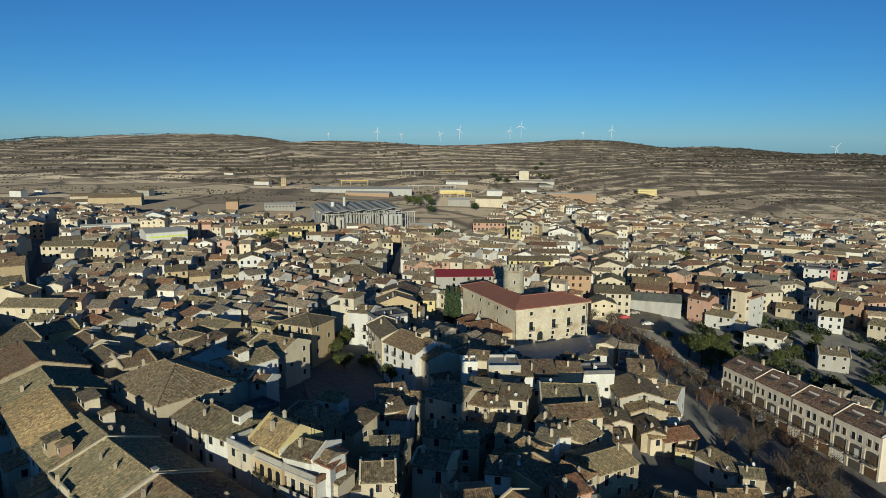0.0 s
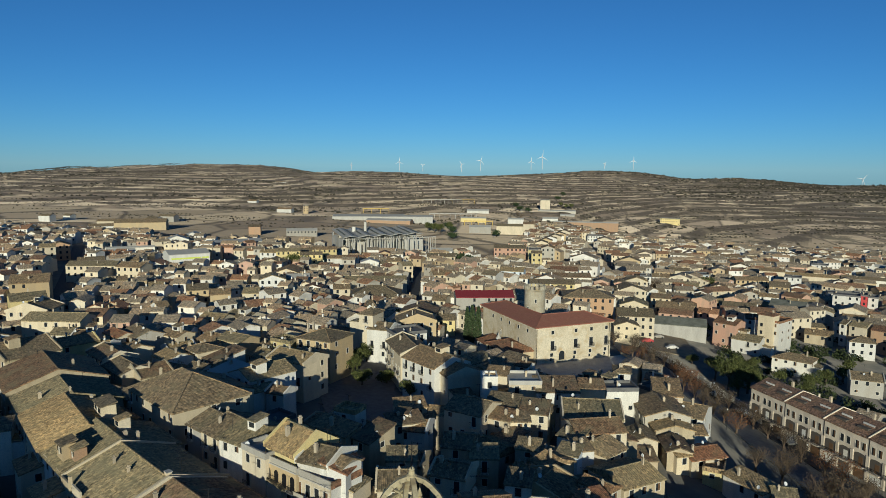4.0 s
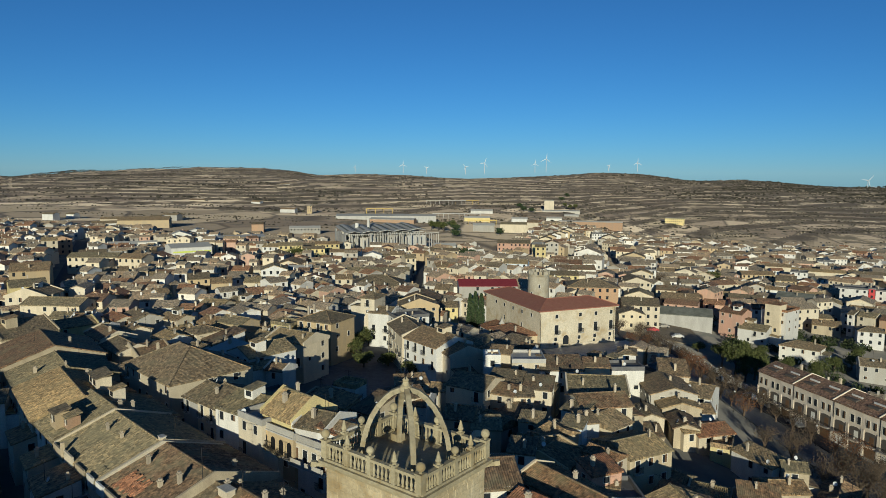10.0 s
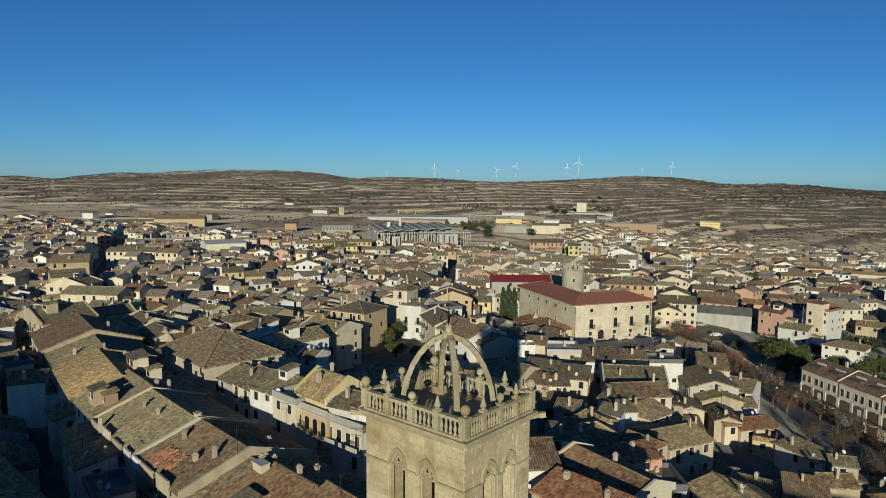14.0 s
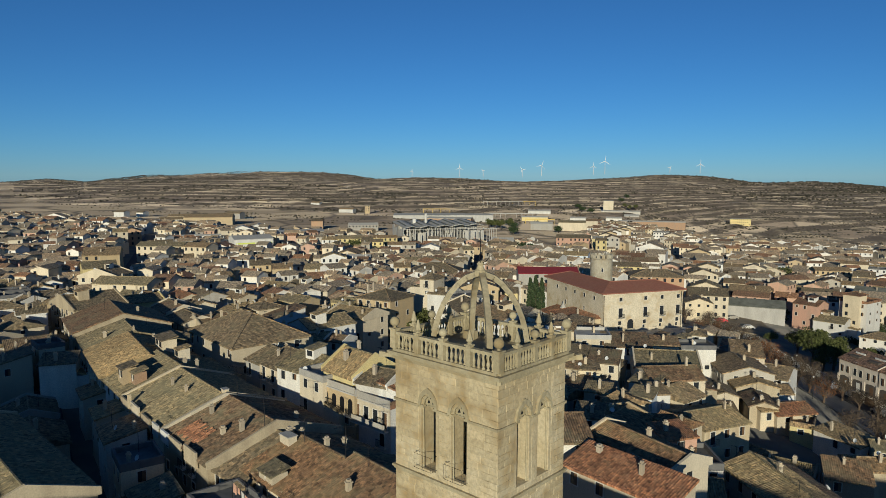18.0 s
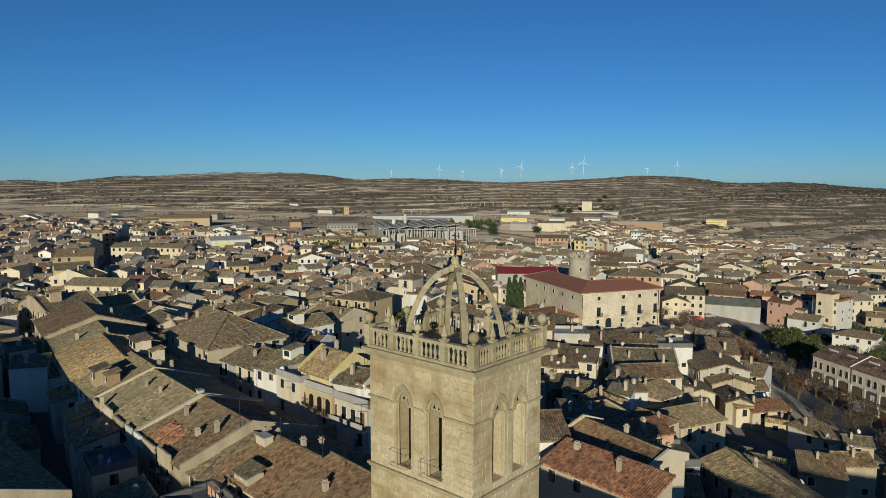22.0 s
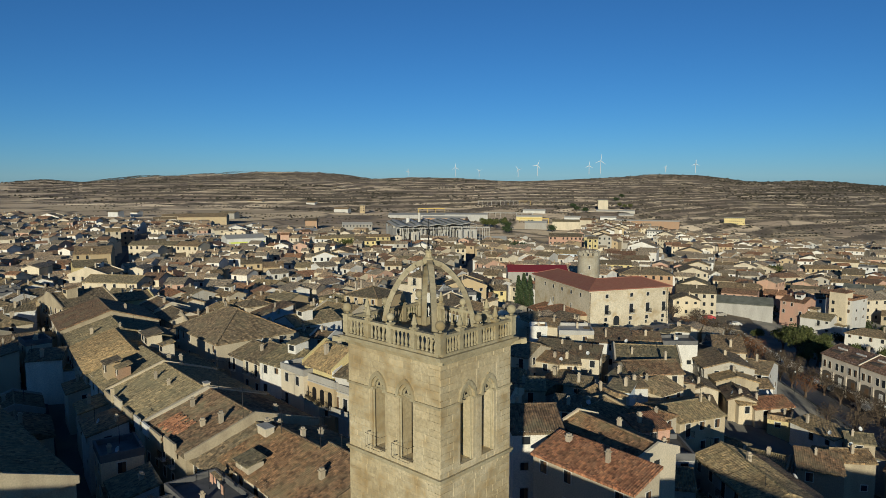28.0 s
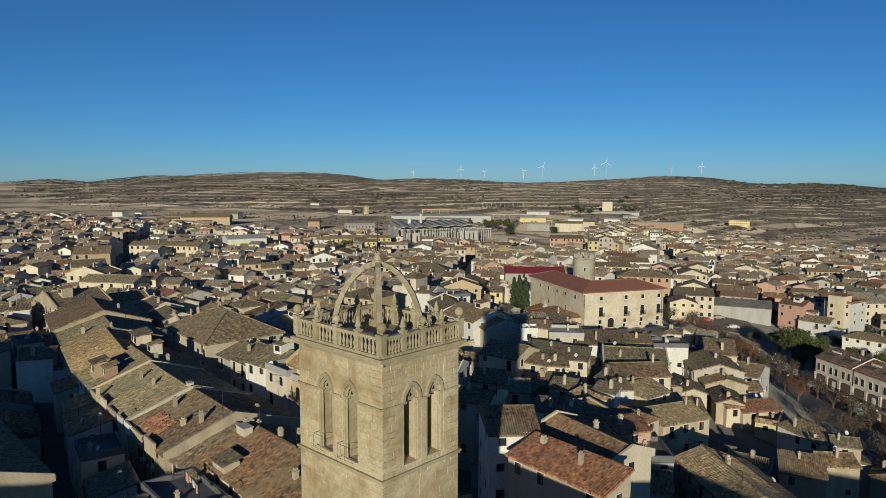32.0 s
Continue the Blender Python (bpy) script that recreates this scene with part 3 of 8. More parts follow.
def roof_geo(w, d, kind, rise, over, thick=0.22, ribs=False):
    """A roof on a w (ridge along x) by d plan, eaves at z 0."""
    g = Geo()
    a, b = w / 2 + over * 0.5, d / 2 + over
    drop = rise * over / (d / 2)
    if kind == "gable" and ribs:
        # rows of half-round tiles running down both slopes
        n = int(2 * a / 0.13 / 2) * 2
        rows = [-b, -b * 0.66, -b * 0.33, 0, b * 0.33, b * 0.66, b]
        verts, c = [], n + 1
        slump = [random.uniform(-0.035, 0.035) for _ in range(int(n / 5) + 2)]
        for r, y in enumerate(rows):
            for k in range(c):
                x = -a + 2 * a * k / n
                sag = 0.07 * math.sin(math.pi * k / n) * (1 - abs(y) / b) + slump[int(k / 5)] * (1 if r not in (3,) else 0.3)
                z = rise - (rise + drop) * abs(y) / b - sag + (0.04 if k % 2 else -0.03) + random.uniform(-0.012, 0.012)
                verts.append((x, y + (random.uniform(-0.05, 0.03) if y in (-b, b) else 0), z))
        m = len(verts)
        verts += [(x, y, z) for y, z in ((-b, -drop - thick), (b, -drop - thick)) for x in (-a, a)]
        faces = [(r * c + k, r * c + k + 1, (r + 1) * c + k + 1, (r + 1) * c + k) for r in range(len(rows) - 1) for k in range(n)]
        e = (len(rows) - 1) * c
        faces += [tuple(range(n, -1, -1)) + (m, m + 1), tuple(range(e, e + n + 1)) + (m + 3, m + 2)]
        faces += [tuple(r * c for r in range(len(rows))) + (m + 2, m), tuple(r * c + n for r in range(len(rows) - 1, -1, -1)) + (m + 1, m + 3), (m, m + 2, m + 3, m + 1)]
        g.add(verts, faces)
    elif kind == "gable":
        n = max(2, int(w / 1.2))
        xs = [-a + 2 * a * k / n for k in range(n + 1)]
        sag = [0.06 * math.sin(math.pi * k / n) + random.uniform(-0.02, 0.02) for k in range(n + 1)]
        top = [(x, -b, -drop + random.uniform(-0.03, 0.03)) for x in xs] + [(x, 0, rise - sg) for x, sg in zip(xs, sag)] + [(x, b, -drop + random.uniform(-0.03, 0.03)) for x in xs]
        verts = top + [(x, y, z - thick) for x, y, z in top]
        c, m = n + 1, 3 * (n + 1)
        faces = []
        for k in range(n):
            for r in (0, c):
                quad = (r + k, r + k + 1, r + c + k + 1, r + c + k)
                faces += [quad, tuple(i + m for i in quad)[::-1]]
            faces += [(k + 1, k, k + m, k + 1 + m), (2 * c + k, 2 * c + k + 1, 2 * c + k + 1 + m, 2 * c + k + m)]
        for r in (0, c):
            faces += [(r, r + c, r + c + m, r + m), (r + n, r + n + m, r + c + n + m, r + c + n)]
        g.add(verts, faces)
    elif kind == "shed":
        drop = rise * over / d
        v = [(-a, -b, -drop), (a, -b, -drop), (a, b, rise + drop), (-a, b, rise + drop)]
        g.add(v + [(x, y, z - thick) for x, y, z in v], [(0, 1, 2, 3), (7, 6, 5, 4), (0, 4, 5, 1), (1, 5, 6, 2), (2, 6, 7, 3), (3, 7, 4, 0)])
    elif kind == "hip":
        a = w / 2 + over
        r = max(w / 2 - d / 2, 0.01)
        e = [(-a, -b, -drop), (a, -b, -drop), (a, b, -drop), (-a, b, -drop)]
        v = e + [(-r, 0, rise), (r, 0, rise)] + [(x, y, z - thick) for x, y, z in e]
        g.add(v, [(0, 1, 5, 4), (1, 2, 5), (2, 3, 4, 5), (3, 0, 4), (6, 7, 1, 0), (7, 8, 2, 1), (8, 9, 3, 2), (9, 6, 0, 3), (9, 8, 7, 6)])
    else:
        p, q = (w / 2 + 0.05, d / 2 + 0.05), (w / 2 - 0.22, d / 2 - 0.22)
        loops = [[(sx * r[0], sy * r[1], z) for sx, sy in ((-1, -1), (1, -1), (1, 1), (-1, 1))] for r, z in ((p, -0.25), (p, 0.6), (q, 0.6), (q, 0.02))]
        g.add(sum(loops, []), [(4 * l + k, 4 * l + (k + 1) % 4, 4 * l + 4 + (k + 1) % 4, 4 * l + 4 + k) for l in range(3) for k in range(4)] + [(12, 13, 14, 15)])
    return g


def house(x, y, w, d, rot, eave, wall="cream", tile="tile_brown", kind="gable", along="x", rise=None, detail=2, over=0.3, group="houses of the old town", label="", name="house", chimneys=1, storey=2.7, balcony=0.25, base=None, upstand=None, loft=True, parapet=False, ribs=None):
    """One house: x, y its middle, w along its street front (local -y side), d its depth, eave its height above sea level of the plan."""
    ca, sa = math.cos(radians(rot)), math.sin(radians(rot))
    corners = [(x + ca * sx * w / 2 - sa * sy * d / 2, y + sa * sx * w / 2 + ca * sy * d / 2) for sx in (-1, 1) for sy in (-1, 1)]
    low = min(gz(*c) for c in corners) - 0.4 if base is None else base
    high = max(eave - low, 2.2)
    home = new(name)
    home.matrix_basis = pose(x, y, low, 0, 0, rot)
    names = {"cream": "cream", "white": "white", "ochre": "ochre", "yellow": "yellow", "pink": "pink", "brick": "orange brick", "grey": "grey", "rubble": "rubble stone", "blue": "pale blue", "concrete": "concrete", "castle": "pale stone"}
    roofs = {"tile_brown": "weathered brown tile roof", "tile_grey": "lichen-grey tile roof", "tile_orange": "faded orange tile roof", "tile_red": "red tile roof", "tile_fresh": "bright red tile roof", "sheet": "grey sheet roof", "sheet_green": "mossy sheet roof", "maroon": "maroon roof", "crimson": "crimson roof", "paving": "flat terrace roof"}
    noun = {"works_shed": "works shed", "apartment_block": "apartment block", "villa": "villa in a garden"}.get(name, "plastered town house")
    tagged(home, label or f"{names.get(wall, wall)} {noun} under a {roofs.get(tile, 'tile roof')}", {"works_shed": "shed", "apartment_block": "apartment block", "villa": "villa"}.get(name, "house"), group)
    pitch = 0.35
    span = d if along == "x" else w
    if rise is None:
        rise = pitch * span / 2 if kind in ("gable", "hip") else (0.22 * span if kind == "shed" else 0)
    g = Geo()
    g.box(-w / 2, -d / 2, 0, w / 2, d / 2, high - 0.02)
    if kind == "gable":
        if along == "x":
            for s in (-1, 1):
                g.add([(s * (w / 2 - e), yy, zz) for e in (0, 0.25) for yy, zz in ((-d / 2, high - 0.03), (d / 2, high - 0.03), (0, high + rise - 0.2))], [(0, 1, 2), (5, 4, 3), (0, 3, 4, 1), (1, 4, 5, 2), (2, 5, 3, 0)])
        else:
            for s in (-1, 1):
                g.add([(xx, s * (d / 2 - e), zz) for e in (0, 0.25) for xx, zz in ((-w / 2, high - 0.03), (w / 2, high - 0.03), (0, high + rise - 0.2))], [(0, 1, 2), (5, 4, 3), (0, 3, 4, 1), (1, 4, 5, 2), (2, 5, 3, 0)])
    elif kind == "shed":
        t = rise - 0.15
        g.add([(-w / 2, -d / 2, high - 0.03), (w / 2, -d / 2, high - 0.03), (w / 2, d / 2, high - 0.03), (-w / 2, d / 2, high - 0.03), (w / 2, d / 2, high + t), (-w / 2, d / 2, high + t)], [(1, 2, 4), (0, 5, 3), (2, 3, 5, 4)])
    put("wall", g, M[wall], home)
    rw, rd = (w, d) if along == "x" else (d, w)
    roof = put("roof", roof_geo(rw, rd, kind, rise, over, 0.22, (detail >= 2 and y < 108 and tile.startswith("tile")) if ribs is None else ribs), M[tile], home, pose(0, 0, high, 0, 0, 0 if along == "x" else 90))
    if kind == "gable" and detail >= 2:
        put("ridge_tiles", Geo().beam((-rw / 2 - 0.2, 0, rise - 0.03), (rw / 2 + 0.2, 0, rise - 0.03), 0.13, n=6), M[tile], roof)
    if kind == "hip":
        r = max(rw / 2 - rd / 2, 0.01)
        k, drop = over, rise * over / (rd / 2)
        for sx in (-1, 1):
            for sy in (-1, 1):
                put("hip_tiles", Geo().beam((sx * (rw / 2 + k), sy * (rd / 2 + k), -drop), (sx * r, 0, rise), 0.13, n=6), M[tile], roof)
    if detail >= 1:
        floors = max(1, int((high - 0.4) / storey))
        sides = [(0, w, d / 2)] + ([(90, d, w / 2), (-90, d, w / 2)] if detail >= 2 else [])
        for turn, length, off in sides:
            n = max(1, int(length / 2.4)) if turn == 0 else max(1, int(length / 4.0))
            row = Geo()
            for fl in range(floors):
                if detail == 1 and fl < floors - 4:
                    continue
                if detail == 1 and y > 240:
                    z1 = high - 0.55 - fl * storey
                    for k in range(n):
                        if random.random() > 0.12 and z1 > 1.4:
                            cx = -length / 2 + (k + 0.5) * length / n
                            row.box(cx - 0.45, -off - 0.03, z1 - 1.25, cx + 0.45, -off + 0.05, z1)
                    continue
                for k in range(n):
                    if random.random() < (0.3 if turn == 0 else 0.45):
                        continue
                    top = high - 0.55 - fl * storey
                    style = "balcony" if (random.random() < balcony and detail >= 2 and fl < floors - 1 and turn == 0) else ("shutter" if random.random() < 0.35 else "plain")
                    wh = 1.75 if style == "balcony" else (1.15 if random.random() < 0.7 else 0.8)
                    px = -length / 2 + (k + 0.5) * length / n + random.uniform(-0.15, 0.15)
                    m = pose(0, 0, 0, 0, 0, turn) @ pose(px, -off, top - wh, 0, 0, 180)
                    if top - wh > 0.3:
                        add_window(home, m, 0.8, wh, style, detail >= 2)
            if row.v:
                tagged(put("glazing", row, M["pane"], home), kind="stuff")
    for c in range(chimneys):
        cx, cy = random.uniform(-w / 2 + 0.8, w / 2 - 0.8), random.uniform(-d * 0.3, d * 0.3)
        up = rise * (1 - abs(cy if along == "x" else cx) / (span / 2)) if kind in ("gable", "hip") else rise * 0.5
        chimney_part(home, cx, cy, high + max(up, 0), random.uniform(0.5, 1.1), random.uniform(0.28, 0.5))
    if detail >= 2 and kind == "gable" and (random.random() < 0.3 if upstand is None else upstand):
        # low party walls that stand up along the gable edges
        for sx in (-1, 1):
            x0, x1 = sx * (rw / 2 + 0.02), sx * (rw / 2 + 0.30)
            v = [(xx, yy, zz) for xx in (x0, x1) for yy, zz in ((-rd / 2 - 0.2, -0.5), (rd / 2 + 0.2, -0.5), (rd / 2 + 0.2, 0.2), (0, rise + 0.32), (-rd / 2 - 0.2, 0.2))]
            f = [(0, 1, 2, 3, 4), (9, 8, 7, 6, 5), (4, 3, 8, 9), (3, 2, 7, 8), (0, 4, 9, 5), (1, 6, 7, 2), (0, 5, 6, 1)]
            put("party_wall", Geo().add(v, f), M[wall], roof)
    if loft and detail >= 2 and kind == "gable" and span > 5.5 and random.random() < 0.2:
        # a small roof loggia or loft hut
        px, py, bw, bd = random.uniform(-w * 0.25, w * 0.25), random.uniform(-d * 0.2, d * 0.2), random.uniform(1.6, 2.8), random.uniform(1.5, 2.4)
        hut = put("loft", Geo().box(px - bw / 2, py - bd / 2, high + 0.2, px + bw / 2, py + bd / 2, high + rise + 0.95), M[random.choice(("cream", "white", wall))], home)
        put("loft_roof", roof_geo(bw, bd, "shed", 0.35, 0.2, 0.14), M[tile if tile.startswith("tile") else "tile_brown"], hut, pose(px, py, high + rise + 0.97))
        put("loft_opening", Geo().box(px - bw * 0.3, py - bd / 2 - 0.02, high + rise - 0.1, px + bw * 0.3, py - bd / 2 + 0.05, high + rise + 0.65), M["pane"], hut)
    if detail >= 2 and random.random() < 0.3:
        # a lower lean-to against one side
        sx, aw, ad, ah = random.choice((-1, 1)), random.uniform(2.0, 3.2), random.uniform(3.0, min(5.0, d)), high - random.uniform(1.6, 3.4)
        cx, cy = sx * (w / 2 + aw / 2), random.uniform(-0.5, 0.5) * (d - ad)
        annex = put("annex_wall", Geo().box(cx - aw / 2, cy - ad / 2, 0, cx + aw / 2, cy + ad / 2, ah), M[random.choice(("cream", "white", "rubble", wall))], home)
        put("annex_roof", roof_geo(ad, aw, "shed", 0.5, 0.2, 0.15), M[random.choice(("tile_brown", "tile_grey", "tile_orange"))], annex, pose(cx, cy, ah, 0, 0, 90 if sx > 0 else -90))
    if detail >= 2:
        def roof_z(px, py):
            return high + (max(rise * (1 - abs(py if along == "x" else px) / (span / 2)), 0) if kind in ("gable", "hip") else 0.0)
        if random.random() < 0.25:
            px, py = random.uniform(-w * 0.4, w * 0.4), random.uniform(-d * 0.45, d * 0.1)
            z = roof_z(px, py)
            mast = put("aerial", Geo().beam((px, py, z - 0.3), (px, py, z + 0.7), 0.025, n=4), M["iron"], home)
            put("satellite_dish", DISH, None, mast, pose(px, py - 0.05, z + 0.55, 62, 0, random.uniform(-40, 40)))
        if random.random() < 0.5:
            px, py = random.uniform(-w * 0.4, w * 0.4), random.uniform(-d * 0.3, d * 0.3)
            z, t = roof_z(px, py), random.uniform(1.8, 3.0)
            g = Geo().beam((px, py, z - 0.3), (px, py, z + t), 0.03, n=4)
            for k in range(6):
                g.beam((px - 0.6 + 0.24 * k, py - 0.28, z + t - 0.1), (px - 0.6 + 0.24 * k, py + 0.28, z + t - 0.1), 0.015, n=3)
            g.beam((px - 0.75, py, z + t - 0.1), (px + 0.75, py, z + t - 0.1), 0.02, n=3)
            put("television_aerial", g, M["iron"], home)
    if parapet:
        # broken white parapet with piers along the rear eave
        k, x0 = 0, -w / 2 + 0.2
        while x0 < w / 2 - 1.2:
            x1 = min(x0 + random.uniform(1.6, 3.6), w / 2 - 0.2)
            wall_top = high + random.choice((0.25, 0.35, 0.6))
            put("eave_parapet", Geo().box(x0, -d / 2 - 0.42, high - 1.1, x1, -d / 2 - 0.2, wall_top), M[random.choice(("white", "cream", "rubble"))], home)
            if random.random() < 0.35:
                put("parapet_pier", Geo().box(x1 - 0.15, -d / 2 - 0.5, high - 0.9, x1 + 0.2, -d / 2 - 0.1, high + random.uniform(0.7, 1.4)), M["rubble"], home)
            x0 = x1 + random.uniform(0.1, 1.2)
    TAKEN.append((x, y, w, d, rot))
    return home


DISH = Geo().lathe([(0.02, 0.0), (0.16, 0.02), (0.26, 0.07), (0.32, 0.13), (0.30, 0.14), (0.16, 0.05), (0.02, 0.02)], 14).mesh("satellite_dish", M["dish"])


TAKEN = []


def loggia(home, w, d, eave, paint="ochre"):
    """The top storey on the street side: arched doors or a balcony, a cornice and a roof terrace with a parapet."""
    high, face = eave - home.matrix_basis.translation.z, -d / 2 - 0.16
    arched = paint == "ochre"
    put("upper_wall", Geo().box(-w / 2, face, high - 3.0, w / 2, -d / 2 + 0.02, high - 0.12), M[paint], home)
    put("cornice", Geo().box(-w / 2 - 0.04, face - 0.14, high - 0.12, w / 2 + 0.04, -d / 2 + 0.3, high + 0.04), M["concrete"], home)
    put("parapet", Geo().box(-w / 2, face, high + 0.04, w / 2, face + 0.16, high + 0.85), M["grey"], home)
    for k in range(4):
        x = -w / 2 + (k + 0.5) * w / 4
        if arched:
            door = put("arched_door", arched_opening(0.85, 2.05), M["iron"], home, pose(x, face, high - 2.75), "dark arched balcony door")
            slab = put("balcony", Geo().box(-0.65, -0.5, -0.1, 0.65, 0.0, 0.02), M["concrete"], home, pose(x, face, high - 2.78))
            put("railing", comb(-0.63, 0.63, 0.02, 0.85, 0.9, 8, -0.48, -0.44, 0.02), M["iron"], slab)
        else:
            add_window(home, pose(x, face, high - 2.65, 0, 0, 180), 0.8, 1.9, "plain" if k % 3 else "shutter")
    if arched:
        put("terrace_floor", Geo().box(-w / 2 + 0.1, face + 0.2, high + 0.05, w / 2 - 0.1, d / 2 - 0.1, high + 0.12), M["tile_russet"], home, None, "red-brown tiled terrace floor")
    else:
        slab = put("balcony", Geo().box(-w / 2 + 0.1, face - 0.75, high - 2.98, w / 2 - 0.1, face, high - 2.84), M["white"], home)
        put("balustrade", Geo().box(-w / 2 + 0.12, face - 0.74, high - 2.84, w / 2 - 0.12, face - 0.68, high - 1.95), M["grey"], slab)
        hut = put("terrace_hut", Geo().box(-0.6, -0.7, high, w / 2 - 0.1, d / 2, high + 1.9), M["white"], home, None, "small white hut on the roof terrace")
        put("hut_window", Geo().box(0.3, -0.75, high + 0.75, 1.6, -0.69, high + 1.6), M["recess"], hut)
        put("hut_roof", roof_geo(w / 2 + 0.5, d / 2 + 0.7, "gable", 0.7, 0.25), M["tile_brown"], hut, pose(w / 4 - 0.35, d / 4 - 0.35, high + 1.9))


# ---------- terrace houses with arched balconies ----------
def arched_opening(w, h):
    n = 10
    pts = [(-w / 2, 0.0), (w / 2, 0.0)] + [(w / 2 * math.cos(math.pi * k / n), h - 0.45 + 0.45 * math.sin(math.pi * k / n)) for k in range(n + 1)]
    g = Geo()
    m = len(pts)
    return g.add([(x, -0.02, z) for x, z in pts] + [(x, 0.1, z) for x, z in pts], [tuple(range(m))] + [(k, k + m, (k + 1) % m + m, (k + 1) % m) for k in range(m)])


def terrace_house(x, y, rot, eave):
    low = gz(x, y) - 0.3
    w, d, h = 11.15, 10.0, eave - low
    home = new("terrace_house")
    home.matrix_basis = pose(x, y, low, 0, 0, rot)
    tagged(home, "buff brick terrace house with arched balconies and garages", "house", "terrace row")
    g = Geo().box(-w / 2, -d / 2, 0, w / 2, d / 2, h)
    for s in (-1, 1):
        g.add([(s * (w / 2 - e), yy, zz) for e in (0, 0.25) for yy, zz in ((-d / 2, h - 0.02), (d / 2, h - 0.02), (0, h + 1.75))], [(0, 1, 2), (5, 4, 3), (0, 3, 4, 1), (1, 4, 5, 2), (2, 5, 3, 0)])
    put("wall", g, M["terrace"], home)
    roof = put("roof", roof_geo(w, d, "gable", 1.95, 0.3), M["tile_russet"], home, pose(0, 0, h))
    put("party_wall", Geo().add([(w / 2 + dx, yy, zz) for dx in (-0.12, 0.12) for yy, zz in ((-d / 2 - 0.3, h - 0.3), (d / 2, h - 0.3), (d / 2, h + 0.15), (0, h + 2.15), (-d / 2 - 0.3, h + 0.1))], [(0, 1, 2, 3, 4)[::-1], (5, 6, 7, 8, 9), (4, 3, 8, 9), (3, 2, 7, 8), (0, 4, 9, 5), (1, 6, 7, 2)]), M["terrace"], home)
    floor = (h - 0.5) / 3
    for b in range(3):
        cx = -w / 2 + (b + 0.5) * w / 3
        # flat plate, the balcony's inner shade given by its dark colour
        put("balcony_arch", arched_opening(2.7, floor - 0.45), M["recess"], home, pose(cx, -d / 2, floor + 0.1), "shaded arched balcony recess")
        for s in (-1, 1):
            put("pier", Geo().box(-0.22, -0.14, 0, 0.22, 0.0, 2 * floor - 0.2), M["terrace"], home, pose(cx + s * 1.75, -d / 2, 0))
        slab = put("balcony", Geo().box(-1.4, -0.85, -0.05, 1.4, 0.05, 0.1), M["terrace"], home, pose(cx, -d / 2, floor))
        put("railing", comb(-1.38, 1.38, 0.1, 0.95, 1.02, 12, -0.82, -0.77, 0.02), M["iron"], slab)
        put("balcony_door", Geo().box(-0.5, -0.05, 0.1, 0.5, 0.1, 2.0), M["white"] if b == 1 else M["shutter"], home, pose(cx + 0.3, -d / 2, floor))
        put("garage_door", Geo().box(-1.2, -0.05, 0, 1.2, 0.1, 2.2), (M["white"], M["recess"], M["shutter"])[b], home, pose(cx, -d / 2, 0.3))
        for s in (-1, 1):
            add_window(home, pose(cx + s * 0.8, -d / 2, 2 * floor + 0.45, 0, 0, 180), 0.85, 1.55, "shutter" if (b + s) % 2 else "plain")
    for dx in (-2.8, 2.6):
        # solid dark boxes stand for the shade in the terrace cuts
        cut = put("roof_terrace", Geo().box(dx - 1.3, -3.6, h + 0.15, dx + 1.3, -2.0, h + 0.95), M["recess"], home, None, "sunk roof terrace")
        put("terrace_wall", Geo().add([(dx - 1.35, -2.0, h + 0.7), (dx + 1.35, -2.0, h + 0.7), (dx + 1.35, -2.0, h + 1.5), (dx - 1.35, -2.0, h + 1.5), (dx - 1.35, -1.8, h + 0.7), (dx + 1.35, -1.8, h + 0.7), (dx + 1.35, -1.8, h + 1.5), (dx - 1.35, -1.8, h + 1.5)], [(0, 1, 2, 3), (7, 6, 5, 4), (3, 2, 6, 7), (0, 3, 7, 4), (1, 5, 6, 2)]), M["white"], cut)
    g = Geo().beam((-w / 2 + 0.1, -d / 2 - 0.06, 0), (-w / 2 + 0.1, -d / 2 - 0.06, h), 0.05, n=5)
    put("drainpipe", g, M["iron"], home)
    chimney_part(home, 0.3, 2.0, h + 1.2, 1.0, 0.5)
    TAKEN.append((x, y, w, d, rot))
    return home


# ---------- bell tower ----------
TL, TS = 6.4, 5.2
FLOOR_Z, SPRING_Z, SILL_Z, APEX_Z, BOTTOM_Z, HALF = 42.45, 40.05, 37.0, 40.85, 6.0, 0.47


def arch_top(u, half):
    """Height of a pointed arch over its spring at u from its middle."""
    r = half * 1.55
    return math.sqrt(max(r * r - (abs(u) + r - half) ** 2, 0))


def tower_wall(length, centres, thick=0.85):
    """One side with two pointed openings through it: local x along, y inwards, z up."""
    g, t = Geo(), APEX_Z + 0.25
    g.box(0, 0, BOTTOM_Z, length, thick, SILL_Z)
    g.box(0, 0, t, length, thick, FLOOR_Z - 0.3)
    edges = [0] + [e for c in centres for e in (c - HALF, c + HALF)] + [length]
    for k in range(0, len(edges), 2):
        g.box(edges[k], 0, SILL_Z, edges[k + 1], thick, t)
    for c in centres:
        n = 14
        for k in range(n):
            u0, u1 = -HALF + 2 * HALF * k / n, -HALF + 2 * HALF * (k + 1) / n
            h0, h1 = SPRING_Z + arch_top(u0, HALF), SPRING_Z + arch_top(u1, HALF)
            v = [(c + u, y, z) for y in (0, thick) for u, z in ((u0, h0), (u1, h1), (u1, t), (u0, t))]
            g.add(v, [(0, 1, 2, 3), (7, 6, 5, 4), (0, 4, 5, 1)])
    return g


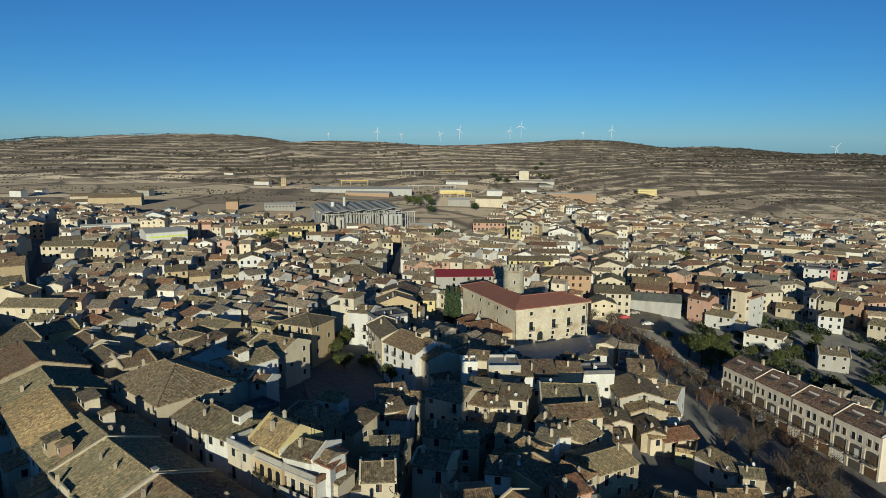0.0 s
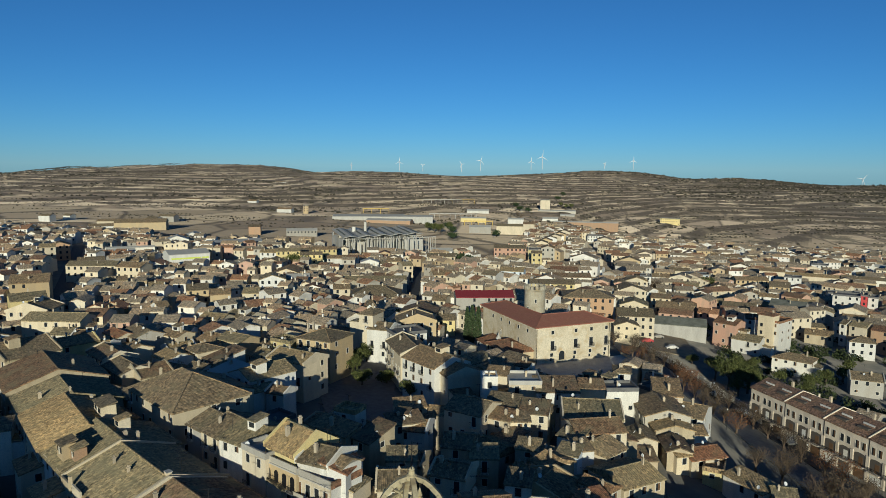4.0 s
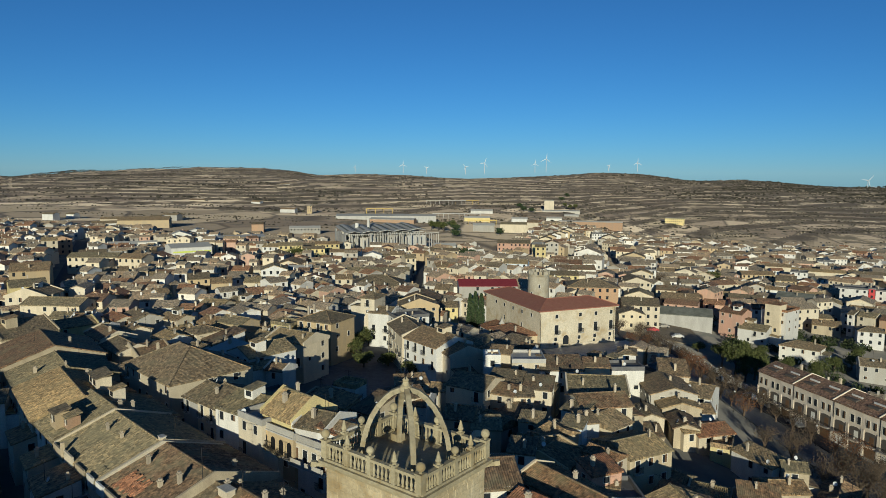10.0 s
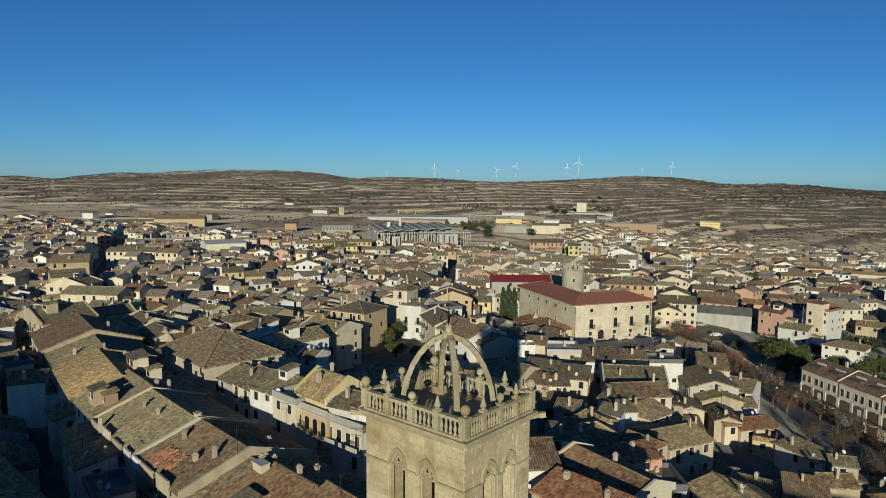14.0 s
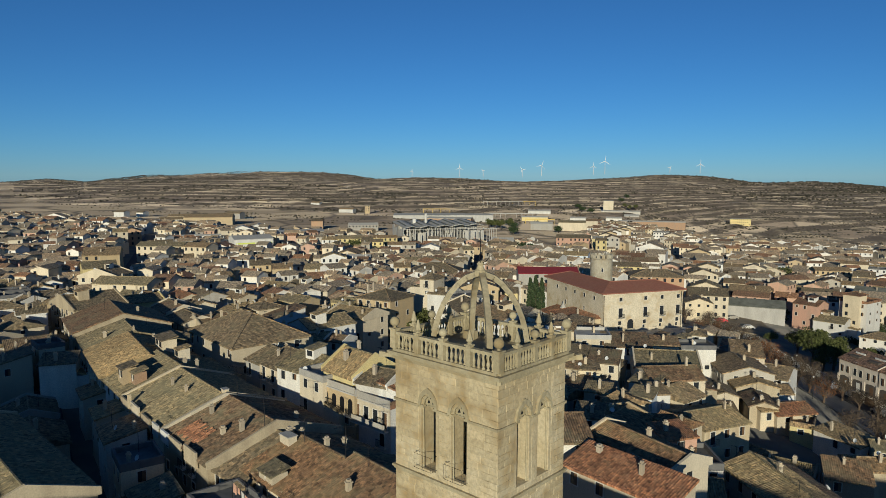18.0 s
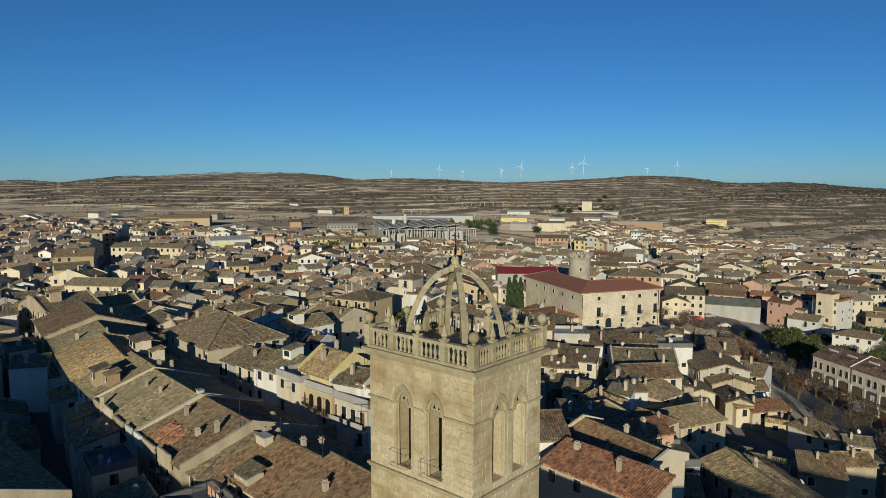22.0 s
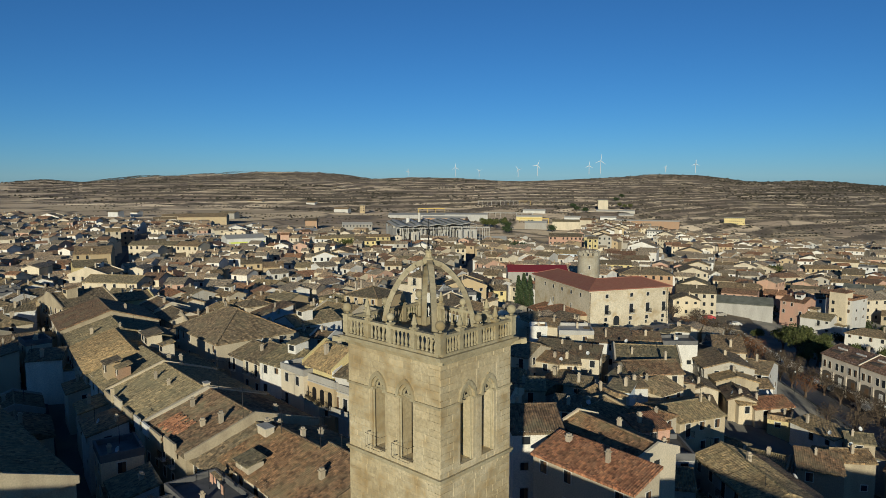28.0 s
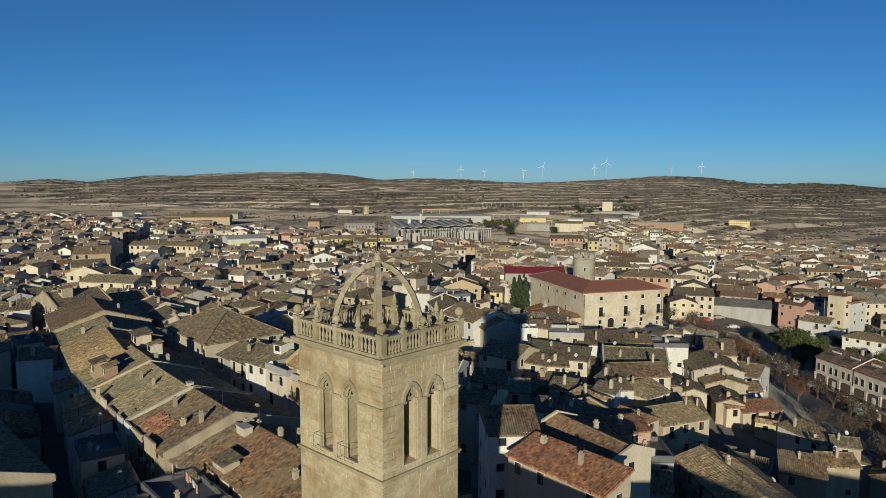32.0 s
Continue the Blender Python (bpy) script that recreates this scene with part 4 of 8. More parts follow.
def hood(c, half, proud, wide=0.15):
    """A moulded hood over a pointed opening."""
    g, n, ring = Geo(), 12, []
    for k in range(n + 1):
        a = -1 + 2 * k / n
        ring.append(((c + half * a, SPRING_Z + arch_top(half * a, half)), (c + (half + wide) * a, SPRING_Z + arch_top((half + wide) * a, half + wide) + 0.03)))
    v = [(p[0], y, p[1]) for i, o in ring for y, p in ((-proud, i), (-proud, o), (0.05, o), (0.05, i))]
    f = [(4 * k + q, 4 * k + (q + 1) % 4, 4 * k + 4 + (q + 1) % 4, 4 * k + 4 + q) for k in range(n) for q in range(4)]
    g.add(v, f + [(3, 2, 1, 0), (4 * n, 4 * n + 1, 4 * n + 2, 4 * n + 3)])
    return g


def tympanum(c):
    """The solid stone plate that fills a window's head."""
    n, top = 12, []
    for k in range(n + 1):
        u = -HALF + 2 * HALF * k / n
        top.append((c + u, SPRING_Z + arch_top(u, HALF) + 0.02))
    loop = [(c - HALF, SPRING_Z + 0.05), (c, SPRING_Z - 0.06), (c + HALF, SPRING_Z + 0.05)] + top[::-1]
    m = len(loop)
    return Geo().add([(x, 0.2, z) for x, z in loop] + [(x, 0.36, z) for x, z in loop], [tuple(range(m)), tuple(range(m, 2 * m))[::-1]] + [(k, k + m, (k + 1) % m + m, (k + 1) % m) for k in range(m)])


def railing(c):
    """Iron guard that stands out before an opening."""
    g = Geo()
    y = -0.42
    for z in (SILL_Z + 0.15, SILL_Z + 0.85):
        g.beam((c - HALF - 0.08, y, z), (c + HALF + 0.08, y, z), 0.009, n=4)
        for s in (-1, 1):
            g.beam((c + s * (HALF + 0.08), y, z), (c + s * (HALF + 0.08), 0.1, z), 0.009, n=4)
    for k in range(3):
        x = c - HALF - 0.08 + (2 * HALF + 0.16) * k / 2
        g.beam((x, y, SILL_Z + 0.15), (x, y, SILL_Z + 0.85), 0.009, n=4)
    return g


def bell():
    g = Geo()
    g.lathe([(0.0, 0.95), (0.16, 0.93), (0.22, 0.8), (0.26, 0.5), (0.34, 0.2), (0.46, 0.0), (0.42, 0.0), (0.0, 0.1)], 16)
    return g


def stone(u0, u1, z0, z1, proud):
    """One dressed block, its edges drawn in."""
    e = 0.02
    v = [(u0, 0, z0), (u1, 0, z0), (u1, 0, z1), (u0, 0, z1), (u0 + e, -proud, z0 + e), (u1 - e, -proud, z0 + e), (u1 - e, -proud, z1 - e), (u0 + e, -proud, z1 - e)]
    return v, [(4, 5, 6, 7), (0, 1, 5, 4), (1, 2, 6, 5), (2, 3, 7, 6), (3, 0, 4, 7)]


def courses(length, centres, z_low, z_high, rng):
    """Lays out blocks in courses, leaving the openings free."""
    z = z_low
    while z < z_high - 0.12:
        h = min(rng.choice((0.30, 0.34, 0.38)), z_high - z)
        free = [(0.0, length)]
        if z + h > SILL_Z and z < APEX_Z + 0.22:
            edges = [0.0] + [e for c in centres for e in (c - HALF - 0.17, c + HALF + 0.17)] + [length]
            free = [(edges[k], edges[k + 1]) for k in range(0, len(edges), 2)]
        for a, b in free:
            u = a
            while u < b - 0.05:
                w = rng.uniform(0.42, 0.95)
                if b - (u + w) < 0.3:
                    w = b - u
                yield u + 0.006, u + w - 0.006, z + 0.006, z + h - 0.006
                u += w
        z += h


BALUSTER = [(0.075, 0.0), (0.075, 0.06), (0.045, 0.09), (0.075, 0.22), (0.08, 0.3), (0.05, 0.42), (0.035, 0.5), (0.05, 0.58), (0.075, 0.64), (0.075, 0.7)]


def build_tower():
    tower = new("bell_tower")
    tower.matrix_basis = pose(-11.52, 32.02, 0, 0, 0, -27.3)
    tagged(tower, "weathered sandstone church bell tower with an open stone crown", "bell tower")
    sides = [(pose(0, 0, 0), TL, (2.26, 4.18)), (pose(TL, 0, 0, 0, 0, 90), TS, (1.86, 3.42)), (pose(TL, TS, 0, 0, 0, 180), TL, (2.2, 4.2)), (pose(0, TS, 0, 0, 0, -90), TS, (1.8, 3.4))]
    rng = random.Random(5)
    rest = Geo()
    for n, (m, length, centres) in enumerate(sides):
        wall = put("wall", tower_wall(length, centres), M["tower"], tower, m)
        for c in centres:
            put("window_hood", hood(c, HALF + 0.02, 0.10), M["tower_trim"], tower, m)
            put("window_reveal", hood(c, HALF - 0.10, -0.12, 0.1), M["tower_trim"], tower, m)
            plate = put("tympanum", tympanum(c), M["tower_trim"], tower, m, "stone window head with pierced tracery")
            for px, pz, s in ((-0.16, 0.22, 0.09), (0.14, 0.22, 0.09), (0.0, 0.45, 0.08)):
                put("piercing", Geo().add([(c + px - s, 0.19, SPRING_Z + pz - s), (c + px + s, 0.19, SPRING_Z + pz - s * 0.6), (c + px, 0.19, SPRING_Z + pz + s * 1.4), (c + px - s, 0.23, SPRING_Z + pz - s), (c + px + s, 0.23, SPRING_Z + pz - s * 0.6), (c + px, 0.23, SPRING_Z + pz + s * 1.4)], [(0, 1, 2), (0, 3, 4, 1), (1, 4, 5, 2), (2, 5, 3, 0)]), M["iron"], plate)
            g = Geo()
            for s in (-1, 1):
                g.beam((c + s * (HALF - 0.05), 0.12, SILL_Z), (c + s * (HALF - 0.02), 0.12, SPRING_Z + 0.05), 0.05, n=8)
                g.box(c + s * (HALF - 0.02) - 0.12, -0.06, SPRING_Z - 0.06, c + s * (HALF - 0.02) + 0.12, 0.2, SPRING_Z + 0.06)
            put("jamb_shaft", g, M["tower_trim"], tower, m)
            if n == 0:
                put("guard_rail", railing(c), M["iron"], tower, m, "rusty iron guard rail")
        g = Geo()
        edges = [-0.05] + [e for c in centres for e in (c - HALF - 0.14, c + HALF + 0.14)] + [length + 0.05]
        for k in range(0, len(edges), 2):
            put("impost_band", Geo().box(edges[k] + 0.006 * (n % 2), -0.09 + 0.005 * (n % 2), SPRING_Z - 0.07, edges[k + 1], 0.05, SPRING_Z + 0.04 - 0.005 * (n % 2)), M["tower_trim"], tower, m)
        g = Geo()
        e = 0.005 * (n % 2)
        g.box(-0.12 + e, -0.14 + e, SILL_Z - 0.42 + e, length + 0.12 - e, 0.05, SILL_Z - 0.30 - e)
        g.box(-0.06 + e, -0.08 + e, SILL_Z - 0.52 + e, length + 0.06 - e, 0.05, SILL_Z - 0.42)
        put("string_course", g, M["tower_trim"], tower, m)
        g = Geo()
        for out, z0, z1 in ((0.08, -0.42, -0.30), (0.18, -0.30, -0.18), (0.30, -0.18, 0.0)):
            g.box(-out + e, -out + e, FLOOR_Z + z0 + e, length + out - e, 0.3, FLOOR_Z + z1 - 0.004 - e)
        put("cornice", g, M["tower_trim"], tower, m)
        # parapet: pedestals with balls and spires, rails and turned balusters
        bays = 4
        step = length / bays
        g = Geo()
        g.box(-0.02 + e, -0.16 + e, FLOOR_Z, length + 0.02 - e, 0.12, FLOOR_Z + 0.13 - e)
        put("parapet_base", g, M["tower_trim"], tower, m)
        g = Geo()
        g.box(0.2, -0.15, FLOOR_Z + 0.83, length - 0.2, 0.11, FLOOR_Z + 0.97)
        put("top_rail", g, M["tower_trim"], tower, m)
        for k in range(bays):
            g = Geo()
            x = k * step
            wide = 0.17 if k == 0 else 0.125
            g.box(x - wide, -wide - 0.02, FLOOR_Z + 0.13, x + wide, wide - 0.02, FLOOR_Z + 1.03)
            g.box(x - wide - 0.04, -wide - 0.06, FLOOR_Z + 1.03, x + wide + 0.04, wide + 0.02, FLOOR_Z + 1.11)
            post = put("parapet_post", g, M["tower_trim"], tower, m)
            g = Geo()
            if k % 2 == 0:
                r = 0.24 if k == 0 else 0.2
                ball = [(0.09, 1.11), (0.07, 1.17)] + [(max(r * math.sin(a), 0.01), 1.17 + r - r * math.cos(a)) for a in np.linspace(0.35, math.pi, 9)]
                g.lathe(ball, 14, (x, -0.02, FLOOR_Z))
                smooth(put("ball_finial", g, M["tower_trim"], post))
            else:
                g.lathe([(0.14, 1.11), (0.09, 1.17), (0.17, 1.27), (0.13, 1.38), (0.05, 1.68), (0.02, 1.74)], 8, (x, -0.02, FLOOR_Z))
                put("spire_finial", g, M["tower_trim"], post)
            for b in range(5):
                bx = x + wide + (step - 2 * wide) * (b + 0.5) / 5
                put("baluster", BAL, None, tower, m @ pose(bx, -0.02, FLOOR_Z + 0.13))
        # gargoyle at the corner
        g = Geo()
        turn = pose(0, 0, FLOOR_Z - 0.28, 0, -8, 225)
        g.box(0, -0.10, -0.10, 0.55 if n != 1 else 0.3, 0.10, 0.10, turn=turn)
        if n != 1:
            g.box(0.5, -0.12, -0.13, 0.8, 0.12, 0.13, turn=turn)
        put("gargoyle", g, M["tower_trim"], tower, m)
        # facing blocks
        low = 35.6 if n < 2 else 30.0
        for u0, u1, z0, z1 in courses(length, centres, low, FLOOR_Z - 0.44, rng):
            v, f = stone(u0, u1, z0, z1, rng.uniform(0.008, 0.02))
            if n < 2:
                STONES.append((m, v, f))
            else:
                rest.add([m @ Vector(p) for p in v], f)
        for u0, u1, z0, z1 in courses(length, centres, 20.0, low, rng) if n < 2 else ():
            v, f = stone(u0, u1, z0, z1, rng.uniform(0.008, 0.02))
            rest.add([m @ Vector(p) for p in v], f)
    tagged(put("stonework", rest, M["tower"], tower), kind="stuff")
    g = Geo()
    g.box(0.05, 0.05, FLOOR_Z - 0.35, TL - 0.05, TS - 0.05, FLOOR_Z + 0.05)
    put("roof_terrace", g, M["tower_trim"], tower)
    g = Geo()
    g.box(0.85, 0.85, SILL_Z - 2.4, TL - 0.85, TS - 0.85, SILL_Z - 2.1)
    put("bell_chamber_floor", g, M["tower_trim"], tower)
    # the open crown: four arched ribs that meet under a finial
    cx, cy = TL / 2, TS / 2
    curve = [(1.0, 0.0), (0.985, 0.15), (0.945, 0.30), (0.875, 0.45), (0.775, 0.60), (0.64, 0.74), (0.475, 0.86), (0.30, 0.945), (0.13, 0.985), (0.0, 1.0)]
    for sx in (-1, 1):
        for sy in (-1, 1):
            g = Geo()
            foot = Vector((sx * 1.88, sy * 1.53, 0))
            flat = foot.normalized()
            side = Vector((-flat.y, flat.x, 0)) * 0.135
            top, thick = 3.95, 0.26
            for (a0, h0), (a1, h1) in zip(curve, curve[1:]):
                p0, p1 = Vector((cx, cy, FLOOR_Z + h0 * top)) + foot * a0, Vector((cx, cy, FLOOR_Z + h1 * top)) + foot * a1
                d = (p1 - p0).normalized()
                up = d.cross(side.normalized())
                up = up if up.dot(flat) + up.z > 0 else -up
                v = [p0 - side, p0 + side, p0 + side - up * thick, p0 - side - up * thick, p1 - side, p1 + side, p1 + side - up * thick, p1 - side - up * thick]
                g.add(v, [(0, 1, 2, 3), (7, 6, 5, 4), (0, 4, 5, 1), (1, 5, 6, 2), (2, 6, 7, 3), (3, 7, 4, 0)])
            put("crown_rib", g, M["crown"], tower)
            g = Geo()
            px, py = cx + foot.x * 1.04, cy + foot.y * 1.04
            g.box(px - 0.27, py - 0.27, FLOOR_Z, px + 0.27, py + 0.27, FLOOR_Z + 0.45)
            put("rib_footing", g, M["tower_trim"], tower)
    g = Geo()
    g.lathe([(0.30, 3.72), (0.30, 3.95), (0.2, 4.02), (0.14, 4.2), (0.19, 4.28), (0.08, 4.4), (0.03, 4.45)], 10, (cx, cy, FLOOR_Z))
    put("crown_boss", g, M["tower_trim"], tower)
    g = Geo()
    z = FLOOR_Z + 4.4
    g.beam((cx, cy, z), (cx, cy, z + 1.5), 0.03, 0.015, n=6)
    g.beam((cx - 0.3, cy + 0.1, z + 0.95), (cx + 0.3, cy - 0.1, z + 0.95), 0.02, n=5)
    for a in range(4):
        t = math.pi / 2 * a + 0.6
        ring = [Vector((cx, cy, z)) + Vector((math.cos(t), math.sin(t), 0)) * r + Vector((0, 0, h)) for r, h in ((0.03, -0.1), (0.25, 0.0), (0.42, 0.2), (0.40, 0.38), (0.28, 0.40))]
        for p, q in zip(ring, ring[1:]):
            g.beam(p, q, 0.018, n=4)
    put("iron_cross", g, M["iron"], tower, None, "dark iron cross with scrolls")
    for bx, by in ((2.26, 1.35), (4.18, 1.35)):
        b = put("bell", bell(), M["iron"], tower, pose(bx, by, SILL_Z + 0.75), "dark bronze bell")
        smooth(b)
        g = Geo()
        for k in range(16):
            t0, t1 = 2 * math.pi * k / 16, 2 * math.pi * (k + 1) / 16
            g.beam((bx + 0.42, by + 0.4 * math.cos(t0), SILL_Z + 1.9 + 0.4 * math.sin(t0)), (bx + 0.42, by + 0.4 * math.cos(t1), SILL_Z + 1.9 + 0.4 * math.sin(t1)), 0.025, n=4)
        for k in range(4):
            t0 = math.pi * k / 4
            g.beam((bx + 0.42, by - 0.4 * math.cos(t0), SILL_Z + 1.9 - 0.4 * math.sin(t0)), (bx + 0.42, by + 0.4 * math.cos(t0), SILL_Z + 1.9 + 0.4 * math.sin(t0)), 0.018, n=4)
        g.box(bx - 0.5, by - 0.1, SILL_Z + 1.7, bx + 0.5, by + 0.1, SILL_Z + 1.95)
        put("bell_wheel", g, M["iron"], tower)
    return tower


STONES = []
BAL = Geo().lathe(BALUSTER, 8).mesh("baluster", M["tower_trim"])
bell_tower = build_tower()


# ---------- castle ----------
def build_castle():
    castle = new("castle")
    base, eave, w, d = 11.9, 22.0, 23.3, 31.0
    castle.matrix_basis = pose(-7.28, 172.96, base, 0, 0, 33.8)
    tagged(castle, "pale stone castle palace with a maroon hipped roof", "castle")
    h = eave - base
    put("wall", Geo().box(0, 0, -2, w, 11, h), M["castle"], castle)
    put("wall", Geo().box(0, 11, -2, 9.5, d, h), M["castle"], castle)
    put("plinth", Geo().box(-0.12, -0.12, -2, w + 0.12, 0, 0.7), M["castle"], castle)
    g = Geo()
    o, rise, t = 0.7, 1.9, 0.25
    # two wings: an L-shaped hipped roof
    P0, P1, P2, P3, P4, P5 = (-o, -o, 0), (w + o, -o, 0), (w + o, 11 + o, 0), (9.5 + o, 11 + o, 0), (9.5 + o, d + o, 0), (-o, d + o, 0)
    R0, R1, R2 = (5.0, 5.5, rise), (w - 5.0, 5.5, rise), (4.75, d - 5, rise)
    top = [P0, P1, P2, P3, P4, P5, R0, R1, R2]
    g.add(top, [(0, 1, 7, 6), (1, 2, 7), (2, 3, 6, 7), (3, 4, 8, 6), (4, 5, 8), (5, 0, 6, 8)])
    low = [(x, y, -t) for x, y, _ in top[:6]]
    g.add(top[:6] + low, [(k, k + 6, (k + 1) % 6 + 6, (k + 1) % 6) for k in range(6)] + [(11, 10, 9, 8, 7, 6)])
    for a, b in ((P0, R0), (P1, R1), (P2, R1), (R0, R1), (R0, R2), (P5, R2), (P4, R2)):
        g.beam(a, b, 0.16, n=5)
    put("roof", g, M["maroon"], castle, pose(0, 0, h), "maroon tiled hipped roof")
    g = Geo()
    g.box(-o + 0.1, -o + 0.1, h - 0.55, w + o - 0.1, 0.0, h - 0.26)
    g.box(-o + 0.1, 0.0, h - 0.55, 0.0, d, h - 0.26)
    put("eaves_cornice", g, M["castle"], castle)
    def opening(m, wide, high):
        add_window(castle, m @ pose(0, 0, 0, 0, 0, 180), wide, high, "plain")

    for f in (0.21, 0.52, 0.73, 0.94):
        opening(pose(f * w, 0, h - 2.3), 0.85, 0.95)
        opening(pose(f * w, 0, h - 6.4), 1.1, 2.3)
        slab = put("balcony", Geo().box(-0.85, -0.65, -0.26, 0.85, 0.05, -0.14), M["frame"], castle, pose(f * w, 0, h - 6.4))
        put("railing", comb(-0.85, 0.85, -0.14, 0.9, 0.95, 11, -0.64, -0.59), M["iron"], slab)
        opening(pose(f * w - 0.2, 0, h - 8.3), 0.85, 0.95)
        opening(pose(f * w - 0.4, 0, 0.15), 0.6, 1.3)
    door = Geo()
    n = 12
    pts = [(-0.85, 0.0), (0.85, 0.0)] + [(0.85 * math.cos(math.pi * k / n), 2.3 + 0.85 * math.sin(math.pi * k / n)) for k in range(n + 1)]
    door.add([(x, -0.05, z) for x, z in pts] + [(x, 0.1, z) for x, z in pts], [tuple(range(len(pts)))] + [(k, k + len(pts), (k + 1) % len(pts) + len(pts), (k + 1) % len(pts)) for k in range(len(pts))])
    put("door", door, M["pane"], castle, pose(0.335 * w, 0, 0), "dark round-arched doorway")
    for k in range(12):
        t0 = math.pi * (k + 0.5) / 12
        v = Geo()
        v.box(0.86, -0.12, -0.13, 1.25, 0.05, 0.13, turn=pose(0, 0, 2.3) @ Matrix.Rotation(-t0, 4, "Y"))
        put("voussoir", v, M["castle"], castle, pose(0.335 * w, 0, 0))
    for k in range(5):
        opening(pose(0, 4.5 + 5 * k, h - 2.4, 0, 0, -90), 0.85, 0.95)
        if k % 2:
            opening(pose(0, 4.5 + 5 * k, h - 6.2, 0, 0, -90), 0.6, 1.3)
    g = Geo()
    g.beam((0.06, -0.12, 0.0), (0.06, -0.12, h - 0.4), 0.07, n=6)
    put("drainpipe", g, M["iron"], castle)
    put("drainpipe", Geo().beam((w - 0.5, -0.12, 0.0), (w - 0.5, -0.12, h - 0.4), 0.07, n=6), M["iron"], castle)
    return castle


def build_keep():
    keep = new("castle_keep")
    keep.matrix_basis = pose(-9.0, 193.5, 9.5)
    tagged(keep, "round crenellated stone castle keep", "tower")
    top = 19.6
    g = Geo()
    g.lathe([(3.25, 0), (3.15, 6), (3.0, top - 1.6), (3.0, top - 0.9)], 28)
    put("wall", g, M["keep"], keep)
    g = Geo()
    g.lathe([(3.0, top - 0.9), (3.18, top - 0.75), (3.18, top - 0.5)], 28)
    put("corbel_ring", g, M["keep"], keep)
    for k in range(14):
        a = 360 / 14 * k
        g = Geo()
        g.box(2.62, -0.42, top - 0.5, 3.15, 0.42, top + 0.45, turn=pose(0, 0, 0, 0, 0, a))
        put("merlon", g, M["keep"], keep)
    for a, z in ((8, top - 4.2), (-35, top - 6.5)):
        add_window(keep, pose(0, 0, 0, 0, 0, a) @ pose(0, -3.04, z, 0, 0, 180), 0.5, 1.0, "plain")
    g = Geo()
    g.beam((1.0, 0, top - 0.6), (1.0, 0, top + 7.5), 0.05, n=6)
    put("flagpole", g, M["iron"], keep)
    return keep


build_castle()
build_keep()


# ---------- placed houses ----------
# row along the street, church side
house(-35.2, 63.5, 7.1, 13.8, -28, 21.6, "rubble", "tile_brown", rise=2.3, chimneys=2, loft=False, upstand=False)
house(-53.5, 75.1, 15.3, 14.9, -34, 22.2, "cream", "tile_grey", rise=2.5, chimneys=2, balcony=0.1, upstand=True, parapet=True, loft=False)
patched_house = house(-41.9, 67.8, 12.4, 15.4, -33, 22.2, "rubble", "tile_orange", rise=2.5, chimneys=4, balcony=0.1, upstand=True, parapet=True, loft=False)
near_row_house = house(-30.0, 60.9, 8.8, 12.1, -31, 22.4, "cream", "tile_orange", rise=2.0, chimneys=2, upstand=False, loft=False)
house(-22.2, 57.1, 7.7, 14.2, -33, 22.4, "cream", "tile_orange", rise=2.3, chimneys=2, upstand=False, loft=False)
grey_roof_house = house(-64.8, 83.6, 11.7, 15.9, -35, 22.0, "white", "tile_grey", rise=2.6, chimneys=2, loft=True)
long_row_house = house(-76.0, 90.6, 18.3, 13.6, -40, 22.3, "cream", "tile_grey", rise=2.2, chimneys=1, loft=False)
house(-86.3, 100.8, 12.5, 15.5, -40, 22.1, "cream", "tile_grey", rise=2.4, chimneys=2, loft=True)
house(-97.8, 110.6, 16.0, 17.0, -40, 22.7, "rubble", "tile_orange", rise=2.8, chimneys=1, loft=False)
house(-81.3, 106.3, 16.4, 2.2, -19, 21.5, "cream", "tile_brown", kind="shed", rise=0.6, chimneys=0)
house(-34.6, 52.6, 8, 5, -32, 21.2, "white", "paving", kind="flat", chimneys=1, balcony=0)
house(-28.5, 48.6, 6.5, 5, -32, 20.6, "cream", "tile_orange", kind="shed", chimneys=1, balcony=0)
house(-116, 123, 13, 11, -25, 23.0, "rubble", "tile_brown", along="y")
house(-58.6, 66.6, 6, 4.4, -40, 20.6, "white", "tile_brown", kind="shed", chimneys=1, balcony=0)
house(-66, 73, 5, 4, -40, 20.2, "cream", "tile_grey", kind="shed", chimneys=1, balcony=0)
house(-50.4, 59.4, 5, 4.2, -40, 21.2, "cream", "paving", kind="flat", chimneys=1, balcony=0)
house(-44.3, 54.2, 5.5, 3.8, -40, 20.2, "white", "tile_grey", kind="shed", chimneys=1, balcony=0)
house(-37.2, 48.6, 5, 4.6, -40, 20.8, "rubble", "paving", kind="flat", chimneys=1, balcony=0)
house(-31, 43.6, 6, 4, -40, 19.4, "white", "tile_brown", kind="shed", chimneys=1, balcony=0)
house(-75, 80.5, 6, 4.4, -40, 19.8, "cream", "tile_brown", kind="shed", chimneys=1, balcony=0)
house(-88.3, 87.2, 5.2, 3.6, 34, 21.5, "white", "tile_brown", kind="shed", rise=0.9, chimneys=1)
house(-128, 100, 16, 14, -40, 19.0, "cream", "tile_brown")
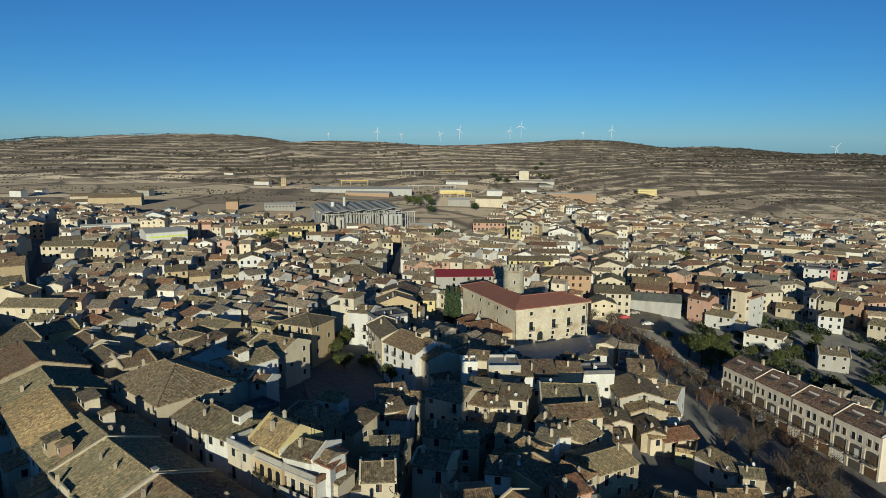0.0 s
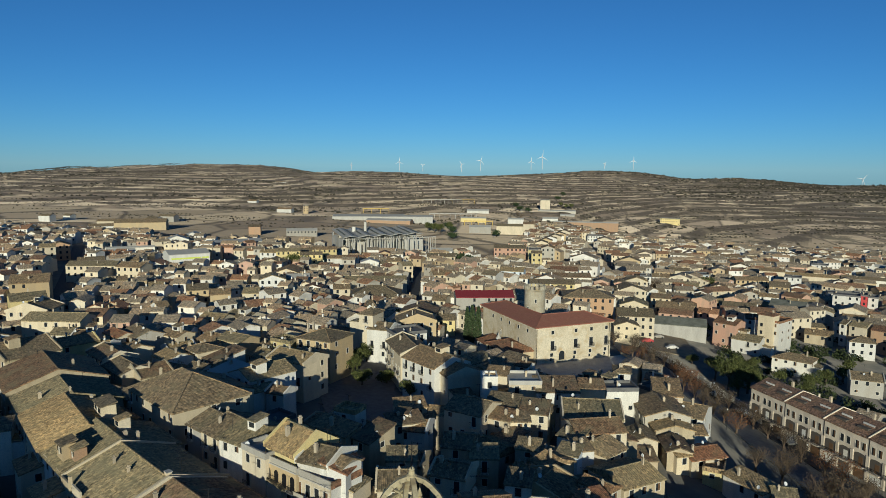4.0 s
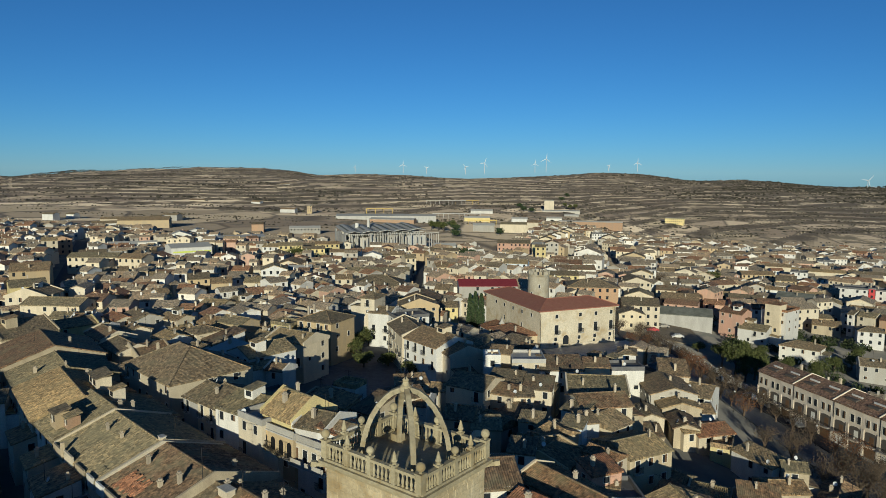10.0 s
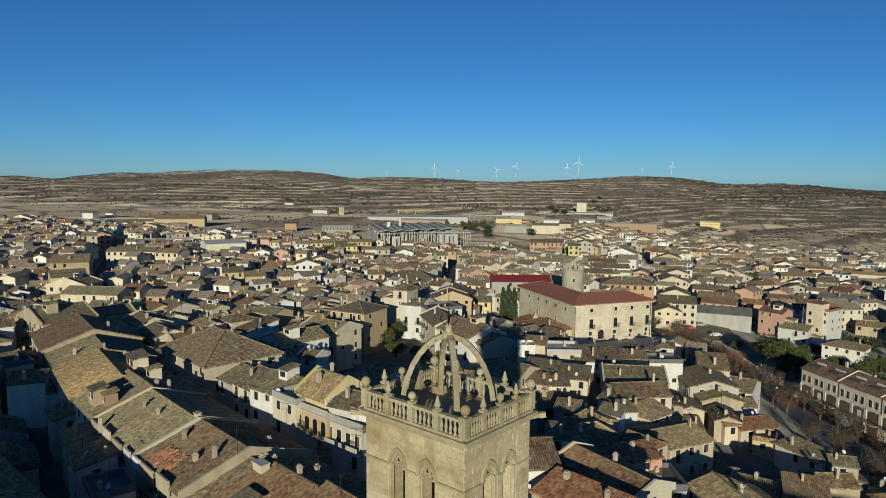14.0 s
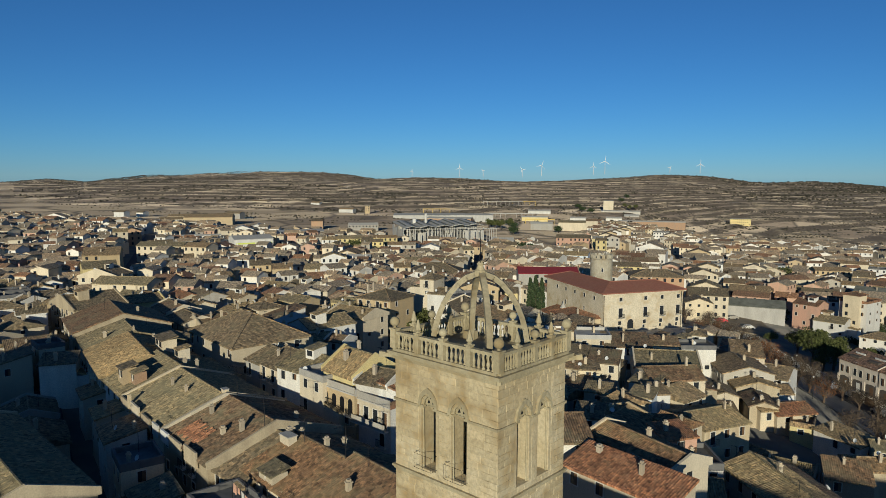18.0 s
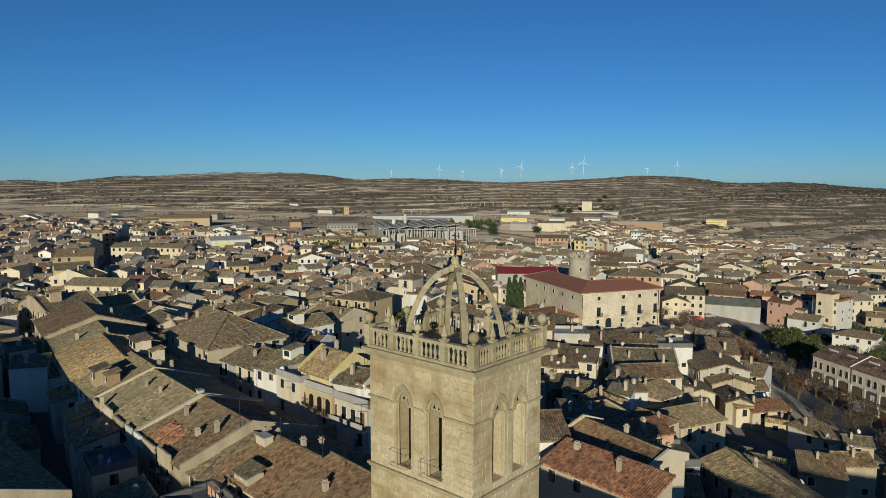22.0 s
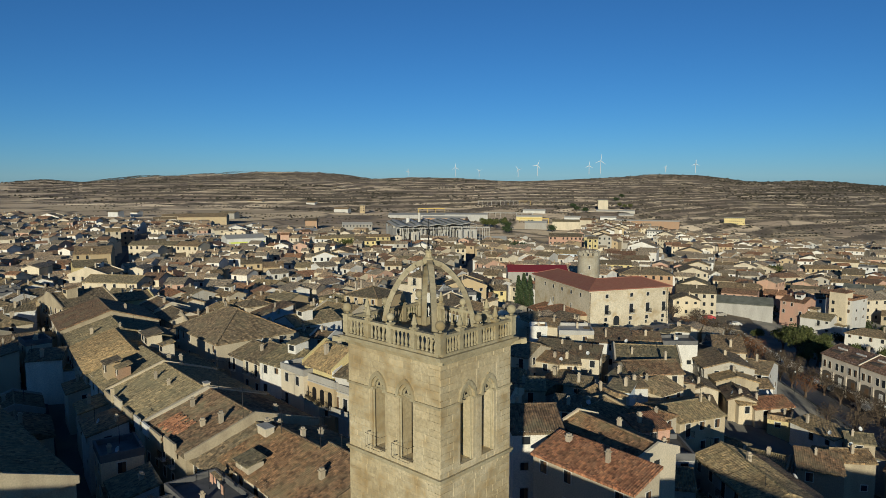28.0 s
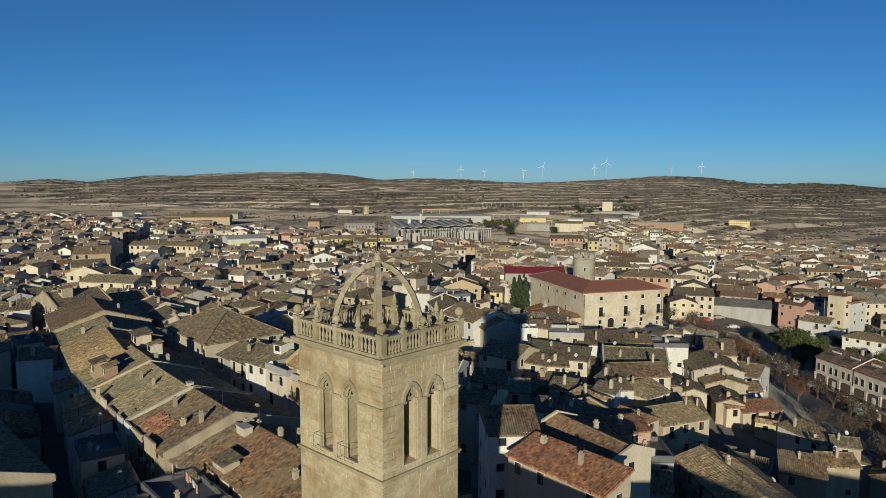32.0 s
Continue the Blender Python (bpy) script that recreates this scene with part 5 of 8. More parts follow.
# things on the roofs of the row
def tile_patch(home, w, d, eave, rise, x0, x1, y0, y1):
    """An uneven field of newer tiles laid over the front slope of a roof."""
    rng = random.Random(4)
    high = eave - home.matrix_basis.translation.z
    n, g = int((x1 - x0) / 0.28), Geo()
    for k in range(n):
        xa, low, top = x0 + k * 0.28, y0 + rng.uniform(0, 0.7), y1 - rng.uniform(0, 1.3)
        g.beam((xa, low, high + rise * (1 + low / (d / 2)) + 0.03), (xa, top, high + rise * (1 + top / (d / 2)) + 0.03), 0.13, n=6)
    put("tile_patch", g, M["tile_fresh"], home, label="patch of newer red tiles")


def tall_aerial(x, y, z, tall, turn):
    t = tagged(new("television_aerial"), "tall thin television aerial with two booms on a roof", "aerial", "aerials on the row")
    t.matrix_basis = pose(x, y, z, 0, 0, turn)
    put("mast", Geo().beam((0, 0, -1.5), (0, 0, tall), 0.035, n=6), M["iron"], t)
    for up, long, bars in ((tall - 0.15, 1.1, 9), (tall - 1.0, 0.8, 6)):
        g = Geo().beam((-long, 0, up), (long, 0, up), 0.025, n=4)
        for k in range(bars):
            u = -long + 2 * long * k / (bars - 1)
            g.beam((u, -0.3, up), (u, 0.3, up), 0.014, n=3)
        put("boom", g, M["iron"], t)


def chimney_block(x, y, z, rot, w, d, tall):
    t = tagged(new("chimney_block"), "broad cream rendered chimney block with a stone coping", "chimney", "chimney blocks")
    t.matrix_basis = pose(x, y, z, 0, 0, rot)
    put("body", Geo().box(-w / 2, -d / 2, -2.2, w / 2, d / 2, tall), M["cream"], t)
    put("coping", Geo().box(-w / 2 - 0.08, -d / 2 - 0.08, tall, w / 2 + 0.08, d / 2 + 0.08, tall + 0.1), M["concrete"], t)


def roof_hut(home, x, y, low, turn, w, d, tall, wall, tile):
    """A small room or open loggia built up through a roof."""
    m = home.matrix_basis.inverted() @ pose(x, y, low, 0, 0, turn)
    hut = put("loft", Geo().box(-w / 2, -d / 2, -1.5, w / 2, d / 2, tall), M[wall], home, m)
    put("loft_roof", roof_geo(w, d, "shed", 0.4, 0.25, 0.14, True), M[tile], hut, pose(0, 0, tall + 0.02))
    put("loft_opening", Geo().box(-w * 0.38, -d / 2 - 0.03, 0.5, -w * 0.06, -d / 2 + 0.05, tall - 0.25), M["pane"], hut)
    put("loft_opening", Geo().box(w * 0.06, -d / 2 - 0.03, 0.5, w * 0.38, -d / 2 + 0.05, tall - 0.25), M["pane"], hut)
    put("loft_post", Geo().box(-0.08, -d / 2 - 0.1, 0.2, 0.08, -d / 2, tall), M["frame"], hut)


def washing_line(x, y, z, rot, long):
    rng = random.Random(6)
    t = tagged(new("washing_line"), "washing hung out on a line over a roof terrace", "washing line")
    t.matrix_basis = pose(x, y, z, 0, 0, rot)
    for s in (-1, 1):
        put("post", Geo().beam((s * long / 2, 0, 0), (s * long / 2, 0, 1.9), 0.03, n=6), M["iron"], t)
    put("line", Geo().beam((-long / 2, 0, 1.8), (long / 2, 0, 1.8), 0.012, n=4), M["iron"], t)
    u = -long / 2 + 0.4
    while u < long / 2 - 0.8:
        wide, drop = rng.uniform(0.4, 0.8), rng.uniform(0.5, 1.0)
        v = [(u + wide * i / 4, 0.05 * math.sin(i * 2.1 + u) * j / 3, 1.8 - drop * j / 3) for j in range(4) for i in range(5)]
        v += [(a, b + 0.02, c) for a, b, c in v]
        f = [(5 * j + i, 5 * j + i + 1, 5 * j + i + 6, 5 * j + i + 5) for j in range(3) for i in range(4)]
        f += [tuple(20 + q for q in a[::-1]) for a in f]
        put("cloth", Geo().add(v, f), M[rng.choice(("white", "white", "blue", "pink"))], t)
        u += wide + rng.uniform(0.1, 0.5)


tile_patch(patched_house, 12.4, 15.4, 22.2, 2.5, -3.6, 1.4, -7.3, -4.3)
tall_aerial(-37.5, 63.3, 23.8, 4.2, 20)
tall_aerial(-45.1, 70.2, 24.2, 4.4, -10)
tall_aerial(-26.0, 58.3, 24.0, 3.6, 35)
chimney_block(-33.8, 61.6, 24.0, -31, 1.7, 1.0, 0.6)
chimney_block(-47.6, 71.4, 24.0, -33, 0.8, 0.6, 1.2)
roof_hut(grey_roof_house, -67.6, 78.2, 22.9, -35, 2.6, 1.8, 1.7, "ochre", "tile_brown")
roof_hut(grey_roof_house, -65.2, 77.6, 22.8, -35, 1.9, 1.6, 1.5, "brick", "tile_grey")
roof_hut(long_row_house, -71.6, 91.6, 23.6, -40, 4.8, 2.2, 1.8, "cream", "tile_brown")
roof_hut(near_row_house, -32.6, 56.4, 22.5, -31, 2.6, 1.6, 0.8, "cream", "tile_grey")
washing_line(-33.6, 52.4, 21.2, -38, 4.4)
# block between the street and the square
house(-29.5, 78.5, 4.5, 6.4, -15, 26.2, "white", "tile_brown", rise=1.1, chimneys=1, loft=False)
house(-27.1, 77.4, 5.2, 3.5, 84, 25.6, "white", "tile_red", kind="shed", rise=1.0, chimneys=0, loft=False)
gallery_house = house(-28.7, 77.1, 6.5, 5.3, -27, 24.2, "white", "tile_red", kind="flat", chimneys=0, balcony=0.7)
loggia(gallery_house, 6.5, 5.3, 24.2, "cream")
house(-27.9, 94.4, 3.8, 5.2, -31, 22.5, "rubble", "tile_orange", kind="shed", rise=1.5, chimneys=0)
house(-34.7, 96.1, 8.0, 3.2, -27, 22.5, "rubble", "tile_brown", kind="shed", rise=0.9, chimneys=1)
house(-35.9, 107.1, 4.3, 3.5, -15, 21.5, "white", "tile_grey", kind="flat", chimneys=0)
house(-43.2, 86.1, 5.2, 8.4, -24, 25.0, "white", "tile_grey", rise=1.4, chimneys=1)
house(-34.0, 81.0, 6.2, 7, -30, 26.4, "yellow", "tile_grey", chimneys=2, rise=2.2, balcony=0.6)
gallery_house = house(-34.2, 78.7, 6.4, 4.0, -28, 24.6, "ochre", "concrete", kind="flat", chimneys=0, balcony=0.6)
loggia(gallery_house, 6.4, 4.0, 24.6, "ochre")
house(-38.8, 80.4, 5.4, 4.0, -30, 25.3, "cream", "concrete", kind="flat", chimneys=0, balcony=0.3)
house(-47.2, 90, 8, 9, -31, 23.8, "cream", "tile_brown", balcony=0.5)
house(-53, 93.5, 5, 8, -31, 23.2, "grey", "tile_brown")
house(-63.9, 103.0, 17.4, 13.6, -33, 24.2, "cream", "tile_brown", kind="hip", rise=3.6, label="cream house with a broad hipped brown tile roof")
house(-63.4, 112.0, 12.0, 8.0, -33, 22.2, "cream", "tile_orange", chimneys=2)
house(-65.9, 122.7, 9.6, 5.6, -33, 21.3, "grey", "sheet", kind="shed")
house(-59.6, 122.9, 8.0, 10.4, -33, 22.0, "white", "tile_grey", along="y")
house(-57.7, 136.3, 10.4, 8.0, -20, 21.4, "cream", "tile_grey", chimneys=3, balcony=0.6)
house(-56.6, 150.5, 9.6, 9.6, -15, 22.8, "ochre", "tile_brown", chimneys=3, balcony=0.6, kind="hip")
house(-50.7, 169.4, 4.0, 6.4, -10, 24.8, "cream", "tile_brown", kind="hip", balcony=0.5)
house(-47.1, 168.1, 6.4, 6.4, -10, 21.3, "white", "tile_brown")
house(-40.3, 165.2, 8.8, 7.2, 35, 21.2, "white", "paving", kind="flat", balcony=0.6)
house(-27.6, 141.6, 11.6, 10.0, -41, 21.3, "white", "tile_brown", rise=2.0, balcony=0.6, chimneys=2, label="white town house with balconies on the square")
house(-21.5, 136.6, 6.2, 8.0, -57, 20.3, "cream", "tile_brown", rise=1.5)
house(-36.2, 152.4, 13.5, 8.0, -61, 20.8, "cream", "tile_brown", rise=1.6, balcony=0.6, chimneys=2, label="cream town house with balconies on the square")
house(-41.4, 181.5, 10.4, 8.0, 20, 20.9, "ochre", "tile_brown", along="y")
house(-33.0, 107.2, 5.6, 4.8, -70, 17.7, "rubble", "tile_orange")
house(-38.8, 104.8, 7.2, 4.8, -33, 19.5, "rubble", "tile_brown")
house(-37.4, 110.4, 4.8, 3.2, -33, 19.5, "white", "tile_grey")
house(-25.8, 108.4, 7.2, 5.6, -3, 19.2, "white", "tile_orange")
house(-23.7, 97.1, 6.4, 5.6, -3, 18.3, "cream", "tile_brown")
house(-23.3, 87.8, 6.4, 5.6, -5, 17.5, "cream", "tile_brown")
house(-21.2, 118.3, 7.2, 6.4, 5, 18.1, "grey", "tile_brown")
house(-86.8, 134.5, 6.4, 6.4, -30, 20.4, "white", "tile_grey")
house(-98.3, 129.3, 10.4, 7.2, -35, 21.6, "cream", "tile_orange")
house(-88.0, 120.9, 11.2, 7.2, -35, 21.5, "cream", "tile_brown")
house(-82.9, 119.9, 8.0, 6.4, -35, 21.4, "rubble", "tile_orange", along="y")
house(-105.8, 151.3, 9.6, 8.0, -35, 20.6, "grey", "tile_brown")
house(-115.7, 138.2, 7.2, 9.6, -32, 21.0, "yellow", "tile_brown", along="y")
house(-133.7, 155.9, 16.0, 8.0, 8, 22.0, "cream", "tile_grey")
house(-149.3, 165.1, 11.2, 9.6, 15, 22.2, "cream", "tile_brown", along="y")
house(-110.6, 148.9, 8.0, 4.8, -30, 20.7, "cream", "tile_red")
house(-97.7, 153.5, 7.2, 5.6, -20, 20.3, "cream", "tile_brown")
house(-85.4, 152.1, 8.0, 7.2, -20, 20.0, "cream", "tile_brown")
house(-79.3, 150.7, 8.0, 6.4, -20, 20.8, "ochre", "tile_grey")
house(-94.0, 183.6, 9.6, 6.4, -20, 18.7, "cream", "tile_brown")
house(-100.5, 178.6, 8.0, 6.4, -10, 19.0, "cream", "tile_grey")
house(-67.5, 153.0, 6.4, 4.8, -20, 20.4, "yellow", "tile_grey", kind="flat")
house(-73.8, 95.6, 7.2, 6.4, -33, 21.3, "grey", "tile_brown")
house(-109.0, 124.7, 8.0, 8.0, -38, 20.2, "grey", "sheet")
house(-95.8, 116.8, 9.6, 7.2, -38, 20.0, "grey", "sheet", kind="flat")
# quarter below the castle
house(11.4, 139.7, 6.7, 5.0, 14, 18.2, "white", "paving", kind="flat")
house(5.7, 136.3, 5.1, 3.4, 7, 19.2, "cream", "tile_orange", kind="shed", rise=0.9)
house(-1.4, 132.7, 8.5, 5.7, 11, 19.5, "white", "tile_orange", kind="shed", rise=1.4)
house(5.1, 121.4, 10.2, 10.5, 5, 19.7, "cream", "tile_grey", rise=1.7)
house(5.5, 112.6, 8.7, 7.0, 21, 19.9, "cream", "tile_orange", rise=1.2)
house(5.9, 107.5, 5.6, 7.5, 53, 18.5, "cream", "tile_brown", rise=1.2)
house(9.9, 99.6, 7.9, 8.0, 38, 17.8, "rubble", "tile_grey", rise=1.1)
house(19.3, 136.8, 10.7, 8.9, -80, 15.6, "grey", "tile_brown", rise=1.3)
house(14.6, 125.2, 6.4, 4.6, -80, 14.0, "cream", "tile_brown", rise=0.8)
house(14.2, 118.4, 4.6, 4.2, 8, 12.8, "rubble", "tile_orange", kind="shed", rise=0.7)
house(20.4, 131.3, 7.9, 7.3, -80, 14.4, "rubble", "tile_grey", rise=1.0)
house(20.4, 122.2, 6.8, 4.4, -85, 13.8, "rubble", "tile_orange", rise=0.8)
house(26.9, 143.2, 5.8, 8.9, -22, 13.2, "white", "tile_brown", rise=1.4)
house(23.9, 133.0, 6.5, 5.4, 10, 12.8, "white", "tile_brown", rise=0.8)
house(20.5, 120.4, 2.9, 4.4, 24, 13.4, "cream", "tile_grey", rise=0.7)
house(24.5, 122.3, 7.1, 5.9, 26, 12.8, "cream", "tile_red", rise=0.9)
house(26.5, 118.7, 3.4, 4.7, -16, 11.8, "yellow", "tile_brown", kind="flat")
house(31.0, 112.8, 8.3, 3.5, -57, 12.2, "white", "tile_grey", kind="shed", rise=0.7)
house(-26.3, 107.4, 6.1, 3.4, 32, 20.2, "cream", "tile_orange", kind="shed", rise=0.8)
house(-27.5, 116.3, 5.7, 3.4, 25, 19.7, "cream", "tile_brown", kind="shed", rise=0.8)
house(-22.4, 90.0, 4.3, 3.4, 13, 21.7, "cream", "tile_grey", kind="shed", rise=0.6)
house(-21.3, 81.8, 4.4, 6.4, 14, 22.2, "cream", "tile_brown", rise=1.1)
house(-15.6, 115.7, 7.3, 8.3, -20, 20.7, "cream", "tile_brown", rise=1.4)
house(-10.5, 114.2, 4.6, 3.4, -17, 19.7, "cream", "tile_orange", kind="shed", rise=0.8)
house(-7.3, 114.4, 3.7, 3.4, 10, 19.5, "cream", "tile_brown", kind="shed", rise=0.6)
house(-10.6, 119.8, 6.0, 3.7, -12, 20.2, "cream", "tile_brown", kind="shed", rise=1.1)
house(-4.7, 117.8, 5.1, 4.1, -5, 20.0, "cream", "tile_orange", kind="shed", rise=1.2)
house(-14.7, 131.3, 3.2, 4.0, 11, 21.2, "white", "white", kind="flat")
house(-7.9, 133.2, 6.5, 7.0, 11, 20.7, "cream", "concrete", kind="flat")
house(-13.2, 134.4, 4.4, 3.4, -4, 21.3, "cream", "tile_brown", kind="shed", rise=0.8)
house(-4.9, 102.7, 3.7, 3.4, -6, 19.5, "cream", "tile_grey", kind="shed", rise=0.5)
house(-2.1, 101.0, 3.7, 3.4, -15, 19.2, "cream", "tile_brown", kind="shed", rise=0.4)
house(-1.0, 97.5, 3.5, 5.4, -50, 19.7, "rubble", "tile_brown", rise=0.9)
house(1.5, 101.0, 3.4, 3.4, -15, 19.9, "blue", "tile_grey", kind="shed", rise=0.5)
house(2.0, 108.3, 4.1, 3.4, -24, 19.7, "white", "tile_grey", kind="shed", rise=0.5)
house(3.3, 103.6, 2.9, 3.4, 23, 19.7, "white", "tile_brown", kind="shed", rise=0.6)
house(-15.3, 98.5, 4.5, 6.2, -3, 21.2, "rubble", "tile_brown", rise=1.0)
house(-11.2, 95.8, 4.3, 3.4, 10, 20.5, "rubble", "tile_grey", kind="shed", rise=0.8)
house(-14.3, 87.3, 5.0, 5.5, -9, 21.7, "cream", "tile_brown", rise=0.9)
house(-5.2, 86.9, 3.5, 3.4, -3, 21.2, "white", "tile_brown", kind="shed", rise=0.7)
house(5.6, 90.0, 4.9, 3.1, -38, 20.2, "cream", "tile_orange", rise=0.5)
house(4.6, 83.9, 4.4, 3.4, 33, 20.7, "pink", "tile_red", kind="shed", rise=0.7)
# houses close under the tower
house(6.8, 82.1, 4.9, 6.0, 14, 18.6, "white", "paving", kind="flat")
house(7.8, 76.9, 3.2, 5.8, 4, 17.6, "grey", "tile_brown", rise=1.0)
house(-0.5, 61.9, 11.3, 3.7, -34, 24.2, "cream", "tile_fresh", kind="shed", rise=1.1, chimneys=2, loft=False, label="cream rendered house under a red tile roof")
house(1.3, 70.4, 10.8, 5.4, -43, 24.0, "cream", "tile_orange", rise=0.9)
house(-7.6, 70.8, 5.2, 8.4, 20, 25.0, "white", "tile_orange", rise=1.4)
house(15.6, 77.7, 12.9, 6.5, -68, 18.2, "grey", "tile_grey", rise=1.2, loft=False)
house(19.5, 79.4, 12.0, 1.8, 112, 17.6, "rubble", "tile_orange", kind="shed", rise=0.5, chimneys=0)
house(26.4, 94.9, 5.3, 3.9, -6, 13.5, "brick", "tile_orange", kind="shed", rise=1.2)
house(30.9, 100.8, 5.9, 4.9, 10, 13.0, "rubble", "tile_brown", rise=0.8)
house(35.0, 109.5, 3.7, 4.2, -4, 12.5, "rubble", "tile_grey", rise=0.7)
house(19.0, 87.3, 4.7, 2.9, -28, 14.0, "grey", "tile_brown", rise=0.5)
house(-1.8, 89.6, 6.4, 8.0, 68, 19.5, "ochre", "tile_brown", rise=1.3)
house(6.0, 84.2, 2.6, 3.4, -6, 19.0, "rubble", "tile_orange", kind="shed", rise=0.8)
house(4.4, 91.3, 3.3, 3.4, 14, 19.0, "cream", "tile_grey", kind="shed", rise=0.7)
house(15.5, 100.5, 5, 6, -37, 13.0, "grey", "tile_brown", chimneys=1)
house(21.0, 98.6, 5.4, 5, -20, 12.2, "rubble", "tile_grey", chimneys=1)
house(14.5, 92.6, 4.2, 4.4, -30, 13.6, "rubble", "tile_orange", kind="shed", chimneys=0)
house(9.5, 84, 5, 8, -30, 15, "blue", "paving", kind="flat")
house(-9, 52, 5, 8, -27, 17, "grey", "tile_brown")
house(24, 68, 12, 8, -45, 11.5, "cream", "tile_brown")
# added out of view: church-like block, sized so its shadow covers the low walls
house(29, 16.4, 74, 20, -27, 26.1, "rubble", "tile_brown", detail=0, chimneys=0, name="aisle_shade_block", group="church", label="unseen broad church-like stone block, added to shade the houses below the tower")
house(28, 50, 14, 10, -35, 9, "grey", "tile_brown")
house(-26, 32, 16, 9, -38, 15, "grey", "tile_brown")
house(-10, 84, 7, 8, -5, 15.5, "cream", "tile_brown")
house(-16, 68, 7, 9, -5, 15.0, "cream", "tile_brown")
house(-16, 57, 7, 8, -5, 15.5, "white", "tile_brown")
# lower houses along the shaded alley
house(-58.5, 49.0, 26, 11, -29, 24.0, "rubble", "tile_grey", rise=1.9, chimneys=4, upstand=True, loft=False, label="long rubble stone house with raised gable walls beside the alley")
house(-66, 60, 9, 8, -41, 16.5, "cream", "tile_brown")
house(-75, 69, 9, 8, -41, 17.2, "cream", "tile_brown")
house(-84, 77, 8, 7, -41, 17, "grey", "tile_brown")
house(-39, 36, 9, 8, -41, 18, "cream", "tile_brown")
house(-74, 47, 14, 10, -41, 19, "grey", "tile_brown")
# unseen nave-like block, added only to throw the alley into shadow
house(-54.5, 4.5, 99, 15, -41, 32.4, "rubble", "tile_brown", detail=0, chimneys=0, name="nave_shade_block", group="church", label="unseen long nave-like stone block, added to shade the alley")
house(-90, 60, 14, 10, -41, 16.5, "cream", "tile_brown")
house(-106, 75, 14, 10, -41, 16.5, "cream", "tile_grey")
# terrace row on the promenade
terrace_house(53.0, 171.7, -63, 9.5)
terrace_house(58.1, 161.7, -63, 9.5)
terrace_house(63.2, 151.7, -63, 9.5)
terrace_house(68.3, 141.7, -63, 9.5)
# outskirts: works, sheds, villas and blocks
house(-204.0, 386.2, 32.4, 18, 42, 16.6, "concrete", "sheet", rise=1.0, detail=0, group="buildings of the outskirts", chimneys=0, name="works_shed")
shed = house(-188.5, 307.7, 19.2, 16, 43, 19.6, "white", "sheet", rise=1.4, detail=0, group="buildings of the outskirts", chimneys=0, label="white industrial shed with a lime band under a grey sheet roof", name="works_shed")
put("band", Geo().box(-8.6, -8.06, 5.6, 9.1, -7.9, 6.4), M["lime"], shed)
house(-237.1, 377.8, 13.2, 10, 32, 17.7, "white", "sheet", detail=0, group="buildings of the outskirts", chimneys=0, along="y", name="works_shed")
house(-279.5, 356.6, 5.5, 7, 38, 18.7, "white", "tile_brown", detail=1, group="buildings of the outskirts", along="y")
house(-271.0, 361.7, 5.3, 7, 37, 18.4, "cream", "tile_brown", detail=1, group="buildings of the outskirts", along="y")
house(-262.9, 366.5, 6.0, 7, 36, 18.0, "cream", "tile_brown", detail=1, group="buildings of the outskirts", along="y")
house(-253.9, 371.8, 6.8, 7, 34, 17.7, "cream", "tile_brown", detail=1, group="buildings of the outskirts", along="y")
house(-214.3, 271.8, 11.1, 8, 38, 19.6, "cream", "tile_brown", detail=1, group="buildings of the outskirts")
house(-199.8, 280.3, 6.5, 7, 35, 19.0, "ochre", "tile_brown", detail=1, group="buildings of the outskirts")
house(-175.6, 193.3, 11.4, 12, 36, 24.5, "ochre", "tile_brown", detail=1, group="buildings of the outskirts")
house(-157.6, 171.5, 9.4, 9, 48, 23.5, "yellow", "tile_grey", detail=1, group="buildings of the outskirts")
house(-257.0, 303.9, 8.8, 9, 40, 21.9, "brick", "tile_orange", detail=1, group="buildings of the outskirts", along="y")
house(-249.3, 286.3, 6.9, 8, 41, 23.1, "cream", "tile_grey", detail=1, group="buildings of the outskirts")
house(-165.9, 263.7, 2.9, 6, 32, 18.6, "blue", "tile_grey", detail=1, group="buildings of the outskirts")
house(-242.5, 339.9, 25.3, 3.5, 35, 16.7, "white", "sheet", detail=0, group="buildings of the outskirts", chimneys=0, name="works_shed")
house(-230.7, 310.7, 19.1, 9, 36, 18.1, "concrete", "sheet", detail=0, group="buildings of the outskirts", chimneys=0, name="works_shed")
house(-332.7, 434.7, 16.2, 9, 37, 18.7, "white", "tile_brown", detail=0, group="buildings of the outskirts", chimneys=0)
house(-175.6, 225.4, 13.2, 9, 48, 18.7, "rubble", "tile_grey", detail=1, group="buildings of the outskirts")
house(-168.0, 228.2, 5.1, 7, 36, 19.5, "cream", "tile_brown", detail=1, group="buildings of the outskirts")
house(-150.1, 249.1, 3.8, 7, 31, 18.6, "cream", "tile_brown", detail=1, group="buildings of the outskirts")
house(-129.0, 216.7, 7.3, 9, 31, 19.8, "ochre", "tile_brown", detail=1, group="buildings of the outskirts")
house(-117.3, 211.4, 6.8, 8, 29, 19.6, "ochre", "tile_brown", detail=1, group="buildings of the outskirts")
house(-122.0, 183.7, 3.5, 7, 53, 20.4, "white", "tile_brown", detail=1, group="buildings of the outskirts")
house(-111.1, 223.0, 5.8, 8, 15, 18.2, "cream", "tile_grey", detail=1, group="buildings of the outskirts")
house(-148.1, 221.5, 5.6, 7, 34, 19.2, "white", "tile_grey", detail=1, group="buildings of the outskirts")
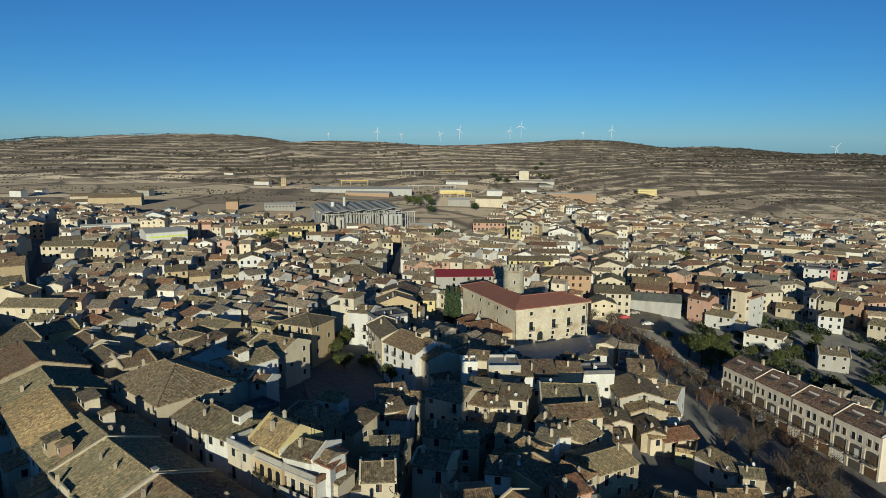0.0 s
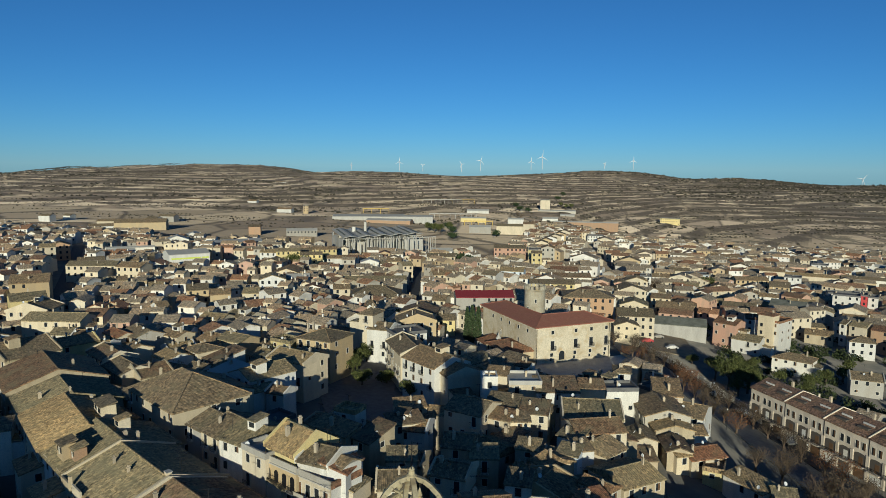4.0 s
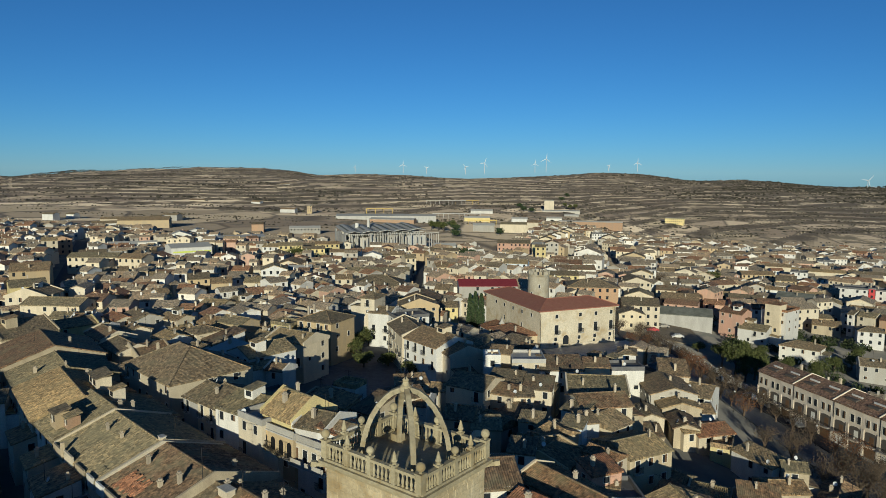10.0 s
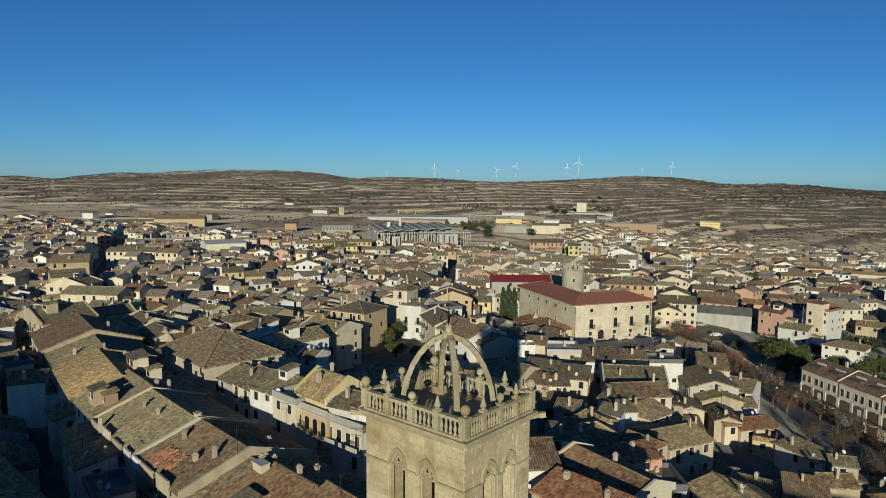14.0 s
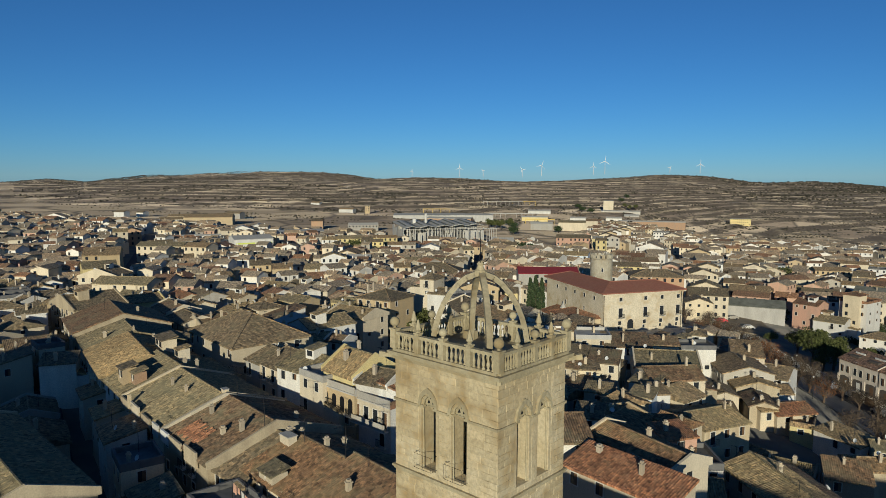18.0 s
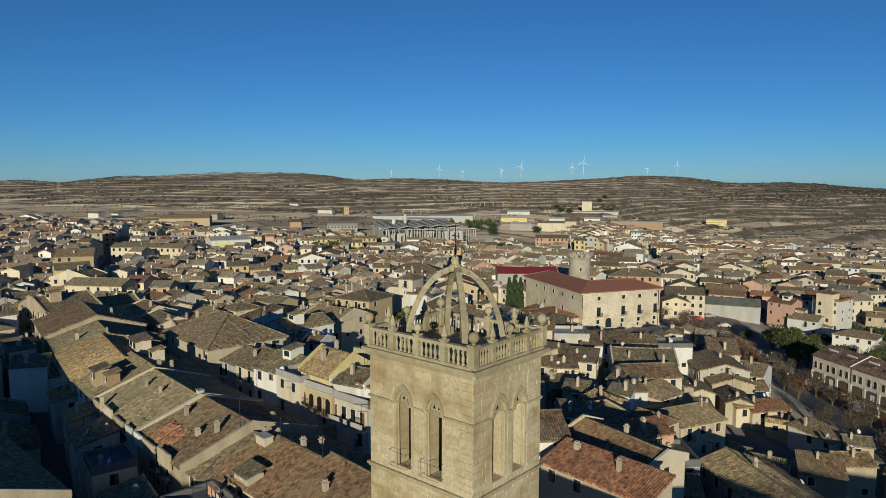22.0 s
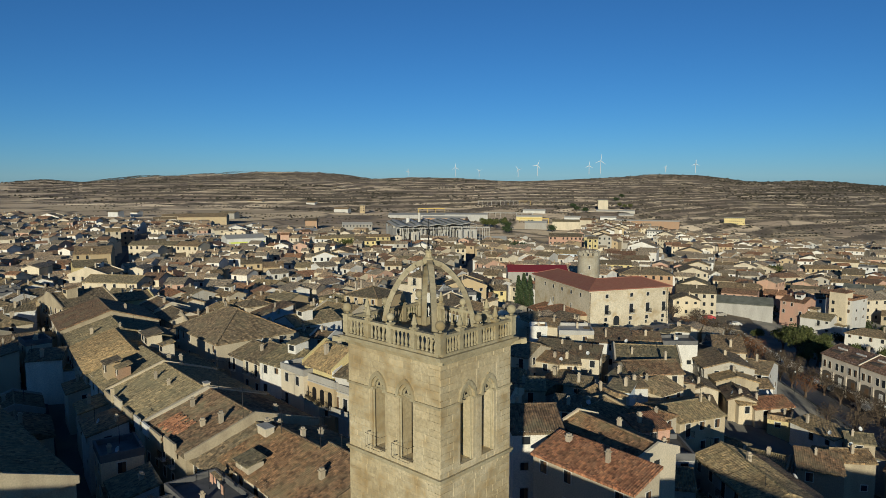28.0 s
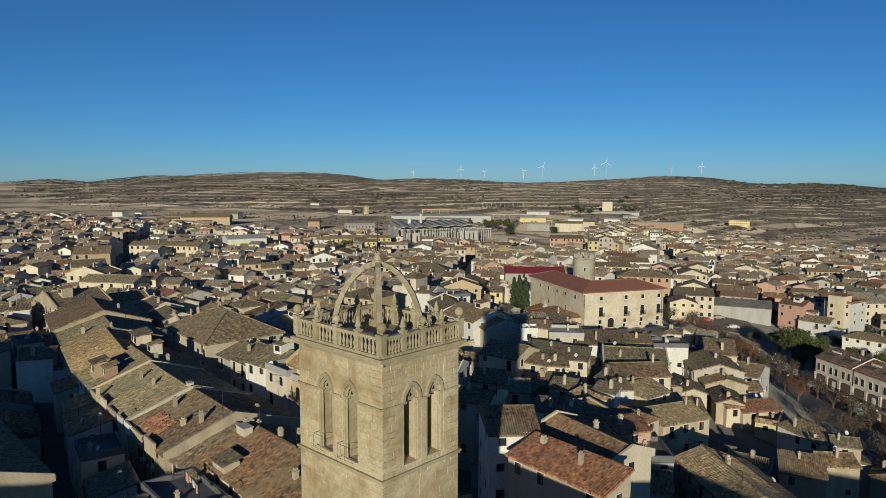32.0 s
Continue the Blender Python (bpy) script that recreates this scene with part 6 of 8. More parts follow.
house(-112.8, 243.3, 9.8, 9, 25, 19.8, "white", "tile_grey", detail=1, group="buildings of the outskirts", along="y", label="white house with a curved gable over an arched door")
house(-136.7, 296.9, 10.7, 10, 10, 18.1, "cream", "tile_grey", detail=1, group="buildings of the outskirts", along="y")
house(-109.6, 260.9, 9.4, 9, 23, 17.3, "white", "sheet", detail=0, group="buildings of the outskirts", name="works_shed")
house(-99.7, 259.3, 6.7, 9, 21, 16.1, "grey", "tile_grey", detail=1, group="buildings of the outskirts", along="y")
house(-159.5, 342.5, 9.1, 8, 5, 16.6, "white", "tile_grey", detail=1, group="buildings of the outskirts")
house(-150.0, 344.1, 12.6, 8, 24, 17.3, "yellow", "tile_grey", detail=1, group="buildings of the outskirts")
house(-136.3, 342.9, 11.7, 7, 22, 16.0, "yellow", "tile_brown", detail=1, group="buildings of the outskirts")
house(-136.2, 362.8, 13.4, 7, 21, 16.5, "yellow", "tile_brown", detail=1, group="buildings of the outskirts")
house(-118.3, 335.9, 12.1, 7, 19, 15.7, "white", "tile_brown", detail=1, group="buildings of the outskirts")
house(-96.3, 318.7, 8.8, 7, 17, 16.6, "white", "sheet", detail=0, group="buildings of the outskirts", along="y", name="works_shed")
house(-92.0, 323.8, 6.7, 6, 16, 15.3, "white", "tile_brown", detail=1, group="buildings of the outskirts")
house(-86.4, 328.6, 7.0, 8, 15, 16.1, "cream", "tile_brown", detail=1, group="buildings of the outskirts")
house(-75.4, 307.9, 5.0, 8, 29, 17.3, "cream", "tile_grey", detail=1, group="buildings of the outskirts")
house(-208.1, 504.7, 23.6, 9, 22, 12.4, "grey", "sheet", detail=1, group="buildings of the outskirts", chimneys=0, name="works_shed")
house(-68.9, 236.3, 18.5, 14, 16, 16.9, "cream", "tile_brown", kind="hip", rise=3, detail=1, group="buildings of the outskirts")
house(-80.1, 274.0, 25.8, 10, 16, 15.3, "cream", "tile_grey", detail=1, group="buildings of the outskirts")
house(-84.8, 243.9, 6.3, 7, 19, 17.1, "cream", "tile_brown", detail=1, group="buildings of the outskirts")
house(-57.2, 190.8, 2.3, 6, 17, 22.6, "white", "tile_brown", kind="hip", detail=1, group="buildings of the outskirts")
house(-45.7, 205.8, 11.1, 9, 3, 18.1, "cream", "tile_orange", detail=1, group="buildings of the outskirts", along="y")
house(-37.5, 206.9, 5.9, 7, 10, 15.8, "yellow", "tile_brown", detail=1, group="buildings of the outskirts")
house(-56.0, 300.0, 10.6, 8, 25, 15.0, "cream", "tile_brown", detail=1, group="buildings of the outskirts")
house(-44.4, 235.0, 5.0, 8, -4, 16.3, "cream", "tile_brown", detail=1, group="buildings of the outskirts")
house(-70.5, 370.7, 15.7, 8, 11, 13.7, "cream", "tile_brown", detail=1, group="buildings of the outskirts")
house(-75.6, 399.1, 12.8, 9, 11, 13.2, "white", "sheet", detail=0, group="buildings of the outskirts", chimneys=0, name="works_shed")
house(-35.5, 411.0, 19.4, 9, 5, 14.9, "pink", "tile_brown", detail=1, group="buildings of the outskirts", chimneys=0, label="long rose brick factory with pilasters")
house(-19.3, 386.8, 7.0, 8, 3, 17.0, "yellow", "paving", kind="flat", detail=1, group="buildings of the outskirts", chimneys=0, label="bright yellow stepped house", name="apartment_block")
house(-12.9, 415.8, 8.1, 10, 2, 15.0, "grey", "tile_brown", detail=1, group="buildings of the outskirts", along="y")
house(-55.8, 635.2, 24.6, 10, 5, 9.0, "cream", "tile_grey", detail=0, group="buildings of the outskirts", chimneys=0)
house(-40.0, 665.3, 10.9, 10, 4, 8.9, "cream", "tile_orange", detail=0, group="buildings of the outskirts", chimneys=0)
house(-62.5, 785.7, 18.1, 8, 5, 4.0, "white", "sheet", detail=0, group="buildings of the outskirts", chimneys=0, name="works_shed")
house(-19.7, 485.2, 8.7, 9, 2, 10.6, "cream", "tile_brown", detail=0, group="buildings of the outskirts", along="y")
house(-17.3, 505.6, 9.1, 9, 2, 10.1, "ochre", "tile_brown", detail=0, group="buildings of the outskirts", along="y")
house(-14.7, 528.0, 9.5, 9, 2, 9.4, "white", "tile_brown", detail=0, group="buildings of the outskirts", along="y")
house(-11.8, 552.8, 9.9, 9, 1, 8.6, "cream", "tile_brown", detail=0, group="buildings of the outskirts", along="y")
house(-8.7, 580.6, 10.4, 9, 1, 7.7, "ochre", "tile_brown", detail=0, group="buildings of the outskirts", along="y")
house(-5.3, 612.2, 10.9, 9, 1, 6.6, "cream", "tile_brown", detail=0, group="buildings of the outskirts", along="y")
house(23.2, 645.0, 14.4, 9, -2, 1.0, "white", "paving", kind="flat", detail=1, group="buildings of the outskirts", name="apartment_block")
house(30.4, 624.9, 12.4, 8, -3, 0.1, "brick", "tile_orange", detail=0, group="buildings of the outskirts", along="y")
house(138.4, 1008.0, 26.1, 10, -8, -6.6, "yellow", "paving", kind="flat", detail=1, group="buildings of the outskirts", chimneys=0, storey=3.2, label="pale yellow apartment block on the edge of town", name="apartment_block")
house(7.4, 261.7, 18.6, 13, 4, 15.1, "brick", "tile_brown", kind="hip", rise=2.0, detail=1, group="buildings of the outskirts", label="orange brick apartment house with galleries behind the castle")
house(-2.2, 341.5, 13.4, 9, 1, 12.7, "white", "tile_red", detail=1, group="buildings of the outskirts")
house(-6.9, 290.2, 18.7, 8, 6, 14.5, "yellow", "tile_brown", detail=1, group="buildings of the outskirts")
house(-32.8, 294.6, 7.0, 8, -21, 16.6, "white", "tile_brown", detail=1, group="buildings of the outskirts")
house(-25.3, 311.9, 10.9, 8, -3, 16.0, "blue", "tile_grey", detail=1, group="buildings of the outskirts")
house(23.7, 323.2, 4.9, 9, -4, 10.6, "pink", "tile_brown", detail=1, group="buildings of the outskirts", along="y", name="villa")
house(33.3, 344.5, 10.8, 9, -5, 8.4, "cream", "tile_grey", detail=1, group="buildings of the outskirts", along="y", name="villa")
house(26.6, 279.4, 11.0, 9, -5, 9.1, "cream", "tile_grey", detail=1, group="buildings of the outskirts", along="y", name="villa")
house(49.5, 303.6, 10.5, 9, -9, 5.0, "brick", "tile_brown", detail=1, group="buildings of the outskirts", along="y", name="villa")
house(39.6, 363.5, 5.7, 7, -6, 7.8, "white", "paving", kind="flat", detail=1, group="buildings of the outskirts", name="apartment_block")
house(39.3, 464.2, 14.6, 9, -5, 2.5, "ochre", "tile_brown", detail=0, group="buildings of the outskirts", along="y")
house(51.9, 399.5, 9.3, 8, -7, 2.4, "white", "tile_brown", detail=1, group="buildings of the outskirts", name="villa")
house(18.6, 848.5, 76.2, 6, -1, -2.7, "brick", "sheet", detail=0, group="buildings of the outskirts", chimneys=0, name="works_shed")
house(-20.1, 996.6, 53.1, 14, 1, 2.0, "concrete", "sheet", rise=1.0, detail=0, group="buildings of the outskirts", chimneys=0, name="works_shed")
house(-37.9, 1014.7, 14.0, 10, 2, 15.8, "cream", "paving", kind="flat", detail=0, group="buildings of the outskirts", chimneys=0, storey=4.5, label="tall pale grain silo building", name="apartment_block")
house(-126.0, 929.6, 30.2, 10, 8, 3.9, "white", "sheet", detail=0, group="buildings of the outskirts", chimneys=0, name="works_shed")
house(-111.8, 786.8, 29.6, 8, 8, 4.1, "yellow", "sheet", detail=0, group="buildings of the outskirts", chimneys=0, name="works_shed")
house(-83.0, 629.1, 19.9, 9, 8, 7.8, "grey", "sheet", detail=0, group="buildings of the outskirts", chimneys=0, name="works_shed")
house(73.9, 259.0, 8.8, 10, -40, 9.3, "white", "tile_red", kind="flat", detail=2, group="buildings of the outskirts", label="cream four-storey house with a red tiled penthouse", name="apartment_block")
house(71.3, 255.7, 5.2, 5, -40, 11.9, "cream", "tile_red", kind="hip", detail=1, group="buildings of the outskirts", name="villa")
house(59.2, 260.6, 8.4, 8, -37, 7.3, "pink", "tile_red", detail=2, group="buildings of the outskirts", name="villa")
house(38.5, 267.1, 27.3, 11, -8, 5.0, "concrete", "sheet_green", detail=0, group="buildings of the outskirts", chimneys=0, label="long grey concrete shed with a mossy sheet roof", name="works_shed")
house(64.8, 254.5, 9.6, 8, -32, 2.9, "white", "tile_grey", detail=2, group="buildings of the outskirts", name="villa")
house(73.0, 230.6, 11.4, 8, -32, 3.0, "white", "tile_brown", kind="hip", detail=2, group="buildings of the outskirts", name="villa")
house(135.5, 361.7, 11.8, 9, -20, 2.2, "white", "paving", kind="flat", detail=1, group="buildings of the outskirts", label="white modern apartment block with ribbon windows", name="apartment_block")
house(145.7, 367.1, 2.7, 9, -21, 1.6, "red", "paving", kind="flat", detail=1, group="buildings of the outskirts", label="red clad modern apartment block", name="apartment_block")
house(151.1, 370.3, 4.4, 8, -22, 0.2, "white", "paving", kind="flat", detail=1, group="buildings of the outskirts", name="apartment_block")
house(149.0, 468.6, 39.4, 8, -17, -4.0, "cream", "tile_grey", detail=0, group="buildings of the outskirts")
house(188.2, 473.7, 28.4, 8, -21, -5.7, "white", "tile_brown", detail=0, group="buildings of the outskirts")
house(102.4, 411.4, 18.1, 9, 6, 0.7, "ochre", "tile_brown", detail=1, group="buildings of the outskirts", name="villa")
house(113.3, 392.5, 10.0, 12, -16, 0.7, "ochre", "tile_brown", detail=1, group="buildings of the outskirts", name="villa")
house(88.5, 352.3, 7.0, 9, -14, 3.1, "grey", "tile_brown", detail=1, group="buildings of the outskirts", along="y", name="villa")
house(97.8, 354.3, 8.7, 7, -15, 1.4, "white", "tile_brown", detail=1, group="buildings of the outskirts", name="villa")
house(60.0, 324.1, 4.9, 7, -10, 5.5, "yellow", "tile_brown", detail=1, group="buildings of the outskirts", along="y", name="villa")
house(67.9, 332.4, 7.0, 7, -11, 1.8, "white", "tile_grey", detail=1, group="buildings of the outskirts", name="villa")
house(113.4, 285.0, 6.1, 8, -41, 3.3, "cream", "tile_grey", detail=1, group="buildings of the outskirts", name="villa")
house(119.1, 279.7, 6.4, 8, -38, 3.1, "brick", "tile_red", detail=1, group="buildings of the outskirts", name="villa")
house(109.1, 287.9, 2.3, 7, -45, 3.4, "white", "tile_brown", detail=1, group="buildings of the outskirts", name="villa")
house(112.1, 320.9, 7.1, 9, -19, 1.5, "grey", "tile_grey", detail=1, group="buildings of the outskirts", along="y", name="villa")
house(110.2, 347.1, 12.2, 10, -17, -0.0, "grey", "tile_grey", detail=1, group="buildings of the outskirts", name="villa")
house(233.4, 583.4, 21.2, 10, -22, -11.3, "white", "sheet", detail=0, group="buildings of the outskirts", chimneys=0, name="works_shed")
house(177.4, 636.1, 14.5, 9, -15, -9.3, "ochre", "paving", kind="flat", detail=1, group="buildings of the outskirts", name="apartment_block")
house(188.4, 628.5, 8.9, 9, -17, -9.4, "white", "tile_brown", detail=0, group="buildings of the outskirts", along="y")
house(130.3, 579.1, 33.8, 8, -22, -6.7, "grey", "tile_brown", detail=0, group="buildings of the outskirts")
house(118.3, 503.8, 12.9, 8, -13, -4.3, "white", "tile_brown", detail=0, group="buildings of the outskirts", along="y")
house(130.7, 472.0, 15.2, 8, -15, -2.2, "cream", "tile_brown", detail=0, group="buildings of the outskirts")
house(189.4, 562.7, 11.7, 8, -18, -8.9, "white", "paving", kind="flat", detail=1, group="buildings of the outskirts", name="apartment_block")
house(81.2, 388.6, 8.7, 8, -12, -0.4, "cream", "tile_brown", detail=1, group="buildings of the outskirts", along="y", name="villa")
house(68.7, 444.2, 11.9, 8, -9, 0.0, "cream", "tile_brown", detail=0, group="buildings of the outskirts")
house(63.3, 381.0, 11.6, 8, -9, 0.9, "white", "tile_grey", detail=1, group="buildings of the outskirts", name="villa")
house(40.3, 339.0, 11.1, 8, 8, 4.2, "cream", "tile_brown", detail=1, group="buildings of the outskirts", name="villa")
house(189.1, 435.8, 16.4, 8, -23, -4.9, "white", "tile_brown", detail=0, group="buildings of the outskirts")
house(165.1, 374.1, 14.6, 8, -24, -3.5, "cream", "tile_red", detail=1, group="buildings of the outskirts", name="villa")
house(122.3, 260.2, 7.3, 9, -40, 0.4, "cream", "tile_grey", detail=1, group="buildings of the outskirts", name="villa")
house(98.7, 286.4, 10.0, 8, -19, -1.0, "rubble", "tile_brown", detail=1, group="buildings of the outskirts", name="villa")
# buildings across the promenade
house(72.3, 273.3, 9.2, 8.3, -10, 6.7, "white", "tile_red", kind="flat", group="houses across the promenade", detail=1, name="villa")
house(44.0, 290.4, 14.7, 11.0, -10, 6.4, "brick", "tile_brown", group="houses across the promenade", detail=1, name="villa")
house(19.6, 232.2, 8.3, 7.4, 5, 11.1, "cream", "tile_brown", along="y", group="houses across the promenade", detail=1, name="villa")
house(24.5, 252.5, 12.9, 11.0, 0, 10.6, "cream", "tile_brown", group="houses across the promenade", detail=1, name="villa")
house(26.8, 309.4, 12.9, 10.1, 10, 9.8, "cream", "tile_brown", along="y", group="houses across the promenade", detail=1, name="villa")
house(-0.2, 316.0, 20.2, 8.3, 10, 13.6, "white", "tile_orange", group="houses across the promenade", detail=1, name="villa")
house(76.9, 323.2, 13.8, 8.3, -15, 1.9, "cream", "tile_brown", group="houses across the promenade", detail=1, name="villa")
house(100.4, 331.7, 14.7, 12.9, -25, 1.3, "grey", "sheet_green", group="houses across the promenade", detail=0, name="works_shed")
house(76.4, 427.3, 12.9, 8.3, -5, 0.4, "blue", "paving", kind="flat", group="houses across the promenade", detail=1, name="villa")
house(134.2, 440.6, 9.2, 8.3, -20, -1.3, "white", "paving", kind="flat", group="houses across the promenade", detail=1, name="villa")
house(152.6, 554.9, 20.2, 7.4, -12, -7.8, "cream", "tile_brown", group="houses across the promenade", detail=1, name="villa")
house(41.3, 312.6, 8.3, 8.3, -10, 6.3, "cream", "tile_orange", group="houses across the promenade", detail=1, name="villa")
house(121.9, 312.2, 11.0, 8.3, -14, 0.6, "cream", "tile_brown", group="houses across the promenade", detail=1, name="villa")
house(87.7, 214.1, 8.3, 7.4, -14, 2.6, "grey", "tile_brown", group="houses across the promenade", detail=2, name="villa")
house(102.0, 300.0, 7.4, 6.4, -12, -0.9, "ochre", "tile_brown", group="houses across the promenade", detail=1, name="villa")
house(106.5, 266.9, 8.3, 7.4, -14, 1.5, "white", "tile_brown", kind="hip", group="houses across the promenade", detail=1, name="villa")
# far right blocks
house(144.8, 395.3, 12.9, 8.3, -12, -2.6, "white", "paving", kind="flat", detail=1, group="new blocks", label="white modern apartment block with ribbon windows")
house(156.5, 400.6, 5.5, 8.3, -12, -3.3, "red", "paving", kind="flat", detail=1, group="new blocks", label="red clad modern apartment block")
# landmarks of the middle distance
house(-246.3, 397.6, 9.6, 6.4, 0, 14.3, "white", "tile_brown", chimneys=0, group="buildings of the outskirts", detail=0)
house(-195.5, 250.1, 20.2, 8.3, 14, 21.2, "cream", "tile_grey", group="buildings of the outskirts", detail=1)
house(-175.4, 247.6, 11.0, 8.3, 0, 21.7, "cream", "tile_brown", group="buildings of the outskirts", detail=1)
house(-35.3, 435.0, 18.1, 7.1, 2, 10.5, "brick", "tile_brown", chimneys=0, group="buildings of the outskirts", detail=0)
house(-16.9, 362.7, 5.5, 5.5, 2, 18.2, "yellow", "tile_brown", group="buildings of the outskirts", detail=1)
house(-29.0, 234.6, 20.2, 9.2, 14, 18.4, "grey", "crimson", chimneys=0, label="hall with a bright crimson roof", group="buildings of the outskirts", detail=1)
house(-25.3, 862.0, 19.2, 9.0, 0, 0.0, "white", "sheet", chimneys=0, group="buildings of the outskirts", detail=0, name="works_shed")
house(-4.8, 948.5, 19.2, 9.0, 0, -2.2, "concrete", "sheet", chimneys=0, group="buildings of the outskirts", detail=0, name="works_shed")
house(-189.7, 701.1, 48.0, 12.9, 0, 6.3, "brick", "sheet", chimneys=0, rise=1.5, group="buildings of the outskirts", detail=0, name="works_shed")
house(-453.9, 921.7, 13.9, 9.0, 0, 11.7, "white", "tile_brown", chimneys=0, group="buildings of the outskirts", detail=0)
house(-349.7, 796.6, 19.2, 9.0, 0, 9.3, "white", "tile_brown", chimneys=0, group="buildings of the outskirts", detail=0)
house(-610.4, 1370.3, 21.3, 6.4, 0, 11.9, "white", "tile_brown", chimneys=0, group="buildings of the outskirts", detail=0)
house(-439.5, 507.4, 10.7, 7.7, 0, 18.9, "white", "tile_brown", chimneys=0, group="buildings of the outskirts", detail=0)
house(-441.5, 536.1, 7.5, 7.7, 0, 17.1, "white", "tile_brown", chimneys=0, group="buildings of the outskirts", detail=0)
house(-367.7, 573.6, 16.0, 9.0, 0, 15.5, "grey", "tile_brown", chimneys=0, group="buildings of the outskirts", detail=0)
house(-539.0, 909.7, 24.5, 9.0, 0, 12.8, "cream", "tile_orange", chimneys=0, group="buildings of the outskirts", detail=0)
house(-369.2, 553.6, 10.7, 9.0, 0, 14.8, "white", "tile_brown", chimneys=0, group="buildings of the outskirts", detail=0)
house(-78.2, 416.4, 9.6, 5.8, -5, 10.3, "white", "sheet", chimneys=0, group="buildings of the outskirts", detail=0, name="works_shed")
house(-250, 418, 13, 12, 25, 15.8, "white", "sheet", along="y", chimneys=0, group="buildings of the outskirts", detail=0, name="works_shed")
house(-368, 488, 13, 9, 25, 17.5, "cream", "tile_brown", group="buildings of the outskirts", detail=0)
house(-336, 487, 38, 14, 25, 17.5, "ochre", "tile_brown", chimneys=0, group="buildings of the outskirts", detail=0)
house(-243, 495, 9, 8, 20, 15.5, "brick", "tile_orange", chimneys=0, group="buildings of the outskirts", detail=0)
house(-122, 280, 12, 14, 15, 16.6, "cream", "tile_brown", along="y", group="buildings of the outskirts", detail=1)
house(-150, 366, 11, 8, 20, 14.8, "yellow", "tile_brown", group="buildings of the outskirts", detail=1)
house(-225, 742, 80, 30, 15, 7.4, "concrete", "sheet", rise=1.5, chimneys=0, group="buildings of the outskirts", detail=0, name="works_shed")
house(-172, 728, 46, 20, 12, 9, "concrete", "sheet", rise=1.2, chimneys=0, group="buildings of the outskirts", detail=0, name="works_shed")
house(-320, 790, 6, 6, 20, 14.5, "ochre", "paving", kind="flat", chimneys=0, group="buildings of the outskirts", detail=1, name="apartment_block")
house(-14.3, 177.2, 12, 8.6, -56.2, 15.6, "rubble", "tile_red", kind="hip", detail=1)
house(-20.5, 186.5, 9, 5, -56.2, 14.0, "white", "tile_red", kind="shed", chimneys=0, detail=1)


